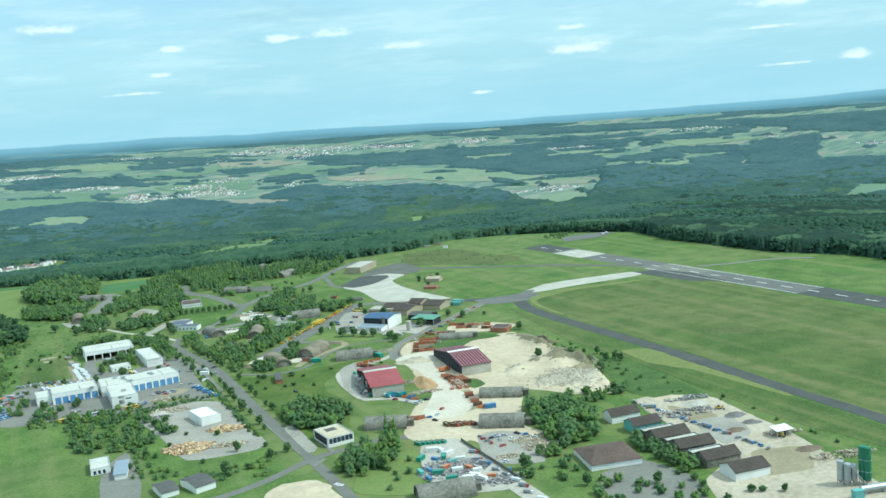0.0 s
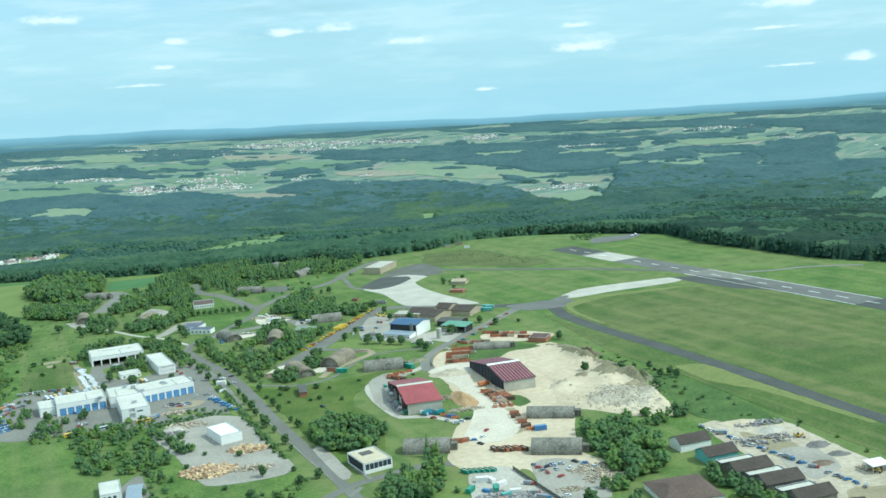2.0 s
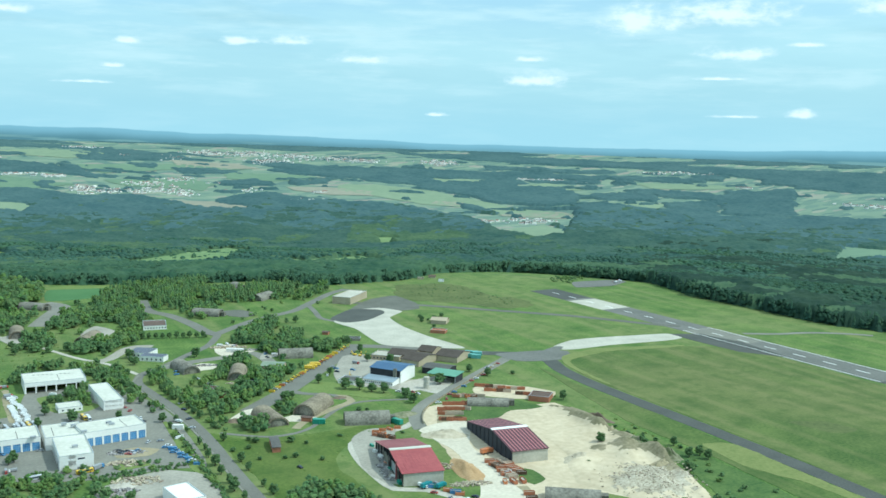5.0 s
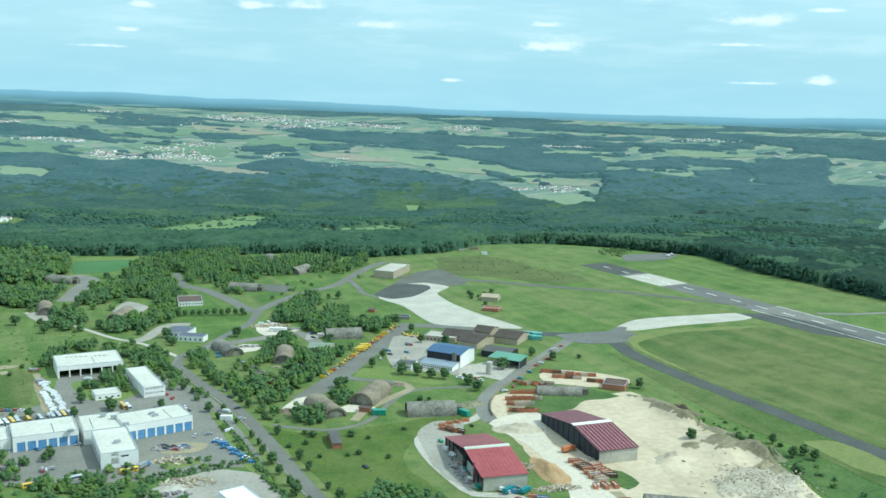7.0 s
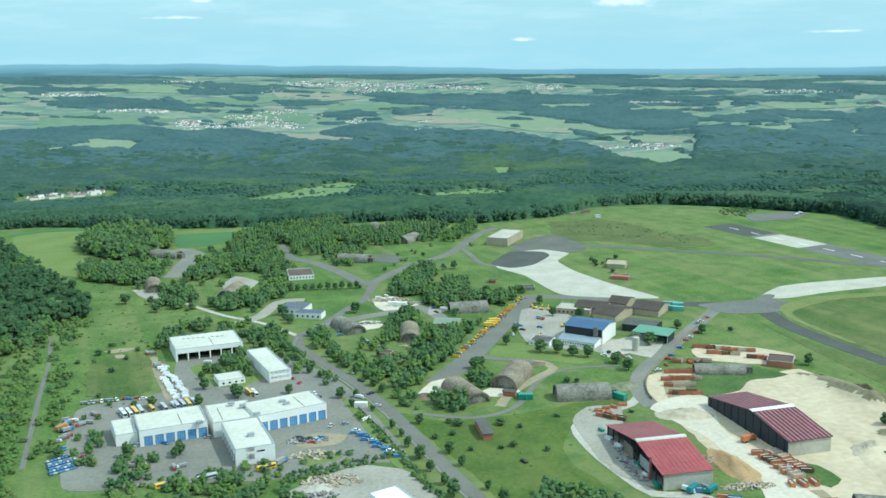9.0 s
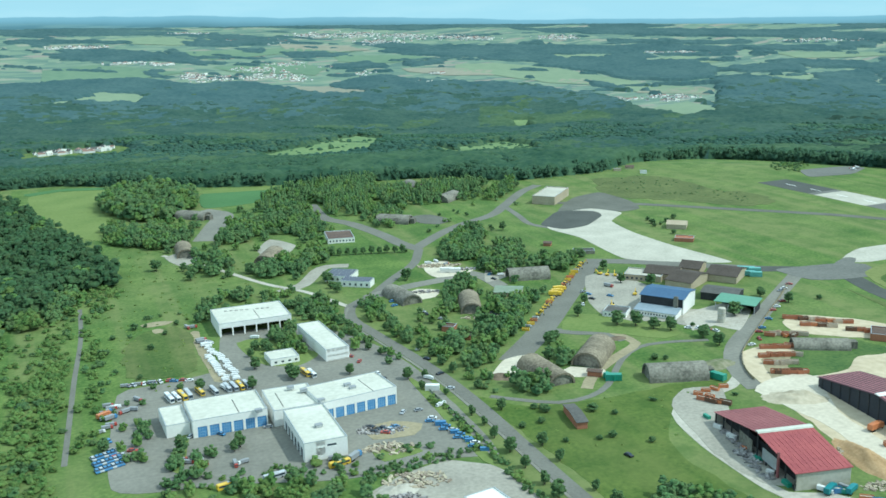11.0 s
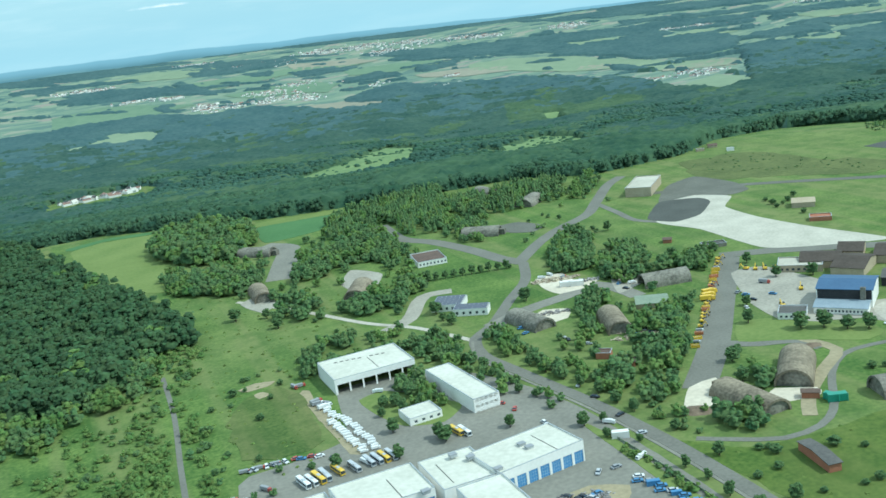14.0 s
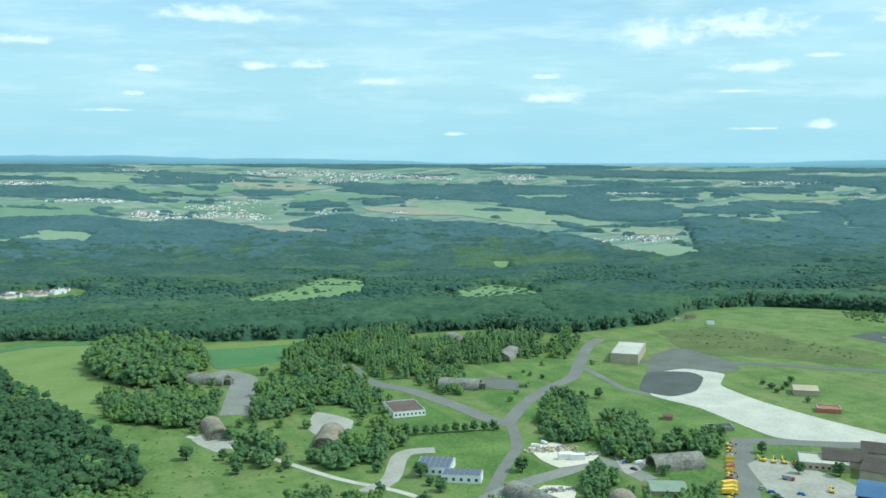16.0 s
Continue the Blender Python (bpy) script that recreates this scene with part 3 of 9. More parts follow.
patch("yard", [(312.9, 958.9), (334.8, 955.5), (337.4, 911.6), (326.9, 867.0), (341.3, 860.0), (315.2, 829.7), (305.2, 849.9), (277.4, 868.7), (283.7, 905.9)], M_YARDPALE, "worn concrete yard by the blue hall", "yard", 0.045, 0.6)


ribbon("road", [(160.7, 791.7), (171.0, 782.2), (186.9, 770.8), (204.8, 771.0), (219.0, 778.9), (230.7, 791.1), (246.0, 807.8), (264.1, 820.0), (281.7, 820.7), (306.6, 813.4)], 3.5, M_ROAD, "narrow worn track winding between shelters", "road", z=0.05)
ribbon("road", [(232.4, 869.5), (246.9, 856.5), (261.3, 848.6), (264.2, 832.8)], 8.0, M_ROAD, "short asphalt stub road to a shelter", "road", z=0.058)
ribbon("road", [(158.9, 977.2), (189.1, 989.2), (217.2, 994.6), (244.4, 1001.8), (248.9, 981.0), (248.9, 962.7)], 11.0, M_YARD, "pale concrete track between shelters", "road", z=0.05)
ribbon("path", [(267, 868), (265.6, 845), (267, 826.5), (245, 812), (221, 795), (208, 780)], 6.0, M_EARTHPALE, "pale earth track beside a shelter", "path", z=0.066)
ribbon("road", [(109.2, 1014.9), (128.1, 1026.1), (146.8, 1056.6), (157.3, 1065.0), (171.6, 1061.0)], 10.0, M_YARDPALE, "pale paved lot beside the solar houses", "road", z=0.05)
ribbon("road", [(232.1, 537.8), (232.8, 478.8), (232.1, 421.3), (227.2, 391.8)], 12.0, M_GRAVEL, "dusty gravel road through the works", "road", z=0.055)
PADS = "pale concrete pad in front of a shelter"
for pts in ([(173.6, 816.6), (189.4, 834.7), (204.7, 835.9), (200.9, 822.6), (185.9, 812.3)], [(203.2, 802.6), (215.9, 809.9), (229.6, 799.4), (226.2, 793.2), (212.4, 795.2)], [(222.0, 1040.5), (241.9, 1041.1), (239.6, 1021.6), (250.9, 1009.8), (236.0, 1000.7), (218.1, 1001.5), (216.1, 1015.6)], [(182.2, 971.9), (195.5, 981.4), (207.9, 972.5), (199.1, 958.5), (181.6, 958.2)], [(260.4, 1010.6), (279.8, 1012.4), (272.2, 987.2), (243.9, 975.4)], [(125.0, 1094.1), (151.9, 1140.5), (137.7, 1170.8), (120.0, 1136.0)], [(50.5, 1147.4), (67.2, 1160.1), (72.4, 1128.2), (57.9, 1115.4)]):
    patch("pad", pts, M_YARDPALE if len(pts) == 4 else M_DUST, PADS, "pad", 0.062, 0.5)
patch("yard", [(320.4, 856.6), (358.7, 865.7), (364.8, 848.6), (332.7, 819.2), (325.6, 832.8), (308.6, 830.8)], M_GRAVEL, "dusty gravel yard by the green shed", "yard", 0.048, 1.0)
patch("yard", [(39.9, 953.9), (45.5, 955.3), (45.5, 920.7), (47.3, 870.1), (40.6, 870.2), (39.7, 910.2)], M_EARTHPALE, "bare trodden earth beside the parked lorries", "yard", 0.046, 1.5)
patch("yard", [(275.2, 434.7), (307.6, 438.4), (314.0, 402.8), (299.9, 376.6), (262.3, 395.2)], M_YARD, "grey paved forecourt of the brown house", "yard", 0.046, 0.5)
patch("yard", [(37.1, 620.2), (55.4, 646.4), (55.0, 579.4), (46.7, 541.3), (30.3, 553.1)], M_YARD, "grey paved lot beside small workshops", "yard", 0.046, 0.5)
patch("yard", [(113.7, 521.1), (125.7, 529.3), (144.0, 524.0), (148.0, 486.7), (136.9, 472.4), (106.6, 494.0)], M_SAND, "bare sandy plot beside the crossing", "yard", 0.046, 1.5)
patch("apron", [(426.7, 1190.3), (447.4, 1209.0), (481.7, 1218.9), (484.7, 1168.3), (473.2, 1135.2), (450.0, 1131.4), (434.3, 1155.6), (400.8, 1157.1)], M_ASPHALT, "grey asphalt in front of the hangar", "apron", 0.075)
patch("field", [(494.6, 1248.4), (550.6, 1242.7), (575.5, 1162.4), (603.7, 1105.4), (564.9, 1097.8), (519.0, 1156.0), (481.7, 1190.8)], M_HEATH, "brownish rough grass by the taxiway", "field", 0.03, 4.0)
patch("field", [(523.9, 655.0), (546.8, 646.5), (555.0, 621.7), (532.0, 622.6)], M_HEATH, "brownish rough grass by the runway", "field", 0.03, 3.0)


ribbon("pavement", [(141.0, 962.1), (132.0, 937.9), (135.2, 904.2), (142.5, 852.0), (145.8, 812.7), (146.7, 771.9), (145.6, 697.5), (147.0, 619.3), (148.8, 573.5)], 1.6, M_YARD, "pale footway beside the main road", "pavement", z=0.07)
patch("field", [(489.4, 881.5), (537.5, 893.0), (617.2, 871.8), (666.0, 829.0), (671.4, 594.9), (666.1, 550.4), (460.0, 381.0), (464.0, 412.5), (464.2, 489.7), (469.1, 615.0), (468.2, 733.3), (468.2, 818.6)], M_DRYGRASS, "mown yellowish airfield grass", "field", 0.02, 1.0)
patch("field", [(448.2, 854.8), (446.6, 796.3), (452.9, 710.2), (449.6, 590.2), (448.6, 473.5), (448.5, 398.9), (423.6, 376.9), (415.0, 438.7), (417.7, 519.2), (424.0, 626.7), (422.2, 706.7)], M_DRYGRASS, "mown yellowish airfield grass", "field", 0.02, 2.0)
patch("taxiway", [(643.3, 918.7), (671.1, 908.7), (682.9, 863.8), (676.6, 795.4), (650.3, 832.5), (644.1, 888.2)], M_NEWASPHALT, "grey asphalt wedge at the runway crossing", "taxiway", 0.09, 0, "structure", False)
ribbon("path", [(713.2, 891.7), (744.8, 876.3), (778.8, 868.2), (811.2, 849.1), (828.4, 832.3)], 7.0, M_YARD, "worn pale track leaving the runway", "path", z=0.07)
patch("lawn", [(62.3, 924.7), (76.1, 928.6), (85.3, 916.5), (100.8, 887.2), (86.2, 873.8), (69.7, 881.6), (63.6, 903.1)], M_HAY, "green planted island in the yard", "lawn", 0.09, 0.5)
patch("lawn", [(16.5, 821.2), (20.8, 819.2), (10.8, 774.1), (6.5, 776.0)], M_HAY, "green verge in the yard", "lawn", 0.09, 0.5)
patch("bed", [(92.5, 781.8), (106.8, 784.5), (118.7, 775.4), (111.2, 765.8), (92.5, 768.5)], M_EARTHPALE, "bare planted bed in the yard", "bed", 0.09, 0.5)
patch("lawn", [(88.2, 756.9), (104.8, 757.5), (108.5, 748.5), (90.2, 746.1)], M_HAY, "green planted island in the yard", "lawn", 0.09, 0.5)
patch("lawn", [(132.2, 830.0), (136.0, 819.4), (133.1, 731.2), (128.0, 728.7)], M_HAY, "green verge between yard and road", "lawn", 0.09, 0.5)
for pts in ([(312.1, 776.2), (331.3, 779.7), (319.2, 748.3), (295.4, 742.6)], [(269.3, 627.3), (291.4, 626.4), (279.7, 585.3), (256.4, 581.1)], [(375.2, 506.6), (389.7, 480.0), (373.0, 440.0), (364.2, 459.6)], [(361.8, 413.4), (389.3, 403.5), (369.8, 375.8), (344.1, 385.2)]):
    patch("worn_ground", pts, M_EARTHPALE, "darker trodden earth in the sand yard", "ground", 0.075, 3.0)


patch("yard", [(251.6, 533.2), (267.5, 532.9), (278.5, 515.9), (271.6, 495.1), (262.9, 470.5), (245.1, 478.7), (237.6, 496.3)], M_YARDPALE, "grey gravel yard with rows of stone", "yard", 0.06, 1.5)
patch("yard", [(215.3, 537.9), (239.3, 536.8), (231.7, 488.6), (226.3, 446.9), (199.3, 462.0), (195.3, 486.8)], M_GRAVEL, "dusty gravel lot full of yard goods", "yard", 0.058, 1.5)
patch("lawn", [(180.7, 542.0), (196.3, 533.5), (210.7, 535.8), (192.5, 484.3), (181.4, 470.6), (156.3, 492.6)], M_HAY, "bright mown lawn beside the works", "lawn", 0.04, 1.0)
patch("lawn", [(302, 653), (309, 648), (307, 631), (297, 627), (293, 638)], M_ROUGH, "small green corner between sand heaps", "lawn", 0.1, 1.0)
patch("lawn", [(241.7, 865.0), (260.3, 888.0), (279.2, 876.6), (291.1, 851.5), (300.8, 830.6), (286.0, 826.1), (260.4, 850.0)], M_HAY, "mown lawn with a row of trees", "lawn", 0.04, 1.0)
patch("taxiway", [(488.0, 908.7), (507.1, 918.1), (512.3, 912.9), (495.1, 898.4), (484.9, 896.5)], M_RUNWAY, "dark asphalt at the end of the concrete taxiway", "taxiway", 0.075)
patch("yard", [(364.4, 820.2), (381.2, 827.6), (405.8, 807.8), (418.4, 786.3), (400.9, 770.2), (378.7, 783.9), (359.2, 801.9)], M_SAND, "sandy strip under rows of skips", "yard", 0.045, 1.0)
patch("yard", [(280.7, 743.0), (300.2, 752.2), (323.4, 747.9), (298.8, 706.3), (290.0, 655.0), (285.1, 623.1), (280.1, 594.5), (259.5, 575.1), (235.7, 586.8), (255.7, 617.5), (268.9, 640.5), (281.1, 686.8), (282.9, 706.1)], M_DUST, "pale dusty concrete between the halls", "yard", 0.066, 1.5)
patch("yard", [(233.6, 744.9), (250.6, 759.0), (268.7, 754.1), (251.0, 722.8), (241.2, 703.7), (233.5, 658.5), (220.5, 665.1), (220.2, 695.8)], M_YARDPALE, "brown gravel apron beside the red hall", "yard", 0.062, 1.5)
patch("lawn", [(317, 761), (336, 778), (351, 789), (375, 784), (381, 774), (388, 752), (361, 758), (343, 746), (320, 746)], M_ROUGH, "green grassy island between sand yards", "lawn", 0.1, 1.0)
patch("yard", [(74.7, 720.0), (94.0, 732.5), (114.2, 735.9), (129.5, 724.6), (134.1, 708.9), (127.6, 693.4), (84.5, 686.5), (75.5, 696.4)], M_YARDPALE, "grey littered part of the timber yard", "yard", 0.068, 2.0)
patch("taxiway", [(440.2, 914.1), (491.8, 907.6), (505.9, 897.8), (493.3, 873.2), (465.1, 874.5), (443.6, 883.6)], M_RUNWAY, "worn asphalt where road and taxiway meet", "taxiway", 0.055, 0.5)
patch("field", [(516.7, 1289.5), (554.5, 1277.6), (557.6, 1226.2), (556.9, 1175.7), (537.0, 1161.4), (524.0, 1217.6), (502.3, 1253.9)], M_HEATH, "brownish rough grass on the airfield", "field", 0.033, 4.0)
patch("field", [(577.5, 1162.6), (605.7, 1162.9), (609.8, 1122.6), (582.7, 1105.3), (564.9, 1130.8)], M_HEATH, "brownish rough grass on the airfield", "field", 0.034, 4.0)
patch("field", [(1.6, 941.6), (16.2, 968.4), (37.8, 968.3), (39.9, 937.3), (35.4, 891.3), (12.9, 886.3), (-0.2, 896.3)], M_DRYGRASS, "olive patch of rough dry meadow", "field", 0.036, 5.0)
patch("worn_ground", [(15.0, 982.5), (25.0, 986.3), (34.4, 981.8), (29.9, 977.5), (18.9, 976.4)], M_EARTHPALE, "strip of bare soil in the meadow", "ground", 0.05, 1.0)
patch("worn_ground", [(20.1, 969.6), (25.8, 971.0), (27.8, 963.8), (22.1, 962.5)], M_EARTHPALE, "patch of bare soil in the meadow", "ground", 0.05, 1.0)
patch("worn_ground", [(34.2, 954.7), (40.4, 956.7), (41.2, 939.5), (36.1, 934.4), (33.5, 943.2)], M_HEATH, "dark brownish patch in the meadow", "ground", 0.051, 1.0)
patch("pad", [(269.7, 1199.7), (291.7, 1200.0), (300.3, 1171.4), (284.6, 1158.8), (271.0, 1171.8)], M_ASPHALT, "old asphalt hardstand beside the track", "pad", 0.06, 0.5)
patch("pad", [(224.6, 1041.6), (240.1, 1038.3), (239.0, 1021.9), (246.9, 1010.8), (238.0, 1006.3), (228.5, 1020.4)], M_DUST, "bright dusty lot beside a shelter", "pad", 0.075, 0.8)
patch("pavement", [(154.1, 626.8), (161.5, 630.9), (161.1, 576.9), (153.5, 570.8)], M_YARDPALE, "pale paved forecourt of the office", "pavement", 0.072, 0.3)
crossing = thing("road_marking", 152.6, 509.5, -58, "white striped crossing painted on the road", "road marking", kind="structure")
for i in range(6):
    part("stripe", boxes((-3 + i * 1.1, -1.5, .13, -2.45 + i * 1.1, 1.5, .145)), M_WHITE, crossing)
for p0, p1 in (((166.2, 591.9), (167.2, 563.0)), ((149.5, 545.9), (159.1, 554.8))):
    ribbon("pavement", [p0, ((p0[0] + p1[0]) / 2, (p0[1] + p1[1]) / 2), p1], 3.0, M_YARD, "pale paved strip beside the crossing", "pavement", z=0.07)


# ---- woods ----
def blob(rng, seg=6, rows=3, flat=0.8):
    """A lumpy low crown: (verts, faces), about 1 in radius, standing on z = 0."""
    v, f = [(0, 0, flat * rng.uniform(0.95, 1.15))], []
    for i in range(1, rows + 1):
        u = i / rows * 0.62 * math.pi
        for j in range(seg):
            w = (j + 0.5 * (i % 2)) / seg * 2 * math.pi
            r = rng.uniform(0.86, 1.14)
            v.append((math.sin(u) * math.cos(w) * r, math.sin(u) * math.sin(w) * r, flat * math.cos(u) * rng.uniform(0.88, 1.12)))
    for j in range(seg):
        f.append((0, 1 + j, 1 + (j + 1) % seg))
    for i in range(rows - 1):
        for j in range(seg):
            a, b = 1 + i * seg + j, 1 + i * seg + (j + 1) % seg
            f += [(a, a + seg, b), (b, a + seg, b + seg)]
    return np.array(v), np.array(f)


def sprays(rng, n, size, centre, reach, low=-0.3):
    """Leafy sprays: small bent quads set over a rounded crown, facing roughly outward."""
    vs, fs = [], []
    for i in range(n):
        z = rng.uniform(low, 1.0)
        u, q = rng.uniform(0, 2 * math.pi), math.sqrt(max(0.0, 1 - z * z))
        out = Vector((q * math.cos(u), q * math.sin(u), z))
        nrm = (out + Vector((rng.uniform(-.6, .6), rng.uniform(-.6, .6), rng.uniform(-.3, .7)))).normalized()
        side = nrm.cross(Vector((rng.uniform(-1, 1), rng.uniform(-1, 1), rng.uniform(-1, 1)))).normalized()
        up = nrm.cross(side)
        s = size * rng.uniform(0.6, 1.3)
        c = Vector(centre) + Vector((out.x * reach[0], out.y * reach[0], out.z * reach[1])) * rng.uniform(0.82, 1.08)
        k = len(vs)
        for p, r in ((-1, -.7), (1, -.6), (.8, .7), (-.7, .8)):
            vs.append(tuple(c + side * p * s + up * r * s - nrm * abs(p * r) * s * 0.3))
        fs += [(k, k + 1, k + 2), (k, k + 2, k + 3)]
    return np.array(vs), np.array(fs)


def clumpy(rng, clumps=7, seg=5, leaves=16):
    """A broad crown: leafy clumps round a core, unit height and width."""
    vs, fs, n = [], [], 0

    def add(v, f):
        nonlocal n
        vs.append(v)
        fs.append(f + n)
        n += len(v)

    for i in range(clumps):
        u, w = (i + rng.uniform(-.3, .3)) / clumps * 2 * math.pi * 2, rng.uniform(0.55, 1.0)
        z = rng.uniform(0.38, 0.78)
        reach = 0.36 * math.sqrt(max(0.1, 1 - ((z - 0.5) / 0.5) ** 2))
        s = rng.uniform(0.16, 0.24) * (7 / max(clumps, 7)) ** 0.4
        c = (math.cos(u) * w * reach, math.sin(u) * w * reach, z)
        v, f = blob(rng, seg, 2, 0.8)
        add(v * s * 0.92 + c, f)
        add(*sprays(rng, leaves, 0.055, c, (s, s * 0.9)))
    v, f = blob(rng, seg, 3, 0.8)
    add(v * 0.38 + (0, 0, 0.32), f)
    return np.concatenate(vs), np.concatenate(fs)


def canopy(rng, leaves=9):
    v, f = blob(rng, 5, 2, 0.75)
    w, g = sprays(rng, leaves, 0.22, (0, 0, 0.0), (0.95, 0.72), 0.0)
    return np.concatenate([v, w]), np.concatenate([f, g + len(v)])


def conifer(rng, seg=6):
    vs, fs, n = [], [], 0
    for i in range(4):
        z, r = 0.12 + i * 0.2, 0.26 * (1 - i * 0.22)
        v = [(0, 0, z + 0.34)] + [(math.cos(j / seg * 6.283 + i) * r * rng.uniform(0.75, 1.2), math.sin(j / seg * 6.283 + i) * r * rng.uniform(0.75, 1.2), z - rng.uniform(0, 0.06)) for j in range(seg)]
        vs.append(np.array(v))
        fs.append(np.array([(0, 1 + j, 1 + (j + 1) % seg) for j in range(seg)]) + n)
        n += len(v)
    return np.concatenate(vs), np.concatenate(fs)


def mass(name, kinds, places, mat, label, category):
    """One object of many crowns. places: rows of x, y, z, width, height."""
    rng = random.Random(len(places))
    vs, fs, n = [], [], 0
    for x, y, z, w, h in places:
        v, f = kinds[rng.randrange(len(kinds))]
        a = rng.uniform(0, 6.283)
        c, s = math.cos(a), math.sin(a)
        vs.append(np.stack([(v[:, 0] * c - v[:, 1] * s) * w + x, (v[:, 0] * s + v[:, 1] * c) * w + y, v[:, 2] * h + z], 1))
        fs.append(f + n)
        n += len(v)
    if not vs:
        return None
    vs, fs = np.concatenate(vs), np.concatenate(fs)
    me = bpy.data.meshes.new(name)
    me.vertices.add(len(vs))
    me.vertices.foreach_set("co", vs.astype(np.float32).ravel())
    me.loops.add(len(fs) * 3)
    me.loops.foreach_set("vertex_index", fs.astype(np.int32).ravel())
    me.polygons.add(len(fs))
    me.polygons.foreach_set("loop_start", np.arange(0, len(fs) * 3, 3, dtype=np.int32))
    me.materials.append(mat)
    me.polygons.foreach_set("use_smooth", [True] * len(fs))
    me.update()
    return tagged(new(name, me), label, category, "", "stuff")


RNG = random.Random(7)
DOMES = [blob(RNG, 5, 2, .75) for i in range(8)]
CANOPY = [canopy(RNG) for i in range(8)]
CROWNS = [clumpy(RNG, 10, 5, 6) for i in range(6)]
FIRS = [conifer(RNG) for i in range(4)]
TUFTS = [sprays(RNG, 14, .3, (0, 0, .1), (.5, .5), 0.1) for i in range(4)]
BUSHES = [clumpy(RNG, 3, 5, 12) for i in range(4)]
WOOD_EDGE = [(-1.3, 1262), (1.7, 1222), (6.8, 1168), (10.6, 1155), (13.7, 1151), (16.9, 1154), (20.1, 1156), (23.2, 1137), (28.0, 1181), (30.6, 1282), (33.9, 1367), (43.0, 1241), (45.9, 1148), (48.5, 1107), (51.0, 1070), (53.0, 1053), (54.9, 1039), (57.8, 1025), (61.1, 1000), (65.5, 980)]
FIELD_LINE = [(0.2, 3558), (1.9, 3630), (4.8, 3621), (6.8, 3543), (8.8, 3469), (11.3, 3485), (12.6, 3431), (13.9, 3336), (16.6, 3159), (17.5, 3228), (20.0, 3254), (23.6, 3272), (27.5, 3255), (30.1, 3095), (31.8, 2810), (32.8, 2662), (34.6, 2623), (36.1, 2647), (36.5, 3245), (39.6, 3359), (40.5, 3297), (43.8, 3422), (48.6, 3442), (54.0, 3500)]
PLOTS, OPEN_PLOTS = [], []


def copse(*points):
    """A wood among the far fields."""
    PLOTS.append(points)


def glade(*points):
    """A meadow or village inside the woods."""
    OPEN_PLOTS.append(points)


copse((1530, 4020), (1720, 3960), (1790, 3830), (1800, 3670), (1970, 3560), (2180, 3430), (2210, 3310), (2110, 3170), (1960, 3260), (1900, 3370), (1820, 3460), (1690, 3640), (1520, 3760))
copse((2030, 3080), (2140, 3020), (2190, 2870), (2500, 2840), (2340, 2680), (2070, 2780), (1930, 2920))
copse((2420, 3210), (2540, 3130), (2650, 2990), (2580, 2910), (2440, 3040), (2360, 3140))
copse((1830, 3890), (2150, 3760), (2500, 3490), (2740, 3250), (2700, 3210), (2460, 3440), (2070, 3710), (1820, 3830))
copse((1980, 3650), (2140, 3620), (2140, 3520), (2030, 3530), (1940, 3590))
copse((-110, 4570), (50, 4590), (190, 4560), (350, 4500), (350, 4460), (190, 4500), (10, 4500), (-110, 4510))
copse((-110, 4760), (210, 4760), (720, 4600), (710, 4530), (310, 4640), (-110, 4660))
copse((80, 4390), (240, 4390), (390, 4310), (520, 4190), (580, 4080), (500, 4070), (360, 4190), (110, 4260))
copse((600, 4580), (780, 4560), (880, 4470), (770, 4400), (600, 4430))
copse((1180, 4290), (1380, 4190), (1500, 4100), (1640, 4010), (1460, 4010), (1300, 4110), (1180, 4230))
copse((880, 4200), (1000, 4170), (1110, 4090), (1060, 4060), (900, 4110))
copse((2130, 3880), (2340, 3730), (2580, 3550), (2540, 3510), (2310, 3680), (2100, 3830))
copse((2810, 3320), (2920, 3250), (2840, 3170), (2770, 3250))
copse((3110, 3270), (3520, 2880), (3240, 2640), (3060, 2720), (3040, 2810), (2930, 3060))
copse((540, 4480), (880, 4480), (1020, 4340), (810, 4340), (540, 4390))
copse((50, 4280), (130, 4340), (270, 4340), (410, 4290), (460, 4160), (290, 4150), (120, 4210))
copse((450, 4330), (520, 4270), (560, 4030), (510, 4060))
copse((900, 4180), (1040, 4160), (1020, 4070), (890, 4100))
copse((710, 4330), (830, 4260), (810, 4210), (710, 4270))
copse((310, 3980), (400, 3980), (400, 3850), (340, 3900))
copse((1230, 4100), (1500, 4090), (1660, 3980), (1760, 3830), (1590, 3810), (1420, 3890), (1300, 3970))
copse((970, 3920), (1110, 3920), (1190, 3830), (1150, 3770), (980, 3850))
copse((1240, 3850), (1380, 3800), (1360, 3750), (1230, 3780))
copse((890, 3620), (1090, 3670), (1150, 3530), (1330, 3360), (1490, 3250), (1510, 3130), (1310, 3210), (930, 3350))
copse((1630, 3580), (1800, 3670), (2010, 3610), (2110, 3430), (2200, 3260), (2090, 3120), (1970, 3120), (1840, 3240), (1760, 3460))
copse((1680, 4020), (2000, 3810), (2200, 3660), (2120, 3610), (1800, 3770), (1620, 3890))
copse((1860, 4320), (2290, 4070), (2790, 3650), (3220, 3150), (3050, 3000), (2920, 3240), (2750, 3500), (2300, 3860), (1990, 4130))
copse((1680, 3280), (1730, 3200), (1710, 3040), (1630, 2960), (1670, 3190))
copse((2730, 3060), (2950, 2910), (2580, 2570), (2430, 2730), (2540, 2900))
copse((2220, 3240), (2350, 3180), (2400, 3050), (2330, 3000), (2210, 3120))
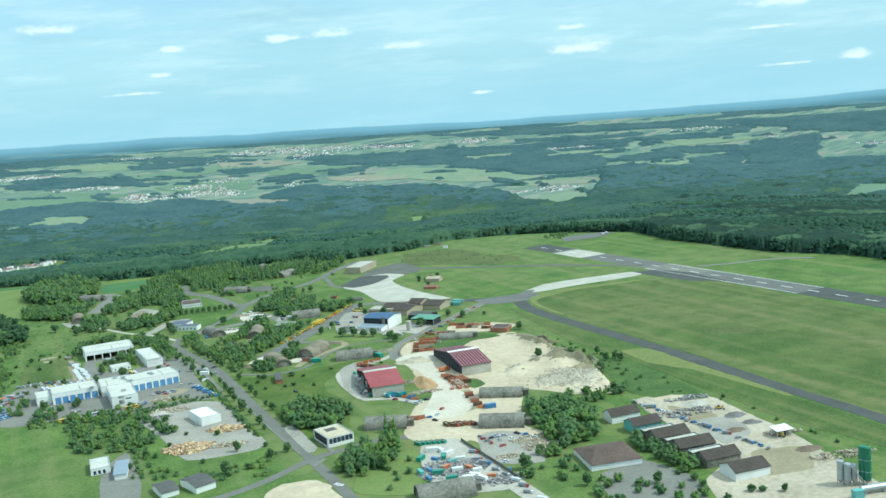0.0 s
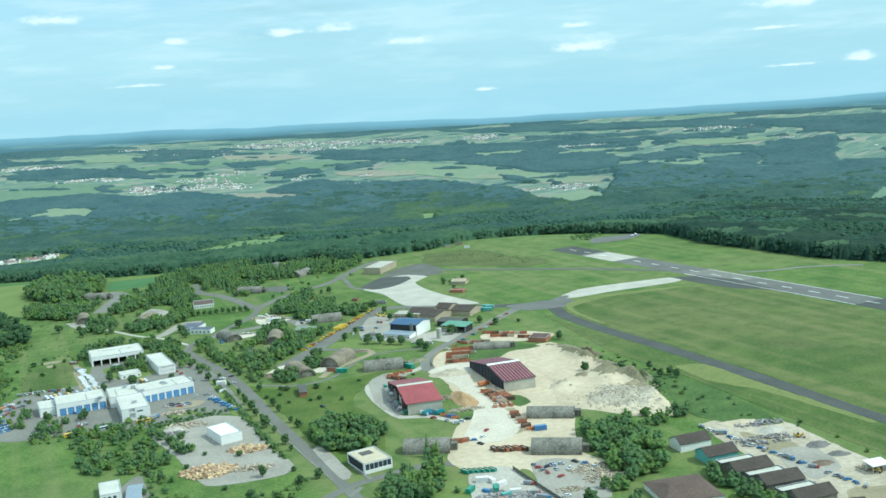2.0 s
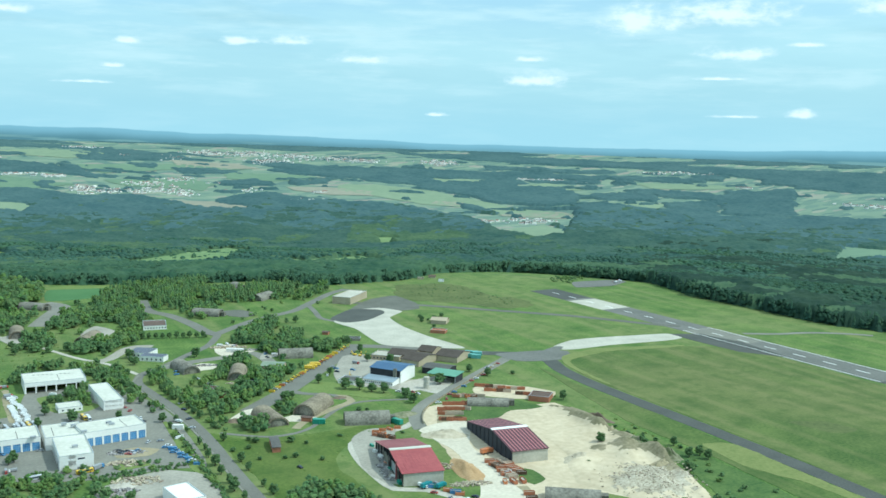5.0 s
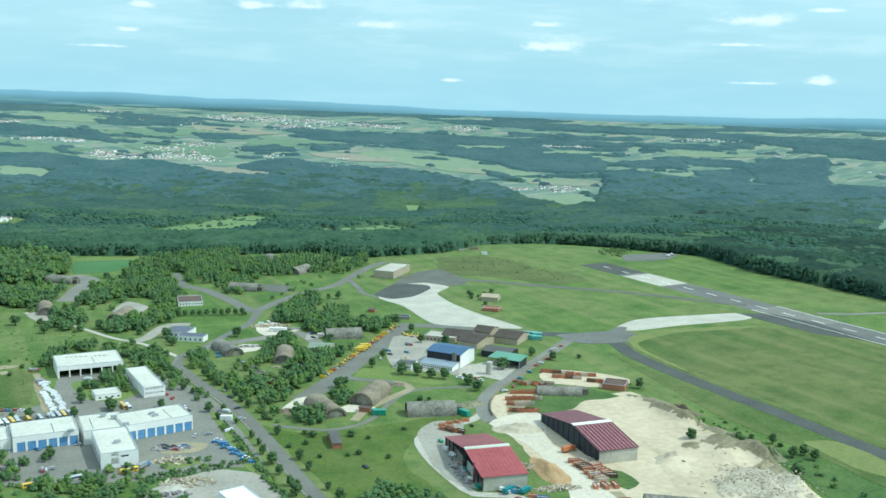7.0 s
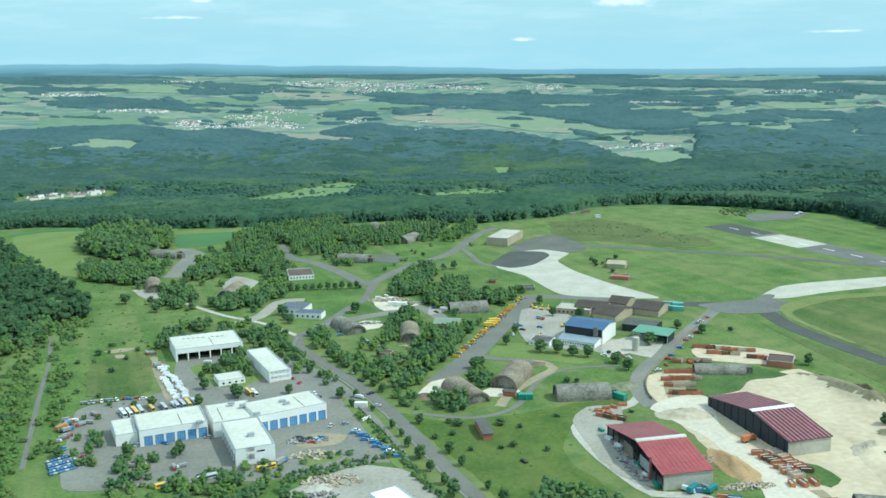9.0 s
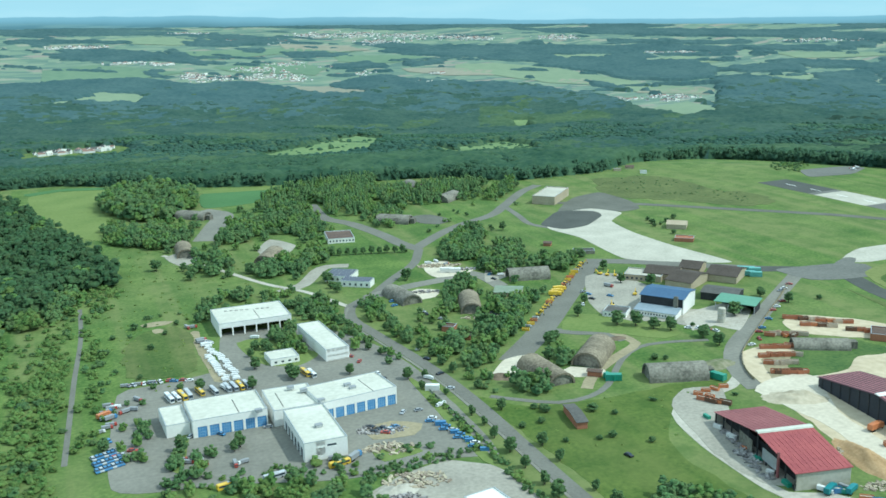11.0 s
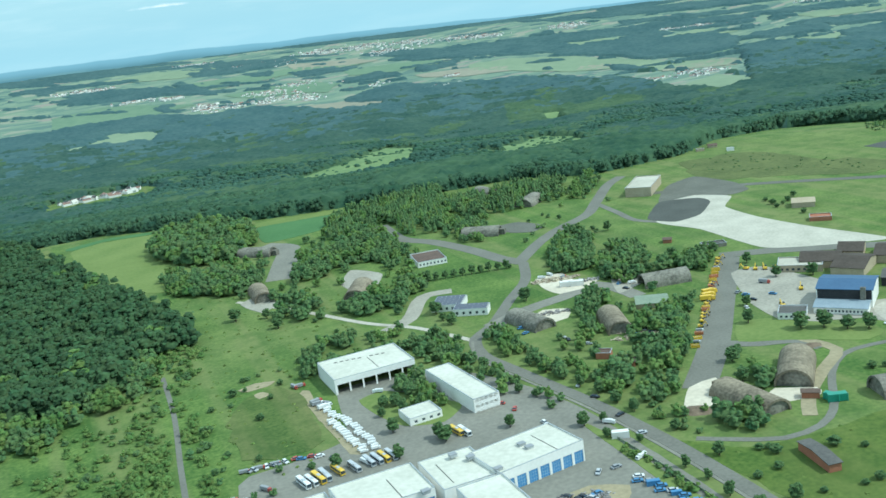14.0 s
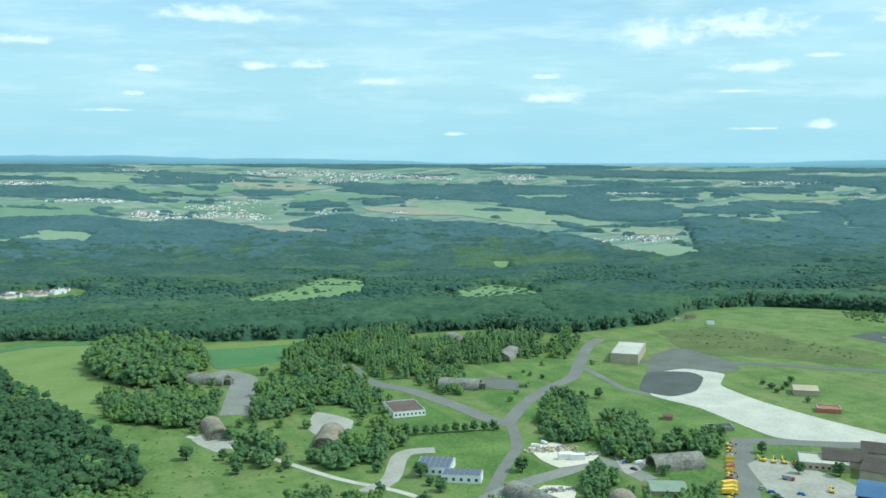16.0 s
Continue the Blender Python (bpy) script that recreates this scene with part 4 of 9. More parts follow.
copse((2170, 3600), (2430, 3450), (2370, 3410), (2170, 3530))
copse((2570, 3460), (2820, 3250), (2770, 3200), (2530, 3370))
copse((2360, 2980), (2560, 2920), (2490, 2850), (2300, 2880))
glade((0, 3470), (110, 3570), (160, 3630), (250, 3620), (280, 3550), (250, 3460), (110, 3490), (30, 3400))
glade((790, 3610), (870, 3560), (970, 3410), (890, 3310), (820, 3420))
glade((300, 2030), (400, 2080), (560, 2450), (650, 2540), (660, 2340), (490, 1980), (400, 1890), (280, 1750))
glade((620, 2040), (620, 1910), (770, 2120), (840, 2160), (840, 2030), (750, 1810), (670, 1780), (540, 1680))
glade((1090, 2700), (1130, 2640), (1070, 2480), (1040, 2500))
glade((1420, 2540), (1640, 2650), (1580, 2460), (1540, 2410), (1460, 2470))
glade((1200, 2120), (1410, 2320), (1460, 2290), (1270, 2090), (1180, 2070))
glade((1420, 2510), (1450, 2710), (1560, 2830), (1650, 2810), (1770, 2830), (1680, 2670), (1520, 2560))
glade((2050, 1930), (2190, 2010), (2290, 1910), (2210, 1840), (1970, 1850))
glade((-70, 2290), (-60, 2490), (130, 2490), (140, 2300))
glade((-16, 1900), (4, 1900), (4, 1980), (-16, 1980))
glade((2840, 2500), (3000, 2620), (3160, 2560), (3000, 2450))


def lattice(x, y, size, seed):
    """Smooth noise over the plan, -1 to 1."""
    tab = np.random.RandomState(seed).uniform(-1, 1, (97, 97))
    u, v = np.asarray(x) / size, np.asarray(y) / size
    i, j = np.floor(u).astype(int), np.floor(v).astype(int)
    f, g = u - i, v - j
    f, g = f * f * (3 - 2 * f), g * g * (3 - 2 * g)
    a, b, c, d = tab[i % 97, j % 97], tab[(i + 1) % 97, j % 97], tab[i % 97, (j + 1) % 97], tab[(i + 1) % 97, (j + 1) % 97]
    return (a * (1 - f) + b * f) * (1 - g) + (c * (1 - f) + d * f) * g


def in_plot(x, y, poly):
    hit = np.zeros(np.shape(x), bool)
    for (x0, y0), (x1, y1) in zip(poly, poly[1:] + poly[:1]):
        if y0 != y1:
            hit ^= ((y0 > y) != (y1 > y)) & (x < (x1 - x0) * (y - y0) / (y1 - y0) + x0)
    return hit


def wooded(x, y):
    """How far inside the wood's near edge each place lies, in metres; -1 where nothing is wooded."""
    dx, dy = x - REF_X, y - REF_Y
    r, az = np.hypot(dx, dy), np.degrees(np.arctan2(dx, dy))
    wave = lattice(x, y, 90, 1)
    margin = r - np.interp(az, *zip(*WOOD_EDGE)) - 12 * wave
    px, py = x + 16 * lattice(x, y, 55, 2) + 7 * lattice(x, y, 19, 3), y + 16 * lattice(x, y, 55, 4) + 7 * lattice(x, y, 19, 5)
    main = r < np.interp(az, *zip(*FIELD_LINE)) + 30 * wave
    # rows of trees and small copses between the far fields
    u, v = x * 0.891 - y * 0.454, x * 0.454 + y * 0.891
    rows = lattice(u / 5.0, v, 34, 7) + 0.5 * lattice(u / 3.0, v, 15, 8)
    out = main | ((rows > 0.80) & (r < 4330)) | ((r > 4230) & (lattice(u / 4.0, v, 60, 9) + (r - 4400) / 260 > 0.30))
    for poly in PLOTS:
        out |= in_plot(px, py, poly)
    for poly in OPEN_PLOTS:
        out &= ~in_plot(px, py, poly)
    return np.where(out & (margin > 0), margin, -1.0)


# paler and bluer from near to far: distance haze put into the colours
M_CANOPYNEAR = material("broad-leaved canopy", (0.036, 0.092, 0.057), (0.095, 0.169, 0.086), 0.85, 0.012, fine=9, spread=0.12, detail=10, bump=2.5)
M_CANOPYMID = material("lightly hazed forest canopy", (0.044, 0.101, 0.084), (0.090, 0.156, 0.114), 0.85, 0.010, fine=9, spread=0.12, detail=10, bump=2.5)
M_CANOPYFAR = material("hazed far canopy", (0.067, 0.136, 0.142), (0.112, 0.191, 0.184), 0.85, 0.008, fine=9, spread=0.12, detail=10, bump=2.5)
M_CANOPYLIGHT = material("pale canopy of young stands and lit slopes", (0.060, 0.122, 0.070), (0.125, 0.195, 0.096), 0.85, 0.012, fine=9, spread=0.12, detail=10, bump=2.5)
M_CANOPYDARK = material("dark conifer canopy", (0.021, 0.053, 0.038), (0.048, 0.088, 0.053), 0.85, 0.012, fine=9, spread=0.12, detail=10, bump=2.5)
M_CONIFER = material("dark conifer needles", (0.030, 0.077, 0.050), (0.070, 0.135, 0.072), 0.8, 0.02, fine=9, random_by="island", vary=0.12)
leafy(M_CONIFER, 1.5), leafy(M_CANOPYLIGHT, 0.35), leafy(M_CANOPYDARK, 0.35)
# valley slopes given paler canopy colour to stand in for sunlight
LIT_SLOPES = [[(150, 2380), (350, 2590), (510, 2440), (770, 2670), (560, 2030), (390, 2020), (180, 1680), (60, 1950)], [(1130, 2930), (1260, 2720), (1320, 2540), (1010, 2020), (740, 1830), (550, 1820), (470, 1840), (680, 2230), (890, 2410)]]
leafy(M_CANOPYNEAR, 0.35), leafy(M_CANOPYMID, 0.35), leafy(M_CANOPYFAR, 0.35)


def canopy_sheet(r0, r1, dr, da, az0, az1):
    """The closed roof of leaves of a forest: a lumpy skin over the tree tops, down to the ground at the edges."""
    rr, aa = np.meshgrid(np.arange(r0, r1 + dr, dr), np.radians(np.arange(az0, az1, da)), indexing="ij")
    rs = np.random.RandomState(int(r0))
    rr, aa = rr + rs.uniform(-0.35, 0.35, rr.shape) * dr, aa + rs.uniform(-0.35, 0.35, aa.shape) * radians(da)
    x, y = REF_X + rr * np.sin(aa), REF_Y + rr * np.cos(aa)
    inside_wood = wooded(x, y)
    full = inside_wood > 4
    tall = 9.5 + 5.0 * lattice(x, y, 210, 24) + 2.6 * lattice(x, y, 27, 21) + 3.0 * lattice(x, y, 80, 22) + 2.6 * lattice(x, y, 12, 23) + rs.uniform(-1.6, 1.6, x.shape)
    tall = tall * np.interp(rr, (3200, 3500, 4200, 4350), (1, 0.7, 0.55, 0.3))
    z = height(x, y) + np.where(full, tall, -1.0)
    n, m = x.shape
    idx = np.arange(n * m).reshape(n, m)
    quads = np.stack([idx[:-1, :-1], idx[:-1, 1:], idx[1:, 1:], idx[1:, :-1]], -1).reshape(-1, 4)
    flat = full.ravel()
    quads = quads[flat[quads].any(1)]
    used = np.unique(quads)
    back = np.zeros(n * m, int)
    back[used] = np.arange(len(used))
    quads = back[quads]
    co = np.stack([x.ravel(), y.ravel(), z.ravel()], 1)[used]
    me = bpy.data.meshes.new("forest")
    me.vertices.add(len(co))
    me.vertices.foreach_set("co", co.astype(np.float32).ravel())
    me.loops.add(len(quads) * 4)
    me.loops.foreach_set("vertex_index", quads[:, ::-1].astype(np.int32).ravel())
    me.polygons.add(len(quads))
    me.polygons.foreach_set("loop_start", np.arange(0, len(quads) * 4, 4, dtype=np.int32))
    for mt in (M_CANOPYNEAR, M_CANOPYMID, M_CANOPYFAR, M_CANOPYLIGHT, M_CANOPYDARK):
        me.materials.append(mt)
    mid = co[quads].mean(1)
    # haze-tinted tones taken more often with distance, edges broken by noise
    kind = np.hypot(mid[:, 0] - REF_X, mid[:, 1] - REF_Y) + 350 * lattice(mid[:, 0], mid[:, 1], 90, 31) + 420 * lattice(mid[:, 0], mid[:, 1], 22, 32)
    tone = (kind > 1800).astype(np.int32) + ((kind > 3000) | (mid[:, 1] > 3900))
    # young broad-leaved stands, sunlit valley slopes painted paler; old conifers east of the runway
    stand = 0.55 * lattice(mid[:, 0], mid[:, 1], 160, 33) + 0.35 * lattice(mid[:, 0], mid[:, 1], 45, 34)
    for poly in LIT_SLOPES:
        stand += 0.5 * in_plot(mid[:, 0], mid[:, 1], poly)
    tone[(stand > 0.42) & (kind < 3000)] = 3
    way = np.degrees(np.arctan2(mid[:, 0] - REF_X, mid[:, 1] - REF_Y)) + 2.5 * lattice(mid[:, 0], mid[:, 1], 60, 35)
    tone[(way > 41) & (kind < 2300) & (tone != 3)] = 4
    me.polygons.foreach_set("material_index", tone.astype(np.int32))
    me.polygons.foreach_set("use_smooth", [True] * len(quads))
    me.update()
    return tagged(new("forest", me), "closed green roof of leaves of the valley forest", "forest", "", "stuff")


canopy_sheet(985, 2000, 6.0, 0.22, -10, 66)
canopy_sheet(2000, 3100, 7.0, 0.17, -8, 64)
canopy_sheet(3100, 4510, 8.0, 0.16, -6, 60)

# single crowns stand up out of the leaf roof, full trees along its near edge
belt, r = [[], [], []], 985.0
while r < 2500:
    step = 7.2 if r < 1500 else 9.0
    az = np.arange(-9.5, 66, math.degrees(step / r))
    rr = r + np.array([RNG.uniform(-0.45, 0.45) * step for q in az])
    aa = np.radians(az) + np.array([RNG.uniform(-0.45, 0.45) * step / r for q in az])
    xs, ys = REF_X + rr * np.sin(aa), REF_Y + rr * np.cos(aa)
    deep, hs = wooded(xs, ys), height(xs, ys)
    for x, y, d, h in zip(xs.tolist(), ys.tolist(), deep.tolist(), hs.tolist()):
        if d < 0:
            continue
        if d < 26:
            w = RNG.uniform(8.5, 13.0) * (1.35 if x > 700 else 1.0)
            belt[0].append((x, y, h - 0.4, w, w * RNG.uniform(0.95, 1.25)))
        elif d < 330:
            w = step * RNG.uniform(0.55, 0.85)
            belt[1].append((x, y, h + RNG.uniform(5.5, 8.5), w, w * RNG.uniform(0.8, 1.1)))
        elif RNG.random() < 0.55:
            w = step * RNG.uniform(0.5, 0.8)
            belt[2].append((x, y, h + RNG.uniform(6.0, 8.5), w, w * RNG.uniform(0.6, 0.9)))
    r += step * 0.9
east = lambda q: math.degrees(math.atan2(q[0] - REF_X, q[1] - REF_Y)) + 3 * noise.noise((q[0] / 60, q[1] / 60, 5)) > 41
mass("forest", CROWNS, [q for q in belt[0] if not east(q)], M_LEAFMID, "leafy green forest edge along the airfield", "forest")
mass("forest", CANOPY, [q for q in belt[1] if not east(q)], M_LEAFMID, "dense dark green crowns behind the forest edge", "forest")
mass("forest", CROWNS + FIRS, [q for q in belt[0] if east(q)], M_CONIFER, "dark mixed forest edge east of the runway", "forest")
mass("forest", CANOPY, [q for q in belt[1] if east(q)], M_CONIFER, "dark conifer crowns behind the forest edge", "forest")
mass("forest", DOMES, [q for q in belt[2] if noise.noise((q[0] / 230, q[1] / 150, 11)) > 0.1], M_LEAFSTAND, "lighter green broad-leaved stands in the valley forest", "forest")
mass("forest", DOMES, [q for q in belt[2] if noise.noise((q[0] / 230, q[1] / 150, 11)) <= 0.1], M_LEAFFAR, "mixed green crowns on the valley slopes", "forest")


def far_field(mat, label, *points):
    """One field of the far plateau, draped over the land."""
    bm = bmesh.new()
    f = bm.faces.new([bm.verts.new((x, y, 0)) for x, y in points])
    if f.calc_area() and f.normal.z < 0:
        f.normal_flip()
    bmesh.ops.triangulate(bm, faces=bm.faces[:])
    for turn in range(7):
        long = [e for e in bm.edges if e.calc_length() > 40]
        if not long:
            break
        bmesh.ops.subdivide_edges(bm, edges=long, cuts=1)
        bmesh.ops.triangulate(bm, faces=bm.faces[:])
    for v in bm.verts:
        v.co.x += 9 * noise.noise((v.co.x / 60, v.co.y / 60, 1)) 
        v.co.y += 9 * noise.noise((v.co.x / 60, v.co.y / 60, 2))
        v.co.z = float(height(v.co.x, v.co.y)) + 1.2
    bm.normal_update()
    for f in bm.faces:
        if f.normal.z < 0:
            f.normal_flip()
    return tagged(part("field", bm, mat), label, "field", "far fields", "structure")


# distance haze greys these three field colours too
M_FARGREEN = material("hazed far green meadow", (0.132, 0.203, 0.136), (0.168, 0.243, 0.157), 0.95, 0.004, fine=9)
M_FARPALE = material("hazed far pale meadow", (0.180, 0.241, 0.157), (0.228, 0.288, 0.186), 0.95, 0.004, fine=9)
M_FARTAN = material("hazed far tan stubble", (0.232, 0.230, 0.176), (0.292, 0.284, 0.215), 0.95, 0.004, fine=9)
M_FARROUGH = material("rough valley meadow", (0.115, 0.190, 0.080), (0.215, 0.285, 0.120), 0.95, 0.012, fine=9)
PALE, TAN, GREEN = "pale green field among far woods", "tan stubble field on the far plateau", "bright green meadow on the far plateau"
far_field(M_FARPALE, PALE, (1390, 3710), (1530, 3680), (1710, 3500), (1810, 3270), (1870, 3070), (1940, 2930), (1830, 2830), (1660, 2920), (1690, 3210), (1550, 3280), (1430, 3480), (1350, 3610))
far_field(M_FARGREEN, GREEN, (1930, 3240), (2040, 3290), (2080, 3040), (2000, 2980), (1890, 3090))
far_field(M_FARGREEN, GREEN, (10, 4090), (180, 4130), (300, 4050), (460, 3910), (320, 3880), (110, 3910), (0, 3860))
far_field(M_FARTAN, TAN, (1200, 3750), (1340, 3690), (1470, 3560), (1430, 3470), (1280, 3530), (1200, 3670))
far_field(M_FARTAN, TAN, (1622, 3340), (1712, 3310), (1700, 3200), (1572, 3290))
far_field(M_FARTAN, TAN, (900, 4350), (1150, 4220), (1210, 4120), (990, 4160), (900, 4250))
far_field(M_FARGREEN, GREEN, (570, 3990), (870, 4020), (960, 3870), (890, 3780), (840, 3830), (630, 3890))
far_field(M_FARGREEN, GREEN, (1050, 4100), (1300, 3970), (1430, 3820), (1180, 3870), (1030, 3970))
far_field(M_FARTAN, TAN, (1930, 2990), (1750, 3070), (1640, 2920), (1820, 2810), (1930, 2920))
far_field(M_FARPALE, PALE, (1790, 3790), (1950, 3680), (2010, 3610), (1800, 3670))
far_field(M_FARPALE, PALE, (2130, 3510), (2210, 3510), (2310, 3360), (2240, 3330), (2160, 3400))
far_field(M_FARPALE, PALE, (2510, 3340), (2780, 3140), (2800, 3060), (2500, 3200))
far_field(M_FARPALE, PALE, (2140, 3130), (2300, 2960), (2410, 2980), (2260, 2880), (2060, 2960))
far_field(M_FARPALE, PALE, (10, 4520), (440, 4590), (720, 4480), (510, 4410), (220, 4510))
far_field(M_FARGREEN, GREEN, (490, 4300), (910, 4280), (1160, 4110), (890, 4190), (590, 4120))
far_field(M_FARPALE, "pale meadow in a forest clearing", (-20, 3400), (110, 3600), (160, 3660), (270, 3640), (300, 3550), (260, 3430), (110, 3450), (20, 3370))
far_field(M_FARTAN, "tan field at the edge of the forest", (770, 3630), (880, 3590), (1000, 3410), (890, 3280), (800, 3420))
far_field(M_FARROUGH, "rough sunlit meadow on the valley slope", (270, 2030), (390, 2110), (550, 2490), (670, 2580), (690, 2340), (510, 1950), (400, 1860), (260, 1720))
far_field(M_FARROUGH, "rough scrubby clearing in the valley", (590, 2070), (610, 2010), (770, 2150), (860, 2190), (870, 2030), (760, 1780), (660, 1750), (520, 1650))
far_field(M_FARROUGH, "rocky clearing on the valley slope", (1060, 2730), (1150, 2680), (1090, 2450), (1020, 2470))
far_field(M_FARPALE, "pale meadow below the valley village", (1400, 2540), (1650, 2680), (1610, 2450), (1540, 2380), (1440, 2450))
far_field(M_FARGREEN, "green meadow in a forest clearing", (1180, 2130), (1400, 2350), (1490, 2300), (1270, 2060), (1150, 2050))
far_field(M_FARGREEN, "green meadow in a forest clearing", (2030, 1950), (2190, 2040), (2320, 1910), (2220, 1810), (1940, 1830))


scrub = []
for i in range(150):
    t, q = RNG.random(), RNG.uniform(-1, 1)
    x, y = 300 + 330 * t + 45 * q, 1880 + 560 * t - 40 * q
    if RNG.random() < 0.35 + 0.6 * abs(q):
        w = RNG.uniform(2.5, 6)
        scrub.append((x, y, float(height(x, y)) + .8, w, w * RNG.uniform(.7, 1.1)))
for i in range(130):
    x, y = RNG.uniform(590, 860), RNG.uniform(1760, 2160)
    if bool(in_plot(np.array(x), np.array(y), OPEN_PLOTS[3])):
        w = RNG.uniform(2.5, 6)
        scrub.append((x, y, float(height(x, y)) + .8, w, w * RNG.uniform(.7, 1.1)))
mass("scrub", CANOPY, scrub, M_LEAFSTAND, "light green bushes on the valley meadows", "shrubs")


def village(ovals, n, seed, size=1.0):
    """Far houses: white and cream walls with a pitched red-brown or grey roof."""
    rng = random.Random(seed)
    vs, fs, mats = [], [], []
    for cx, cy, across, deep in ovals:
        u = math.atan2(cx - REF_X, cy - REF_Y)
        for i in range(n):
            p, q = rng.gauss(0, .5) * across, rng.gauss(0, .5) * deep
            x, y = cx + p * math.cos(u) + q * math.sin(u), cy - p * math.sin(u) + q * math.cos(u)
            z, k, big = float(height(x, y)) - .5, len(vs), rng.choice((.6, .7, .8, 1.0, 1.5))
            a, b, h, t = rng.uniform(4, 8) * size * big, rng.uniform(3.5, 5) * size * big, rng.uniform(3.5, 5) * size, rng.uniform(0, math.pi)
            c, s = math.cos(t), math.sin(t)
            for lx, ly, lz in ((-a, -b, 0), (a, -b, 0), (a, b, 0), (-a, b, 0), (-a, -b, h), (a, -b, h), (a, b, h), (-a, b, h), (-a, 0, h * 1.6), (a, 0, h * 1.6)):
                vs.append((x + lx * c - ly * s, y + lx * s + ly * c, z + lz))
            tone = rng.choice((1, 1, 2, 3, 3))
            for f, m in (((0, 1, 5, 4), 0), ((2, 3, 7, 6), 0), ((1, 2, 6, 9, 5), 0), ((3, 0, 4, 8, 7), 0), ((4, 5, 9, 8), 1), ((6, 7, 8, 9), 1)):
                fs.append([k + j for j in f])
                mats.append(m and tone)
    me = bpy.data.meshes.new("village")
    me.from_pydata(vs, [], fs)
    for m in (M_TANPALE, M_ROOFTILE, M_ROOFLIGHT, M_GREYROOF):
        me.materials.append(m)
    me.polygons.foreach_set("material_index", mats)
    return tagged(new("village", me), "far village of white houses with reddish and grey roofs", "village", "", "stuff")


M_TANPALE = material("pale house walls", (0.66, 0.65, 0.61), (0.82, 0.81, 0.77), 0.8, 0.05)
M_ROOFTILE = material("roof tiles", (0.20, 0.13, 0.105), (0.30, 0.20, 0.16), 0.9, 0.2)
village([(540, 3780, 80, 40), (650, 3790, 90, 45), (770, 3800, 80, 50), (720, 3910, 110, 50), (840, 3980, 60, 40), (490, 3840, 50, 30)], 52, 3, .82)
village([(90, 4420, 80, 35), (190, 4420, 60, 30), (290, 4120, 80, 15), (400, 4070, 60, 20)], 30, 10, .9)
village([(1040, 3720, 50, 40), (1110, 3470, 70, 18), (1210, 3420, 60, 18), (820, 3740, 50, 30), (1000, 3870, 50, 20), (1275, 3590, 30, 20)], 16, 4, .9)
village([(1650, 2790, 60, 40), (1620, 2720, 30, 30), (1690, 2750, 30, 40), (1530, 2810, 40, 20)], 22, 5, .85)
village([(1070, 4450, 100, 40), (1250, 4400, 120, 60), (1420, 4300, 110, 50), (1590, 4210, 110, 40), (780, 4440, 60, 20), (910, 4380, 60, 30), (1300, 4240, 100, 50), (1670, 4150, 80, 30), (1980, 4010, 80, 40)], 95, 6, .78)
village([(2680, 3450, 60, 20), (2800, 3390, 80, 30), (2890, 3300, 60, 20), (2170, 3600, 40, 15), (2260, 3550, 50, 15), (2330, 3470, 40, 15), (2830, 3050, 30, 15), (580, 4620, 90, 12)], 30, 7, .8)
village([(2890, 2580, 50, 30), (2940, 2520, 40, 30), (3110, 2560, 40, 40)], 14, 11, .95)
village([(-15, 2440, 30, 18), (15, 2430, 40, 20), (55, 2425, 40, 20), (85, 2420, 25, 20)], 15, 8, 1.15)
village([(-6, 1940, 9, 20)], 4, 9)


patch("field", [(-45.4, 1470.9), (-13.3, 1486.9), (29.3, 1474.4), (38.4, 1426.3), (32.3, 1315.4), (46.8, 1259.4), (51.1, 1224.0), (24.7, 1220.7), (0.8, 1239.1), (-22.3, 1288.0), (-40.0, 1371.2)], M_HAY, "pale green mown meadow", "field", 0.04, 1.0)
patch("field", [(121, 1404), (195, 1391), (237, 1391), (200, 1362), (157, 1331), (110, 1329)], M_CROP, "blue-green crop field", "field", 0.04, 1.0)
patch("field", [(119, 1406), (121, 1424), (241, 1410), (240, 1393), (195, 1393)], M_HAY, "pale grass strip between crop and forest", "field", 0.05, 1.0)
patch("field", [(-44, 1478), (-13, 1492), (30, 1480), (34, 1492), (-10, 1506), (-50, 1492)], M_CROP, "dark green crop strip beside the pale meadow", "field", 0.06, 1.0)


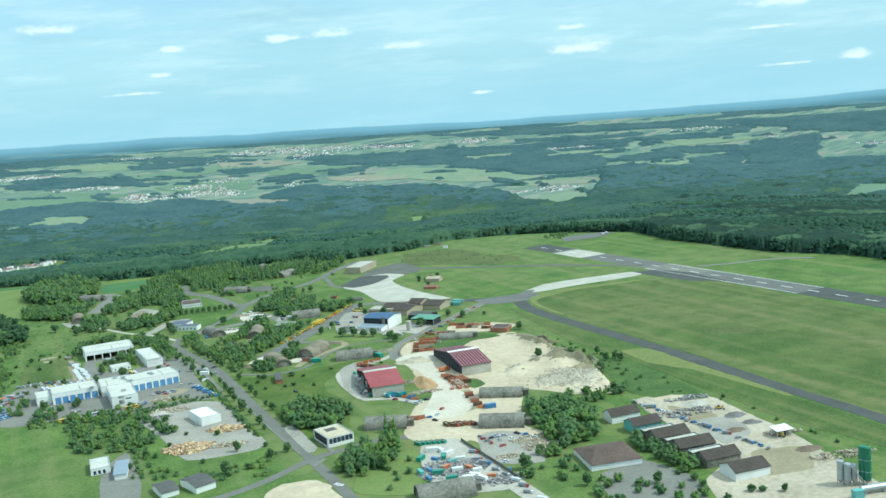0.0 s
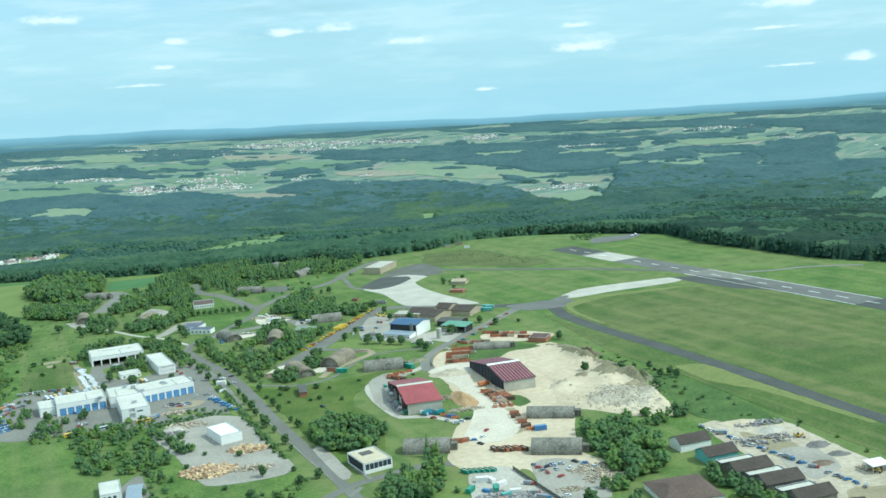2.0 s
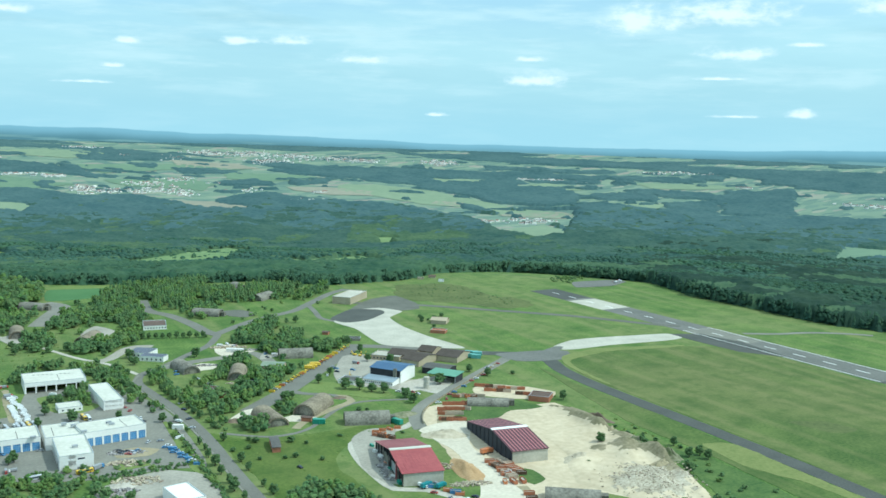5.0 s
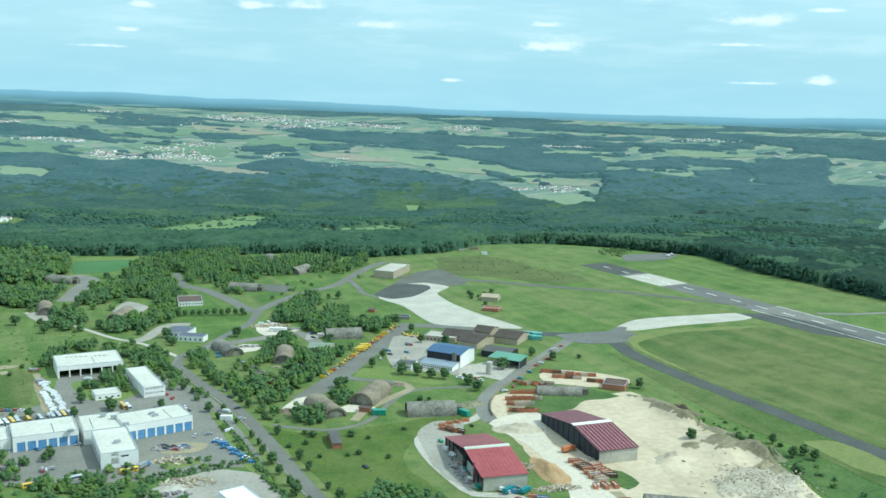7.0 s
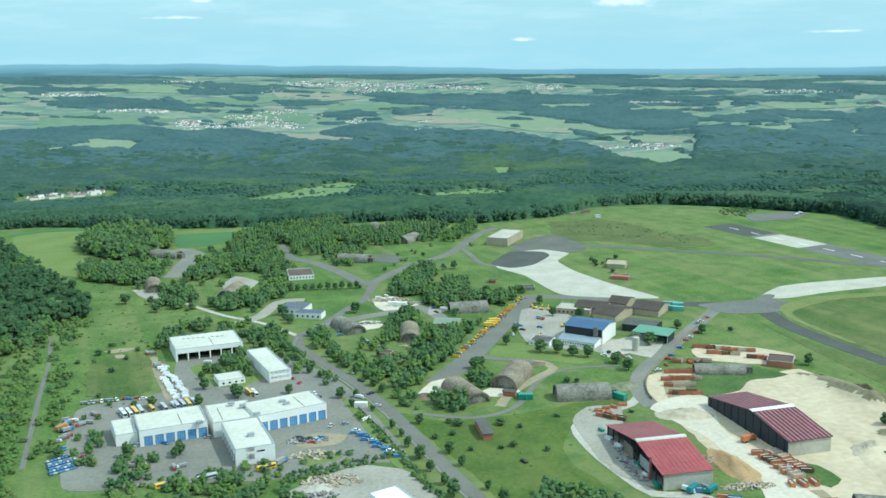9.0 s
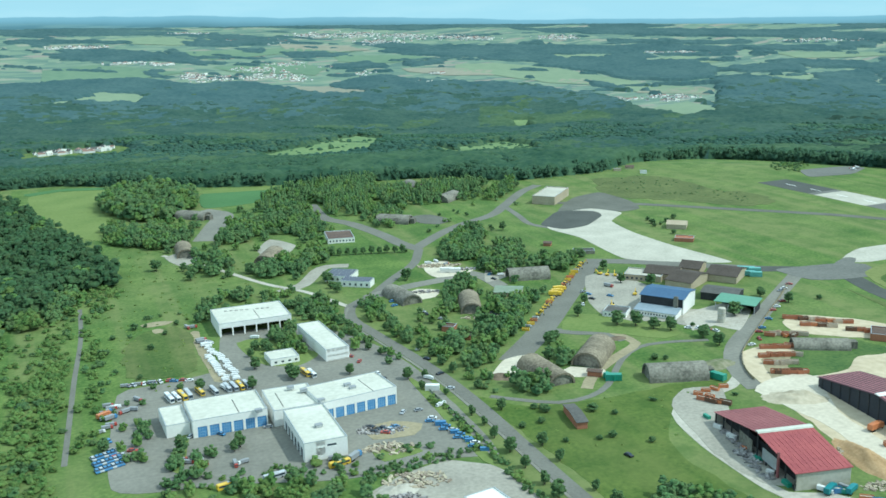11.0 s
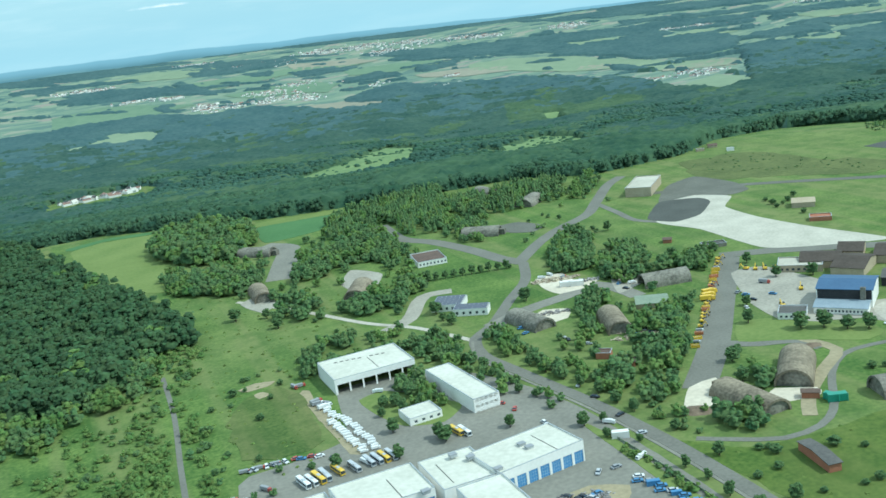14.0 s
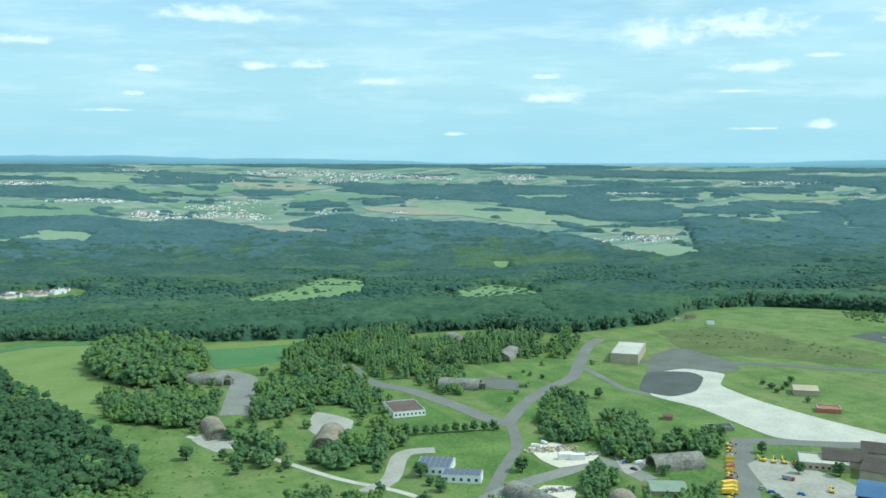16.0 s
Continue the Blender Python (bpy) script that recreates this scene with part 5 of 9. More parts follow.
# ---- buildings ----
def block(name, x, y, rz, length, width, h, label, wall, roof, group="", front=(), filler=None, recess=0.25, left=(), parapet=0.45, category="building"):
    """A flat-roofed building; front and left: openings (from, to, z0, z1) in the wall."""
    e = thing(name, x, y, rz, label, category, group)
    FOOT.append((x, y, rz, length / 2, width / 2))
    a, b, t = length / 2, width / 2, 0.3
    fit = lambda rows, span: [(p * k, q * k, r, s) for k in [min(1, (span - .6) / max([v[1] for v in rows] + [1]))] for p, q, r, s in rows]
    front, left = fit(front, length), fit(left, width)
    bm = wall_x(bmesh.new(), -a, a, -b, t, h, [(-a + p, -a + q, r, s) for p, q, r, s in front])
    box(bm, -a, b - t, 0, a, b, h)
    box(bm, a - t, -b + t, 0, a, b - t, h)
    at = b - t
    for p, q, r, s in sorted(left):
        if b - p < at:
            box(bm, -a, b - p, 0, -a + t, at, h)
        box(bm, -a, b - q, s, -a + t, b - p, h)
        if r > 0:
            box(bm, -a, b - q, 0, -a + t, b - p, r)
        at = b - q
    box(bm, -a, -b + t, 0, -a + t, at, h)
    part("wall", bm, wall, e)
    part("roof", boxes((-a + t, -b + t, h - parapet - 0.3, a - t, b - t, h - parapet)), roof, e)
    part("coping", boxes((-a - .06, -b - .06, h, a + .06, -b + t + .06, h + .12), (-a - .06, b - t - .06, h, a + .06, b + .06, h + .12), (-a - .06, -b + t + .06, h, -a + t + .06, b - t - .06, h + .12), (a - t - .06, -b + t + .06, h, a + .06, b - t - .06, h + .12)), M_STEEL, e)
    if filler:
        for p, q, r, s in front:
            pane = part("door" if r == 0 else "window", boxes((-a + p + .02, -b + recess, r, -a + q - .02, -b + recess + .08, s)), filler, e)
            if r == 0:
                for i in (1, 2, 3):
                    mid = -a + p + (q - p) * i / 4
                    part("door_bar", boxes((mid - .06, -b + recess - .05, 0, mid + .06, -b + recess - .005, s)), M_DOORBAR, pane)
                    part("door_bar", boxes((-a + p, -b + recess - .04, s * i / 4 - .06, -a + q, -b + recess - .006, s * i / 4 + .06)), M_DOORBAR, pane)
        for p, q, r, s in left:
            part("door" if r == 0 else "window", boxes((-a + recess, b - q + .02, r, -a + recess + .08, b - p - .02, s)), filler, e)
    return e


def evenly(n, start, end, w, z0, z1):
    gap = (end - start) / n
    return [(start + gap * (i + 0.5) - w / 2, start + gap * (i + 0.5) + w / 2, z0, z1) for i in range(n)]


def gable(name, x, y, rz, length, width, eave, ridge, label, wall, roof, group="", front=(), filler=None, hip=0.0, over=0.5, strip=None, category="building", wall_thick=0.3, open_left=False, stripes=None, roof_back=None):
    """A pitched-roof building, ridge along its length."""
    e = thing(name, x, y, rz, label, category, group)
    FOOT.append((x, y, rz, length / 2, width / 2))
    a, b, t = length / 2, width / 2, wall_thick
    k = min(1, (length - .6) / max([v[1] for v in front] + [1]))
    front = [(p * k, q * k, r, s) for p, q, r, s in front]
    bm = wall_x(bmesh.new(), -a, a, -b, t, eave, [(-a + p, -a + q, r, s) for p, q, r, s in front])
    box(bm, -a, b - t, 0, a, b, eave)
    for s in (1,) if open_left else (-1, 1):
        x0, x1 = sorted((s * a, s * (a - t)))
        prof = [(-b + t, 0), (b - t, 0), (b - t, eave)] + ([(0, ridge - .1)] if not hip else []) + [(-b + t, eave)]
        prism(bm, prof, x0, x1, along="x")
    part("wall", bm, wall, e)
    drop = (ridge - eave) / b * over
    for s, nm in ((-1, "roof_slope"), (1, "roof_slope")):
        bm = bmesh.new()
        lo = [(-a - over, s * (b + over), eave - drop), (a + over, s * (b + over), eave - drop)]
        hi = [(a + over - hip, 0, ridge), (-a - over + hip, 0, ridge)]
        top = [bm.verts.new(p) for p in lo + hi]
        bot = [bm.verts.new((p[0], p[1], p[2] - 0.25)) for p in lo + hi]
        bm.faces.new(top), bm.faces.new(bot[::-1])
        for i in range(4):
            bm.faces.new((top[i], top[(i + 1) % 4], bot[(i + 1) % 4], bot[i]))
        bmesh.ops.recalc_face_normals(bm, faces=bm.faces)
        part(nm, bm, roof_back if roof_back and s > 0 else roof, e)
    if hip:
        for s in (-1, 1):
            bm = bmesh.new()
            p = [(s * (a + over), -b - over, eave - drop), (s * (a + over), b + over, eave - drop), (s * (a + over - hip), 0, ridge)]
            vs = [bm.verts.new(q) for q in p] + [bm.verts.new((q[0], q[1], q[2] - .25)) for q in p]
            bm.faces.new(vs[:3]), bm.faces.new(vs[3:][::-1])
            for i in range(3):
                bm.faces.new((vs[i], vs[(i + 1) % 3], vs[3 + (i + 1) % 3], vs[3 + i]))
            bmesh.ops.recalc_face_normals(bm, faces=bm.faces)
            part("roof_hip", bm, roof, e)
    if open_left:
        for i in range(1, 10):
            y = -b + width * i / 10
            part("column", boxes((-a, y - .3, 0, -a + .5, y + .3, eave + (ridge - eave) * (1 - abs(y) / b) - .3)), M_DARK, e)
    if stripes:
        for i in range(8):
            x = -a + length * (i + .5) / 8
            for s in (-1, 1):
                bm = bmesh.new()
                q = [(x - .45, s * (b + over), eave - drop + .05), (x + .45, s * (b + over), eave - drop + .05), (x + .45, s * .4, ridge), (x - .45, s * .4, ridge)]
                vs = [bm.verts.new(p) for p in q] + [bm.verts.new((p[0], p[1], p[2] + .2)) for p in q]
                bm.faces.new(vs[:4]), bm.faces.new(vs[4:])
                for j in range(4):
                    bm.faces.new((vs[j], vs[(j + 1) % 4], vs[4 + (j + 1) % 4], vs[4 + j]))
                bmesh.ops.recalc_face_normals(bm, faces=bm.faces)
                part("light_strip", bm, stripes, e)
    if strip:
        part("ridge_light", prism(bmesh.new(), [(-1.6, ridge - .1), (1.6, ridge - .1), (1.2, ridge + .5), (-1.2, ridge + .5)], -a - over, a + over, along="x"), strip, e)
    if filler:
        for p, q, r, s in front:
            part("door" if r == 0 else "window", boxes((-a + p + .02, -b + .15, r, -a + q - .02, -b + .23, s)), filler, e)
    return e


def shelter(x, y, rz, length, width, h, label, mat, open_front=False, name="aircraft_shelter"):
    """A hardened arched shelter; its front faces local -y."""
    e = thing(name, x, y, rz, label, "aircraft shelter", "aircraft shelters")
    FOOT.append((x, y, rz, width / 2 - 2, length / 2 - 2))
    bm = bmesh.new()
    n, a, t = 14, width / 2, 1.0
    out, inn = [], []
    for i in range(n + 1):
        u = math.pi * i / n
        out.append((-a * math.cos(u), h * math.sin(u) ** 0.85))
        inn.append((-(a - t) * math.cos(u), (h - t) * math.sin(u) ** 0.85))
    for y0, y1 in ((-length / 2, length / 2),):
        rings_ = [[bm.verts.new((p, yy, q)) for p, q in prof] for yy in (y0, y1) for prof in (out, inn)]
        o0, i0, o1, i1 = rings_
        for i in range(n):
            bm.faces.new((o0[i], o0[i + 1], o1[i + 1], o1[i]))
            bm.faces.new((i0[i + 1], i0[i], i1[i], i1[i + 1]))
            bm.faces.new((o0[i + 1], o0[i], i0[i], i0[i + 1]))
            bm.faces.new((o1[i], o1[i + 1], i1[i + 1], i1[i]))
    bmesh.ops.recalc_face_normals(bm, faces=bm.faces)
    part("arch", bm, mat, e, smooth=False)
    prof = [(p * 0.985, max(0.0, q - 0.05)) for p, q in inn]
    part("end_wall", prism(bmesh.new(), prof, length / 2 - 1.6, length / 2 - 1.0), mat, e)
    if not open_front:
        part("front_door", prism(bmesh.new(), prof, -length / 2 + 0.8, -length / 2 + 1.3), M_SHELTER, e, "weathered steel blast door")
        part("exhaust_hood", boxes((-2.5, length / 2, 0, 2.5, length / 2 + 4, 4.2)), mat, e)
    return e


def shelter_at(front, back, width, h, label, mat, length=None, open_front=False):
    f, b = Vector(front), Vector(back)
    d = (b - f).normalized()
    n = length or (b - f).length
    c = f + d * n / 2
    return shelter(c.x, c.y, math.degrees(math.atan2(d.y, d.x)) - 90, n, width, h, label, mat, open_front)


# white workshops
WORKS = "white workshop buildings"
block("workshop", 36.6, 816.3, 0.3, 33.8, 25.0, 8.5, "white flat-roofed workshop hall with blue sectional doors", M_WHITE, M_ROOFLIGHT, WORKS, evenly(6, 1.5, 35, 4.4, 0, 5.2), M_DOORBLUE)
block("workshop", 95.4, 811.5, 7.2, 38.8, 22.9, 9.0, "white flat-roofed workshop hall with seven blue doors", M_WHITE, M_ROOFLIGHT, WORKS, evenly(7, 1.0, 40, 4.4, 0, 5.2), M_DOORBLUE)
block("workshop", 67.3, 814.3, -0.8, 22.5, 27.6, 8.0, "plain white flat-roofed link building", M_WHITE, M_ROOFLIGHT, WORKS)
block("workshop", 68.8, 778.6, -0.4, 18.9, 38.7, 8.7, "white flat-roofed workshop wing with side doors", M_WHITE, M_ROOFLIGHT, WORKS, [(5, 9, 5.6, 6.6), (10, 14, 5.6, 6.6), (3, 9, 0.0, 2.4)], M_GLASS, left=evenly(6, 2, 36, 4.2, 0, 5.0))
block("workshop", 13.7, 820.5, 1.8, 10.6, 22.6, 6.0, "small white flat-roofed annex", M_WHITE, M_ROOFLIGHT, WORKS)
garage = block("garage_hall", 77.1, 954.8, -0.2, 42.9, 31.1, 8.0, "large white flat-roofed garage with open dark bays", M_WHITE, M_ROOFLIGHT, "", evenly(6, 0.8, 43, 6.2, 0, 5.0))
block("office_building", 106.1, 898.5, 3.6, 13.4, 50.3, 6.8, "narrow white two-storey office building", M_WHITE, M_ROOFLIGHT, "", evenly(5, 0.6, 12.6, 1.8, 3.6, 5.2) + evenly(5, 0.6, 12.6, 1.8, 0.6, 2.4), M_GLASS)
block("low_building", 79.7, 886.2, 2.2, 15.9, 13.5, 3.6, "low white flat-roofed building beside trees", M_WHITE, M_ROOFLIGHT, "", evenly(4, 1, 16, 1.5, 1.0, 2.2), M_GLASS)


def hall(name, x, y, rz, length, front, back, low, ridge, rear, label, roof_front, roof_back, strip, stripes=None, shade_mat=None):
    """A big yard hall: the ridge runs along x, a short slope comes forward and a long one goes back and lower."""
    e = thing(name, x, y, rz, label, "building")
    FOOT.append((x, y, rz, length / 2, (front + back) / 2))
    a, t = length / 2, 0.4
    part("front_wall", boxes((-a, -front, 0, a, -front + t, low - .25)), M_CONCRETE, e)
    part("rear_wall", boxes((-a, back - t, 0, a, back, rear - .25)), M_CONCRETE, e)
    prof = [(-front + t, 0), (back - t, 0), (back - t, rear - .25), (0, ridge - .3), (-front + t, low - .25)]
    part("side_wall", prism(bmesh.new(), prof, a - t, a, along="x"), M_CONCRETE, e)
    # dark floor, chosen to keep the inside in shade
    part("floor_slab", boxes((-a + .2, -front + t + .1, .1, a - t - .1, back - t - .1, .16)), M_NEWASPHALT, e)
    if shade_mat:
        # dark sheet closes the open side, standing in for the shade inside
        part("side_cladding", prism(bmesh.new(), prof, -a, -a + t, along="x"), shade_mat, e, "dark sheet standing in for the shaded open side")
        n = 11
        for i in range(n):
            q = -front + (front + back) * (i + .5) / n
            top = low + (ridge - low) * (q + front) / front if q < 0 else ridge - (ridge - rear) * q / back
            # columns coloured dark so they vanish in that shade
            part("column", boxes((-a - .3, q - .25, 0, -a - .01, q + .25, top - .5)), M_DARK, e)
    else:
        # dark sheets put inside to stand in for the open hall's shade
        part("shade_sheet", boxes((a - .9, -front + .8, .2, a - .7, back - .8, rear - .5), (-a + 5, -front + .8, .2, -a + 5.2, back - .8, rear - .6)), M_DARK, e)
        n = 9
        for i in range(n + 1):
            q = -front + .3 + (front + back - .6) * i / n
            top = low + (ridge - low) * (q + front) / front if q < 0 else ridge - (ridge - rear) * q / back
            part("column", boxes((-a, q - .3, 0, -a + .5, q + .3, top - .4)), M_DARK, e)
        part("sheet_panel", boxes((-a - .08, -front * .55, 2.0, -a - .02, -front * .15, 7.2)), M_STEEL, e, "pale grey sheet panel")
        part("sheet_panel", boxes((-a - .08, back * .1, 1.0, -a - .02, back * .4, 6.6)), M_SHELTER, e, "weathered dark sheet panel")
        # red upright column of unknown use
        part("stack", boxes((-a - 1.1, -front * .62, 0, -a - .4, -front * .58, low + 3.2)), M_DKRED, e, "rust red upright column")
    for run, zz, mt in ((-front, low, roof_front), (back, rear, roof_back)):
        k = 1 if run > 0 else -1
        fall = (ridge - zz) / abs(run) * .6
        part("roof_slope", prism(bmesh.new(), [(0, ridge), (run + k * .6, zz - fall), (run + k * .6, zz - fall - .25), (0, ridge - .25)], -a - .6, a + .6, along="x"), mt, e)
        for i in range(10 if stripes else 0):
            q = -a + length * (i + .5) / 10
            part("light_strip", prism(bmesh.new(), [(k * 1.7, ridge - fall / .6 * 1.7 + .02), (run + k * .55, zz - fall + .06), (run + k * .55, zz - fall + .10), (k * 1.7, ridge - fall / .6 * 1.7 + .06)], q - .46, q + .46, along="x"), stripes, e)
        if not stripes:
            for i in range(11):
                q = -a + length * (i + .5) / 11
                part("roof_rib", prism(bmesh.new(), [(k * 1.7, ridge - fall / .6 * 1.7 + .02), (run + k * .55, zz - fall + .05), (run + k * .55, zz - fall + .12), (k * 1.7, ridge - fall / .6 * 1.7 + .09)], q - .06, q + .06, along="x"), mt, e)
    part("ridge_light", prism(bmesh.new(), [(-1.5, ridge - .15), (1.5, ridge - .2), (1.1, ridge + .45), (-1.1, ridge + .45)], -a - .6, a + .6, along="x"), strip, e)
    return e


M_MAROON = material("dark maroon sheet", (0.056, 0.019, 0.029), (0.088, 0.032, 0.043), 0.7, 0.1, fine=6)
# near-black blue for the shade inside an open hall
M_OPENSHADE = material("dark shade of an open side", (0.015, 0.019, 0.029), (0.028, 0.033, 0.045), 0.7, 0.2, fine=6)
red_hall = hall("red_hall", 244.5, 681.5, -10.5, 24.0, 29.5, 37.0, 7.9, 12.1, 5.5, "large hall with a weathered red sheet roof", M_RED, M_DKRED, M_ROOFLIGHT)
striped_hall = hall("striped_hall", 318.5, 691.0, -7.0, 23.5, 31.7, 42.0, 8.0, 12.2, 5.2, "open hall with a red and white striped roof", M_MAROON, M_MAROON, M_WHITE, stripes=M_PINK, shade_mat=M_OPENSHADE)
blue_hall = gable("blue_hall", 321.8, 874.9, -52.4, 27.4, 24.7, 10.0, 12.0, "factory hall with a blue sheet roof and dark walls", M_WHITE, M_BLUE)
part("front_cladding", boxes((-13.2, -12.5, 4.2, 13.2, -12.38, 9.6)), M_DARK, blue_hall)
part("stair_tower", boxes((8, -14.5, 0, 10.5, -12.5, 11.5)), M_SHELTER, blue_hall)
for r, lab, w, rf in (((339.1, 507.7, -5.4, 19.7, 17.7), "long shed with white walls and a dark roof", M_WHITE, M_DARKBROWN),
                  ((338.9, 485.3, -5.6, 19.0, 19.2), "long shed with teal walls and a dark roof", M_TEAL, M_DARKBROWN),
                  ((338.8, 460.9, -7.1, 21.8, 20.8), "long grey shed with a dark roof", M_SHELTER, M_DARKBROWN),
                  ((339.4, 439.9, -8.6, 21.8, 22.0), "long grey shed with a dark roof", M_SHELTER, M_DARKBROWN),
                  ((338.2, 416.8, -6.4, 21.2, 19.8), "long grey shed with a dark roof", M_SHELTER, M_DARKBROWN),
                  ((338.2, 395.7, -7.0, 20.7, 23.3), "long shed with cream walls and a dark roof", M_TANPALE, M_DARKBROWN)):
    x, y, rz, ln, dp = r
    u = radians(rz + 90)
    front = 0.64 * dp
    gable("storage_shed", x - math.cos(u) * (dp - front) / 2, y - math.sin(u) * (dp - front) / 2, rz, ln, front, 5.0, 8.2, lab, w, rf, "storage sheds")
    if w is M_SHELTER:
        block("link_shed", x + math.cos(u) * (front / 2 + .2), y + math.sin(u) * (front / 2 + .2), rz, ln * .96, dp - front - .8, 4.2, "low pale flat-roofed link between sheds", M_SHELTER, M_ROOFLIGHT, "link sheds", category="shed")
gable("brown_house", 293.0, 452.7, -13.2, 29.4, 29.1, 3.6, 7.0, "low building with a brown hipped roof", M_WHITE, M_BROWNROOF, hip=8.0)
block("hangar", 421.7, 1210.2, -44.7, 21.9, 50.2, 8.0, "pale flat-roofed hangar beside the apron", M_TAN, M_CONCRETE)
HAS = "hardened aircraft shelter of weathered grey concrete, partly overgrown"
for f, b, w, h, ln, op in (((222.8, 805.8), (257.0, 840.0), 16.5, 8, 33, False), ((199.2, 789.0), (197.7, 824.2), 15.5, 6.5, 33, False), ((242.3, 779.6), (271.6, 770.3), 15, 7.5, None, False),
                       ((260.8, 976.9), (284.1, 971.1), 14.5, 7.5, 29, True), ((180.0, 949.8), (174.3, 990.3), 14.5, 6.5, 30, False),
                       ((115.8, 1093.7), (145.4, 1148.1), 15.5, 6.5, 32, False), ((82.7, 1297.6), (104.7, 1275.8), 15, 7, None, False), ((240.5, 1194.8), (264.1, 1175.9), 15, 7, None, False), ((326.7, 1315.7), (324.8, 1367.9), 17, 7, 30, False), ((321.6, 1247.6), (354.5, 1274.9), 17, 7, 30, False),
                       ((200.2, 594.0), (224.3, 580.5), 15, 7, None, False), ((262.0, 550.4), (285.9, 534.0), 15, 7.5, None, False), ((180.3, 463.3), (210.5, 457.1), 17, 7.5, None, False), ((291.0, 607.4), (315.8, 590.0), 13, 6, None, False)):
    shelter_at(f, b, w, h, HAS, M_SHELTERBROWN if w in (15.5, 16.5) else M_SHELTER, ln, op)
for f, b in (((206.1, 915.0), (222.8, 961.3)), ((65.7, 1139.4), (69.4, 1203.9))):
    shelter_at(f, b, 14, 7, "brown weathered aircraft shelter with a rounded end", M_SHELTERBROWN, 31)

# brown brick row behind the blue hall, green shed, lean-tos
ROW = "old brown-roofed airfield buildings"
gable("airfield_building", 361.3, 936.0, -45.7, 22.8, 22.4, 4.5, 7.0, "old airfield building with a dark brown roof", M_TAN, M_DARKBROWN, ROW)
gable("airfield_building", 364.7, 913.3, -59.8, 18.2, 30.1, 5.0, 8.0, "old airfield building with a dark brown roof", M_TAN, M_DARKBROWN, ROW)
gable("airfield_building", 396.8, 913.5, -52.5, 20.7, 27.6, 5.0, 8.0, "old brown building with a dark brown roof", M_TAN, M_DARKBROWN, ROW)
gable("airfield_building", 385.9, 936.5, -49.5, 14.3, 21.2, 5.0, 8.0, "old airfield building with a dark brown roof", M_TAN, M_DARKBROWN, ROW)
block("airfield_building", 346.5, 937.2, -43.7, 25.4, 17.9, 4.2, "low tan flat-roofed building", M_TAN, M_CONCRETE, ROW, evenly(6, 1, 20, 1.6, 1.0, 2.4), M_GLASS)
gable("long_shed", 364.5, 876.2, -51.8, 22.9, 17.7, 5.0, 6.5, "long dark shed with a grey sheet roof", M_DARK, M_GREYROOF)


def open_shed(name, x, y, rz, length, width, h, label, roof, post, back):
    """A roof on posts with a closed back."""
    e = thing(name, x, y, rz, label, "shed")
    a, b = length / 2, width / 2
    part("roof", prism(bmesh.new(), [(-b - 1, h - .3), (b + 1, h + .5), (b + 1, h + .8), (-b - 1, h)], -a - 1, a + 1, along="x"), roof, e)
    n = max(3, int(length / 6))
    for i in range(n + 1):
        p = -a + length * i / n
        part("post", boxes((p - .2, -b, 0, p + .2, -b + .4, h)), post, e)
    part("back_wall", boxes((-a, b - .3, 0, a, b, h)), back, e)
    part("side_wall", boxes((a - .3, -b + 1, 0, a, b - .3, h)), back, e)
    return e


def lathe(profile, seg=20):
    bm = bmesh.new()
    rows = [[bm.verts.new((r * math.cos(j / seg * 6.28318), r * math.sin(j / seg * 6.28318), z)) for j in range(seg)] for r, z in profile]
    for a, b in zip(rows, rows[1:]):
        for j in range(seg):
            bm.faces.new((a[j], a[(j + 1) % seg], b[(j + 1) % seg], b[j]))
    bm.faces.new(rows[0][::-1]), bm.faces.new(rows[-1])
    return bm


def silo(x, y, r, h, mat, label, legs=0.0):
    e = thing("silo", x, y, 0, label, "silo", "silos")
    part("tank", lathe([(r * .3, legs * .4), (r, legs + .2), (r, h - r * .35), (r * .92, h - r * .2), (r * .25, h)]), mat, e, smooth=False)
    for z in (h * .35, h * .65):
        part("hoop", lathe([(r + .02, z - .12), (r + .09, z - .12), (r + .09, z + .12), (r + .02, z + .12)]), M_STEEL, e)
    part("ladder", boxes((r + .12, -.3, 0, r + .2, -.22, h), (r + .12, .22, 0, r + .2, .3, h)), M_STEEL, e)
    if legs:
        for i in range(4):
            u = i * math.pi / 2 + .78
            part("leg", boxes((math.cos(u) * r * .85 - .12, math.sin(u) * r * .85 - .12, 0, math.cos(u) * r * .85 + .12, math.sin(u) * r * .85 + .12, legs + .6)), M_STEEL, e)
    return e


open_shed("green_shed", 357.6, 852.2, -53.4, 23.5, 14.6, 6.0, "open shed with a bright green sheet roof", M_GREENROOF, M_STEEL, M_DARK)
silo(332.5, 835.7, 2.3, 9.5, M_CONCRETE, "pale round concrete silo")
M_SILOGREEN = material("green silo paint", (0.03, 0.15, 0.08), (0.05, 0.20, 0.11), 0.5, 0.3)
for p, r, h, m, lab in (((364.9, 352.9), 1.7, 13, M_STEEL, "slim grey steel silo"), ((366.4, 349.9), 1.7, 12, M_STEEL, "slim grey steel silo"), ((370.0, 349.1), 1.6, 11, M_STEEL, "slim grey steel silo"), ((374.3, 347.7), 1.9, 20, M_SILOGREEN, "tall dark green silo of the mixing plant"), ((375.1, 345.3), 1.9, 20, M_SILOGREEN, "tall dark green silo of the mixing plant")):
    silo(*p, r, h, m, lab, 3.0)
e = thing("mixing_plant", 370.5, 336.3, -15, "grey and green asphalt mixing plant machinery", "machinery")
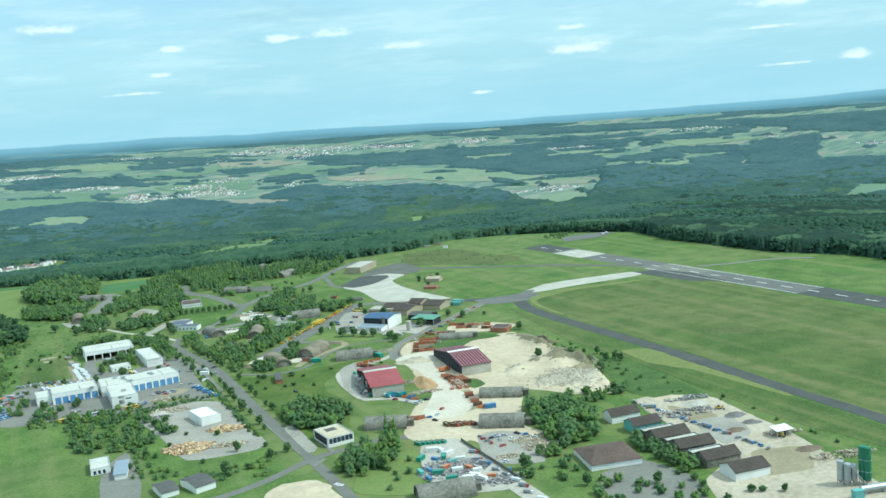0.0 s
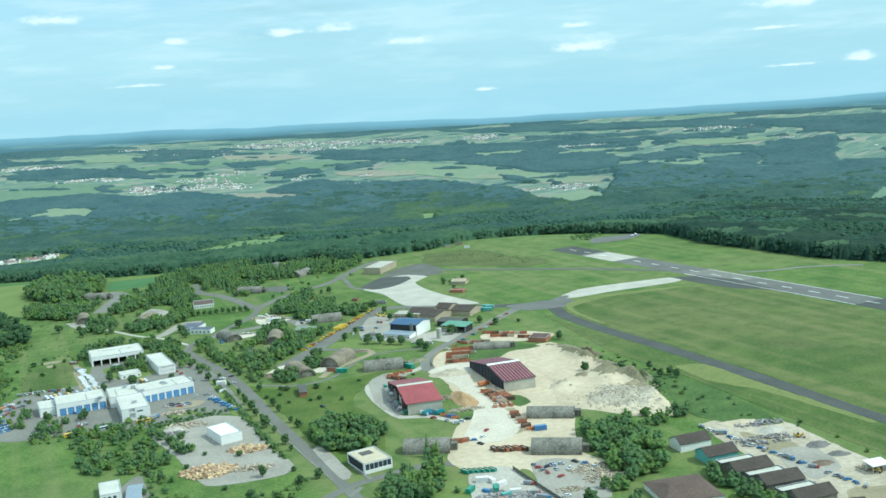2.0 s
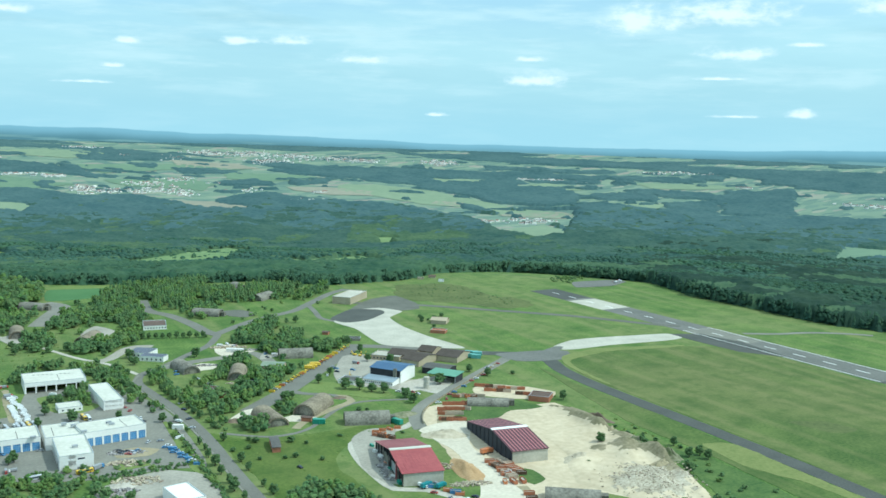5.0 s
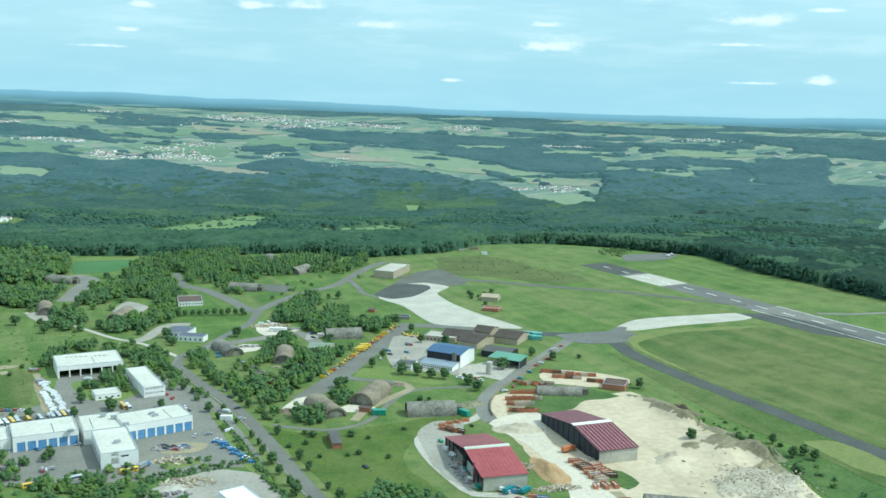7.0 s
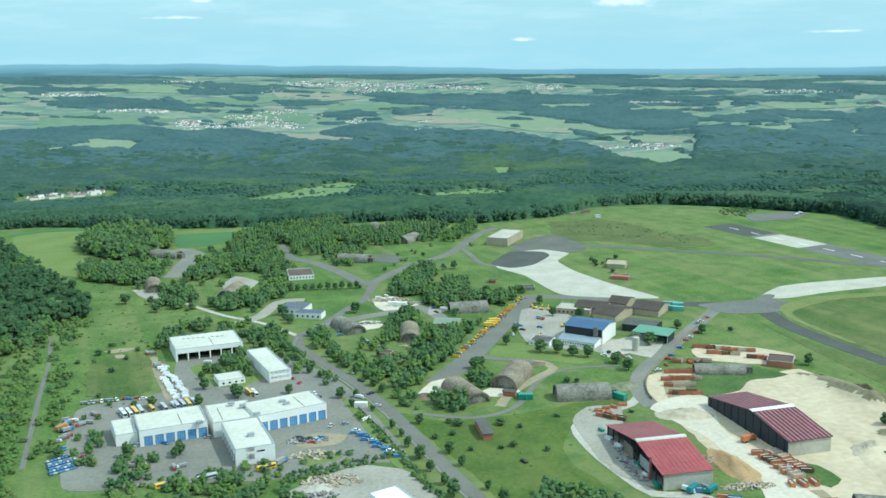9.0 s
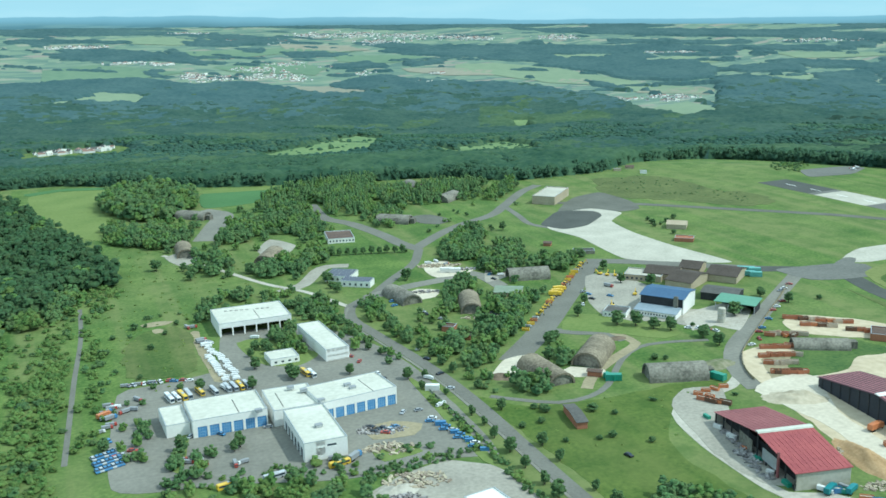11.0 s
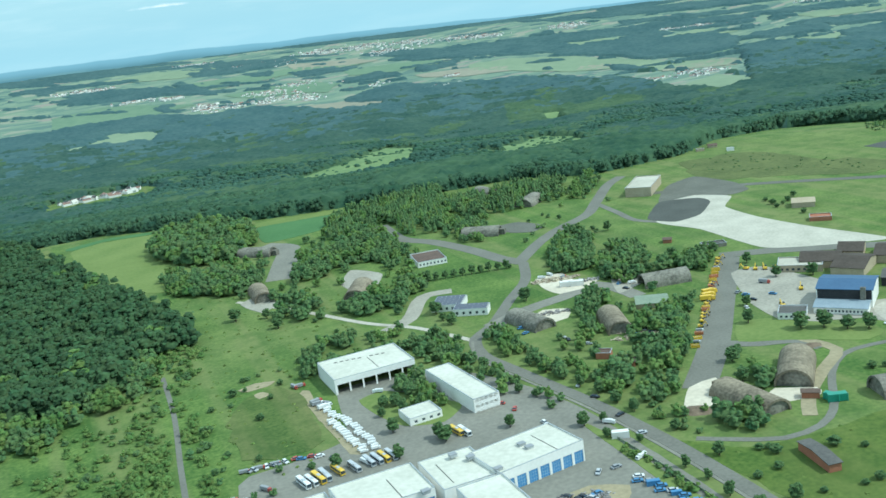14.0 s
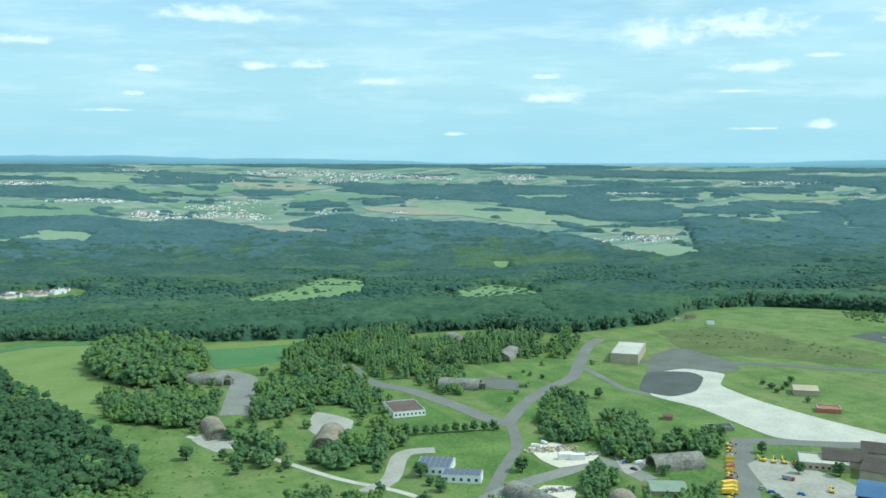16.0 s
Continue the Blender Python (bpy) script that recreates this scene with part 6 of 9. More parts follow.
part("drum", prism(bmesh.new(), [(math.cos(i * .524) * 1.6, 3 + math.sin(i * .524) * 1.6) for i in range(12)], -8, 6, along="x"), M_STEEL, e)
part("hopper", boxes((7, -2.5, 0, 12, 2.5, 5)), M_SILOGREEN, e)
part("control_cabin", boxes((-14, -5, 0, -9, -1.5, 4.5)), M_TEAL, e)
for i in (-6, 4):
    part("support", boxes((i - .3, -1.5, 0, i + .3, 1.5, 1.8)), M_STEEL, e)
part("conveyor", prism(bmesh.new(), [(-7, 11), (-6.4, 11), (1.2, .4), (.4, .4)], 9, 10.2), M_STEEL, e)

# halls of the timber yard, offices, houses
block("timber_hall", 112.9, 683.3, 9.7, 14.0, 24.5, 6.0, "bright white flat-roofed timber hall", M_WHITE, M_WHITE)
site_office = block("site_office", 174.6, 583.6, 5.0, 17.2, 23.5, 6.2, "two-storey white office with cream roof and dark glazed front", M_WHITE, M_CREAM, "", evenly(6, .5, 18, 2.7, 2.2, 5.6), M_GLASS, left=evenly(5, .6, 16, 2.9, 1.6, 5.6))
part("glazed_front", boxes((-8.72, -9.5, 1.0, -8.64, 9.5, 5.6)), M_DARK, site_office, "dark glazed facade")
# flat dark sheet on the roof stands in for a shaded court
part("roof_well", boxes((-3.5, 2.0, 5.76, 4.0, 8.5, 5.78)), M_GREYROOF, site_office, "flat dark sheet for the shade of a roof court")
HOUSES = "grey-roofed workshops at the side road"
gable("small_workshop", 65.9, 559.5, 8.2, 10.0, 17.7, 3.5, 5.0, "small grey workshop with white doors", M_WHITE, M_GREYROOF, HOUSES)
gable("small_workshop", 83.6, 556.6, 16.5, 12.1, 19.7, 4.0, 5.6, "small grey workshop with white doors", M_WHITE, M_GREYROOF, HOUSES)
gable("brick_shed", 184.1, 749.7, -12.0, 4.9, 20.6, 3.6, 4.6, "long dark shed with an orange brick end", M_BRICK, M_GREYROOF)
gable("brick_shed", 220.9, 793.8, -40.5, 7.1, 3.7, 3.0, 3.4, "small orange brick hut", M_BRICK, M_BROWNROOF)
block("brick_shed", 435.5, 1014.9, -41.7, 14.5, 10.3, 3.0, "small orange brick hut in the grass", M_BRICK, M_BRICK)
gable("bunker_hut", 458.1, 1056.3, -40.9, 16.0, 14.8, 4.0, 6.0, "low hut with a pale roof in the grass", M_TAN, M_TAN)
def solar_house(x, y, length, width, rows):
    """A low white house, its flat roof covered by rows of tilted solar panels."""
    e = block("solar_house", x, y, -35, length, width, 4.2, "low white house with rows of solar panels on its roof", M_WHITE, M_ROOFLIGHT, "houses with solar roofs", evenly(5, .5, length - .5, 1.5, 1.0, 2.7), M_GLASS, parapet=0.15)
    deep = (width - 1.5) / rows
    for i in range(rows):
        y0 = -width / 2 + .75 + i * deep
        for k in range(int(length / 3)):
            x0 = -length / 2 + .6 + k * (length - 1.2) / int(length / 3)
            part("solar_panel", prism(bmesh.new(), [(y0, 4.15), (y0 + deep * .8, 4.9), (y0 + deep * .8, 5.0), (y0, 4.25)], x0, x0 + 2.7, along="x"), M_SOLAR, e)


solar_house(157.0, 1030.0, 19.0, 18.0, 5)
solar_house(162.0, 1008.5, 21.0, 10.0, 3)
block("long_house", 190.0, 1145.8, -9.6, 21.6, 28.5, 4.0, "long white building with a brown stained roof", M_WHITE, M_BROWNROOF, "", evenly(8, .5, 22, 1.3, 1.2, 2.6), M_GLASS)
block("low_building", 285.7, 876.1, -44.9, 14.1, 13.7, 3.4, "small white flat-roofed building by the lawn", M_WHITE, M_GREYROOF, "", evenly(5, .5, 13, 1.2, 1.0, 2.2), M_GLASS)
gable("lean_to", 309.8, 866.1, -52.8, 25.9, 17.4, 3.6, 5.0, "low white annex with a row of windows", M_WHITE, M_GREYBLUE, "", evenly(14, 1, 26, 1.0, 1.0, 2.2), M_GLASS)
gable("green_tent", 246.0, 945.0, -30.6, 17.8, 15.6, 3.0, 4.2, "low pale green sheet roofed store", M_TAN, M_PALEGREEN)


# ---- groves, hedges, scrub ----
def inside(x, y, poly):
    hit = False
    for (x0, y0), (x1, y1) in zip(poly, poly[1:] + poly[:1]):
        if (y0 > y) != (y1 > y) and x < (x1 - x0) * (y - y0) / (y1 - y0) + x0:
            hit = not hit
    return hit


def grove(name, poly, step, width, tall, kinds, label, chance=1.0, category="trees", light=0.5, anywhere=False, leaf=None):
    xs, ys = zip(*poly)
    out, x = [], min(xs)
    while x < max(xs):
        y = min(ys)
        while y < max(ys):
            px, py = x + RNG.uniform(-0.45, 0.45) * step, y + RNG.uniform(-0.45, 0.45) * step
            if inside(px, py, poly) and RNG.random() < chance and (anywhere or clear(px, py)):
                s = RNG.uniform(0.75, 1.2)
                out.append((px, py, float(height(px, py)) - 0.2, width * s, tall * s * RNG.uniform(0.85, 1.1)))
            y += step
        x += step
    if kinds is TUFTS:
        return mass(name, kinds, out, M_TUFT, label, category)
    pale = [q for q in out if noise.noise((q[0] / 14, q[1] / 14, 3)) > 0.62 - light]
    mass(name, kinds, [q for q in out if q not in pale], leaf or M_LEAF, label, category)
    return mass(name, kinds, pale, M_LEAFLIGHT, label.replace("dark ", "light "), category)


BROAD = "broad-leaved trees with dense green crowns"
M_LEAFWOOD = material("old broad-leaved foliage", (0.044, 0.092, 0.042), (0.098, 0.168, 0.070), 0.78, 0.05, fine=9, random_by="island", spread=0.13, vary=0.14)
leafy(M_LEAFWOOD, 1.4)
grove("wood", [(-156.5, 1690.3), (-88.9, 1520.4), (-55.2, 1375.0), (-30.3, 1277.0), (-1.6, 1176.8), (12.6, 1108.0), (10.6, 1075.7), (-8.1, 1077.2), (-29.6, 1083.8), (-37.5, 1036.2), (-75.0, 1011.5), (-121.8, 1031.3)], 8.5, 17, 15, CROWNS, "tall dense broad-leaved wood beside the meadow", light=0.1, leaf=M_LEAFWOOD)
grove("wood", [(-156.1, 1196.4), (-54.7, 1102.7), (-20.4, 1109.8), (-14.7, 1042.4), (-19.8, 1012.9), (-43.8, 1001.7), (-69.6, 988.3), (-85.7, 966.2), (-137.4, 978.3)], 7, 10, 9, CROWNS, "lush green thicket below the wood", 0.9, "trees", 0.55)
grove("scrub", [(-85.8, 962.6), (-67.2, 982.2), (-41.6, 995.3), (-20.2, 1005.2), (-27.1, 934.1), (-30.8, 889.8), (-55.6, 895.5), (-86.4, 918.8)], 5.5, 4.5, 3, BUSHES, "rows of light green bushes in a meadow", 0.45, "shrubs", 0.9)
grove("scrub", [(-20.5, 1092.2), (4.0, 1096.2), (15.0, 1075.4), (6.6, 1038.2), (-7.7, 1006.2), (-19.9, 994.0), (-21.4, 1016.6), (-18.7, 1057.9)], 5, 5, 3.5, BUSHES, "light green shrubs along the edge of the wood", 0.8, "shrubs", 0.9)
grove("scrub", [(-18.5, 992.9), (-9.0, 998.5), (-8.7, 954.7), (-16.0, 896.3), (-27.0, 903.8)], 5.5, 4.5, 3.2, BUSHES, "light green shrubs beside the track", 0.5, "shrubs", 0.8)
grove("scrub", [(-69.3, 932.9), (-37.4, 951.2), (-20.6, 934.5), (-30.1, 891.8), (-27.5, 844.6), (-34.7, 790.3), (-97.0, 818.9), (-107.6, 951.0)], 5.5, 5.5, 4, BUSHES, "light green scrub beside the track", 0.42, "shrubs", 1.0)
grove("scrub", [(-12.5, 948.3), (31.8, 1010.4), (59.5, 997.0), (56.2, 964.8), (25.5, 969.0), (1.8, 923.9), (-12.8, 831.9), (-21.4, 835.9)], 9, 3.5, 3.2, BUSHES, "scattered low bushes in the meadow", 0.3)
grove("wood", [(16.1, 1376.3), (33.6, 1447.4), (78.0, 1456.3), (110.1, 1397.9), (100.4, 1313.4), (76.4, 1283.7), (38.2, 1296.5), (23.4, 1334.0)], 8.0, 16, 15, CROWNS, "rounded broad-leaved grove between fields")
for pts in ([(8.2, 1212.4), (20.1, 1252.8), (57.5, 1249.8), (77.2, 1222.4), (69.7, 1182.7), (49.0, 1170.8), (28.8, 1192.8)],
            [(60.3, 1095.4), (73.6, 1128.8), (90.5, 1127.5), (99.6, 1105.1), (88.2, 1069.8), (71.7, 1074.2)],
            [(94.9, 1066.3), (108.3, 1086.2), (129.3, 1087.0), (157.4, 1097.4), (145.5, 1066.5), (121.0, 1048.3), (103.9, 1055.1)],
            [(92.0, 1170.8), (111.7, 1227.9), (139.1, 1250.0), (180.7, 1268.1), (202.0, 1240.0), (173.8, 1164.4), (158.0, 1182.6), (134.7, 1185.2), (112.1, 1163.1)],
            [(251.5, 1074.7), (280.9, 1107.4), (298.7, 1101.6), (283.0, 1065.6), (260.9, 1034.1), (243.1, 1043.3)],
            [(253.4, 1017.0), (277.7, 1046.9), (294.3, 1045.1), (291.1, 1021.2), (271.6, 993.5), (254.7, 998.8)]):
    grove("grove", pts, 6.5, 10, 9.5, CROWNS, BROAD, 0.9)
for pts in ([(279.3, 1004.4), (299.5, 1008.7), (323.6, 994.4), (308.8, 975.9), (291.0, 985.6)],
            [(193.6, 877.5), (205.1, 882.2), (215.2, 873.5), (201.8, 853.3), (189.3, 854.2), (184.4, 862.5)],
            [(218.3, 920.0), (235.9, 927.0), (240.8, 913.9), (229.4, 899.8), (216.8, 905.5)],
            [(217.0, 977.8), (229.6, 987.6), (225.3, 969.9), (213.7, 956.4), (208.3, 961.4)],
            [(171.2, 873.5), (185.4, 879.7), (183.1, 863.6), (171.8, 851.1), (163.4, 856.3)],
            [(172.9, 797.8), (191.3, 805.9), (198.9, 792.7), (189.0, 778.4), (171.1, 784.8)],
            [(161.6, 658.1), (182.8, 673.6), (207.2, 645.1), (196.1, 604.5), (170.1, 606.6), (155.6, 629.5)],
            [(305.2, 564.3), (327.5, 553.8), (332.5, 519.3), (303.0, 482.4), (281.2, 478.9), (282.8, 511.0)]):
    grove("grove", pts, 6.5, 10, 9.5, CROWNS, BROAD, 0.9)
for pts in ([(165.9, 538.1), (184.5, 549.8), (199.6, 550.5), (195.4, 520.3), (169.2, 518.0)],):
    grove("grove", pts, 6.5, 10, 9.5, CROWNS, BROAD, 0.9)
grove("plantation", [(164, 1337), (188, 1364), (260, 1404), (324, 1433), (300, 1380), (277, 1323), (240, 1291), (217, 1289), (202, 1320), (172, 1310)], 5.5, 8, 12, CROWNS + FIRS, "dense mixed plantation of conifers and broad-leaved trees", 0.95, light=0.35)
for pts in ([(156.8, 1307.2), (226.2, 1312.2), (306.0, 1321.0), (292.5, 1293.9), (212.6, 1266.1), (154.1, 1269.9)],
            [(188.0, 1255.8), (217.6, 1290.5), (269.3, 1293.8), (241.1, 1227.2), (220.8, 1230.0), (193.0, 1228.9)],
            [(259.1, 1317.1), (323.0, 1337.1), (376.4, 1328.5), (400.6, 1309.3), (326.7, 1243.2), (285.0, 1242.6), (270.2, 1273.8)]):
    grove("plantation", pts, 6.0, 8, 12, CROWNS + FIRS, "dense mixed plantation of conifers and broad-leaved trees", 0.85)
grove("hedge", [(154.5, 980.0), (160.8, 979.3), (159.2, 932.1), (158.8, 900.3), (153.0, 886.8), (150.4, 922.0), (150.0, 965.9)], 5, 6, 6.5, CROWNS, "thick green hedge of trees along the road")
for pts in ([(51.9, 972.3), (59.9, 990.9), (105.7, 989.0), (118.3, 978.0), (112.6, 961.9), (107.6, 971.3), (59.5, 965.4)],
            [(125.8, 947.5), (141.4, 957.2), (144.9, 938.3), (130.7, 918.4), (125.4, 931.4)],
            [(103.9, 926.2), (116.6, 925.2), (100.3, 885.6), (96.2, 896.5)],
            [(212.4, 824.7), (223.2, 832.3), (215.6, 804.7), (205.8, 803.5)],
            [(324.4, 478.2), (330.9, 448.7), (329.2, 416.7), (311.6, 399.7), (314.8, 427.6), (313.2, 462.4)],
            [(159.4, 539.6), (181.6, 552.0), (173.9, 512.3), (157.5, 514.0)]):
    grove("grove", pts, 6.5, 8, 8, CROWNS, BROAD, 0.75)
grove("hedge", [(131.7, 800.2), (136.2, 804.7), (137.7, 624.4), (133.0, 618.9)], 3.2, 4.2, 3.2, BUSHES, "clipped green hedge along the road", 0.9, "shrubs", 0.5, True)
grove("scrub", [(398.8, 631.8), (416.4, 615.9), (416.0, 559.9), (406.7, 508.7), (385.5, 520.0), (375.9, 551.2), (373.2, 574.7)], 6, 4, 3, BUSHES, "green bushes on a rough bank", 0.16)
grove("scrub", [(405.8, 493.6), (403.0, 426.2), (406.1, 379.4), (398.1, 354.5), (407.3, 362.6), (415.0, 438.7), (417.9, 502.5)], 6, 3.5, 2.8, BUSHES, "green bushes along the yard edge", 0.2)
grove("scrub", [(60.3, 686.1), (68.6, 651.9), (72.9, 610.8), (78.4, 583.6), (103.8, 575.8), (140.8, 583.3), (124.5, 549.2), (97.7, 547.9), (70.9, 578.2), (51.9, 592.4)], 6.5, 4.5, 4, BUSHES, "green bushes on rough ground", 0.75)
grove("scrub", [(27.2, 758.8), (68.3, 733.9), (90.9, 699.4), (92.1, 661.1), (63.7, 642.6), (24.2, 666.5)], 6, 7, 6.5, CROWNS, "young green trees beside the yard", 0.5)
grove("scrub", [(0.4, 763.5), (41.9, 762.4), (87.1, 750.9), (122.4, 761.4), (121.8, 748.3), (86.9, 736.5), (42.1, 743.1), (-0.5, 742.5)], 5, 4, 3, BUSHES, "green bushes along the yard edge", 0.5)
grove("scrub", [(-39.5, 1045.1), (-17.7, 1034.5), (-15.2, 949.6), (-22.9, 888.4), (-44.7, 898.6)], 6.5, 5, 3.5, BUSHES, "thick low bushes in the meadow", 0.35, light=0.9)
grove("scrub", [(-15.5, 988.8), (-6.7, 995.1), (-10.6, 905.1), (-13.5, 856.7), (-23.3, 793.5), (-32.2, 797.6)], 5.5, 5, 4, BUSHES + CROWNS, "green bushes beside the track", 0.45, light=0.8)
for pts in ([(46.9, 974.7), (60.6, 1011.1), (71.3, 1021.0), (100.1, 1021.5), (121.2, 1017.9), (118.2, 993.0), (101.0, 997.6), (64.1, 1003.2), (53.3, 966.2)],
            [(79.8, 930.8), (90.4, 946.2), (97.4, 936.5), (102.0, 928.2), (93.6, 897.8), (79.0, 894.1), (74.9, 906.6)],
            [(114.4, 988.5), (133.2, 985.6), (133.8, 960.9), (122.5, 932.8), (119.2, 943.0), (109.6, 949.8)],
            [(226.4, 1207.2), (256.0, 1260.3), (283.7, 1274.7), (285.6, 1244.7), (243.3, 1165.3), (220.6, 1177.0)],
            [(332.4, 1254.9), (363.2, 1308.9), (384.4, 1307.8), (372.2, 1258.3), (341.8, 1238.1)],
            [(362.5, 1239.0), (384.4, 1274.1), (435.9, 1326.8), (419.6, 1278.6), (371.6, 1228.2)],
            [(12.6, 1277.1), (32.1, 1290.7), (30.5, 1234.6), (14.2, 1222.0)]):
    grove("grove", pts, 6.0, 7.5, 8, CROWNS, BROAD, 0.62)
for pts in ([(112.5, 943.0), (132.3, 961.6), (125.4, 931.4), (108.1, 890.8), (113.8, 926.6)],
            [(121.8, 1046.2), (158.4, 1101.3), (172.1, 1103.4), (146.2, 1049.2), (126.7, 1036.4)],
            [(130.7, 918.4), (143.1, 933.7), (137.2, 905.2), (121.1, 875.7), (120.0, 885.1)]):
    grove("grove", pts, 6.0, 7.5, 8, CROWNS, BROAD, 0.62)
for pts in ([(157.8, 982.6), (158.4, 970.7), (147.5, 937.8), (146.3, 902.4), (158.5, 897.3), (155.8, 878.7), (145.1, 880.5), (138.6, 904.8), (138.7, 933.2), (147.3, 968.7)],
            [(294.1, 1134.9), (312.0, 1128.5), (297.6, 1091.5), (259.8, 1033.5), (238.8, 1033.0), (237.1, 1054.3), (259.2, 1088.1)],
            [(261.1, 1029.1), (296.1, 1068.5), (318.2, 1067.2), (303.2, 1027.9), (278.6, 1000.3), (259.0, 984.6), (250.5, 1006.9)],
            [(311.9, 1016.2), (339.6, 1017.2), (338.7, 999.9), (305.3, 965.6), (299.2, 994.3)],
            [(223.8, 990.0), (243.0, 1001.6), (232.7, 969.1), (214.4, 947.6), (182.1, 908.6), (173.4, 906.1), (193.3, 942.3)],
            [(236.8, 938.3), (264.6, 935.5), (242.2, 902.5), (228.6, 891.0), (222.9, 905.6), (229.2, 932.9)]):
    grove("grove", pts, 5.5, 7, 7.5, CROWNS, BROAD, 0.66)
for pts in ([(207.2, 898.3), (229.6, 892.2), (219.1, 872.3), (200.1, 859.6), (182.6, 860.9), (193.1, 883.6)],
            [(157.1, 876.2), (169.0, 885.0), (177.3, 870.4), (162.1, 844.4), (153.3, 853.0), (152.4, 864.5)],
            [(151.9, 843.6), (161.7, 844.7), (152.3, 827.1), (145.0, 829.2)],
            [(163.9, 841.7), (178.0, 846.9), (187.4, 840.0), (182.4, 829.5), (172.5, 828.6), (165.6, 827.1), (160.2, 831.0)]):
    grove("grove", pts, 5.5, 7, 7.5, CROWNS, BROAD, 0.66)
grove("grove", [(333.7, 570.7), (348.0, 566.9), (365.3, 561.1), (384.1, 554.2), (375.7, 546.5), (355.4, 548.1), (335.0, 537.4), (327.2, 549.3)], 6, 7, 6.5, CROWNS, BROAD, 0.7)
grove("grove", [(269.3, 492.3), (276.6, 487.3), (288.3, 488.8), (272.8, 471.8), (263.4, 478.1)], 5.5, 7, 7, CROWNS, BROAD, 0.8)
SMALL = "scattered young broad-leaved trees and bushes"
grove("young_trees", [(148.5, 947.9), (174.3, 941.2), (186.5, 891.6), (214.2, 878.2), (210.1, 842.1), (159.5, 802.7), (149.6, 829.4), (148.3, 880.8)], 7.0, 6.5, 6.5, CROWNS, SMALL, 0.36)
grove("young_trees", [(211.5, 973.5), (252.0, 981.7), (281.3, 952.9), (219.7, 875.6), (194.9, 887.6), (190.7, 921.7)], 7.5, 7, 7.5, CROWNS, SMALL, 0.33)
grove("young_trees", [(245.9, 895.0), (263.0, 898.1), (306.8, 828.7), (316.4, 809.7), (294.4, 793.3), (256.7, 811.2), (214.6, 822.8), (212.7, 840.9)], 9, 5, 5, CROWNS, SMALL, 0.10)
grove("young_trees", [(273.7, 1260.2), (445.3, 1285.0), (327.8, 1119.4), (248.8, 1067.7), (236.6, 1102.9)], 9, 5, 4.5, BUSHES, SMALL, 0.12)
grove("young_trees", [(6.3, 1291.3), (104.0, 1276.7), (188.8, 1317.8), (201.9, 1186.8), (155.9, 1090.4), (101.4, 1106.6), (62.7, 1139.6)], 8, 8, 8, CROWNS, SMALL, 0.3)
grove("young_trees", [(77.6, 916.4), (90.2, 933.8), (101.1, 932.7), (96.2, 896.5), (88.9, 882.5), (78.3, 891.8)], 6, 7, 7.5, CROWNS, BROAD, 0.7)
grove("young_trees", [(54.2, 955.3), (58.8, 985.7), (119.1, 986.2), (126.3, 964.5), (130.7, 918.4), (116.1, 887.0), (111.0, 938.3), (102.1, 976.3)], 6.5, 6, 6, CROWNS, SMALL, 0.55)
grove("young_trees", [(133.9, 927.3), (135.8, 905.9), (142.3, 832.9), (134.6, 828.9), (126.3, 873.3), (124.5, 901.6)], 6.5, 5, 5, CROWNS, SMALL, 0.35)
grove("young_trees", [(246.3, 490.6), (279.7, 476.5), (276.1, 436.0), (247.5, 419.0), (236.1, 446.0)], 7, 6, 5.5, CROWNS, SMALL, 0.35)
grove("young_trees", [(269.3, 431.1), (316.2, 396.3), (308.5, 366.0), (253.2, 401.7)], 7, 6, 5, CROWNS, SMALL, 0.4)
grove("young_trees", [(170.1, 520.5), (209.8, 530.3), (182.3, 466.4), (156.9, 475.7)], 8, 5, 4, BUSHES, SMALL, 0.2)
grove("young_trees", [(399.1, 773.9), (416.6, 738.2), (399.9, 675.3), (411.6, 620.3), (398.3, 584.5), (380.1, 569.3), (406.1, 623.0), (417.3, 688.9)], 7, 4, 2.4, BUSHES, SMALL, 0.2)
grove("young_trees", [(-2.8, 875.4), (11.3, 875.9), (8.5, 833.9), (-8.6, 786.7), (-15.4, 789.9)], 6, 5, 4.5, CROWNS, SMALL, 0.3)
grove("young_trees", [(-0.8, 826.3), (4.3, 829.8), (-3.6, 784.5), (-8.6, 786.7)], 5, 6, 6, CROWNS, SMALL, 0.6)
grove("grass_tufts", [(-8.4, 1030.0), (46.3, 1131.3), (69.9, 1087.0), (124.2, 1003.0), (138.3, 958.7), (119.1, 986.2), (83.9, 985.1), (57.3, 986.4), (41.5, 880.5), (3.6, 875.9), (-13.2, 883.8)], 5.5, 1.6, .9, TUFTS, "tall tufts of meadow grass and herbs", 0.14, "grass")
grove("grass_tufts", [(155.0, 794.4), (187.8, 767.8), (217.2, 775.5), (269.5, 765.3), (248.2, 734.5), (183.6, 698.4), (145.8, 715.7)], 5.5, 1.6, .9, TUFTS, "tall tufts of meadow grass and herbs", 0.14, "grass")
grove("grass_tufts", [(403.2, 779.1), (404.0, 684.2), (398.3, 584.5), (430.2, 611.2), (421.3, 670.2), (424.6, 775.9)], 5.5, 2.4, 1.4, TUFTS, "tall tufts of meadow grass and herbs", 0.14, "grass")
grove("grass_tufts", [(23.4, 1234.9), (130.9, 1086.8), (41.0, 954.4), (19.9, 837.0), (-16.9, 909.8), (-14.4, 1123.4)], 6, 2, 1.2, TUFTS, "tall tufts of meadow grass and herbs", 0.14, "grass")


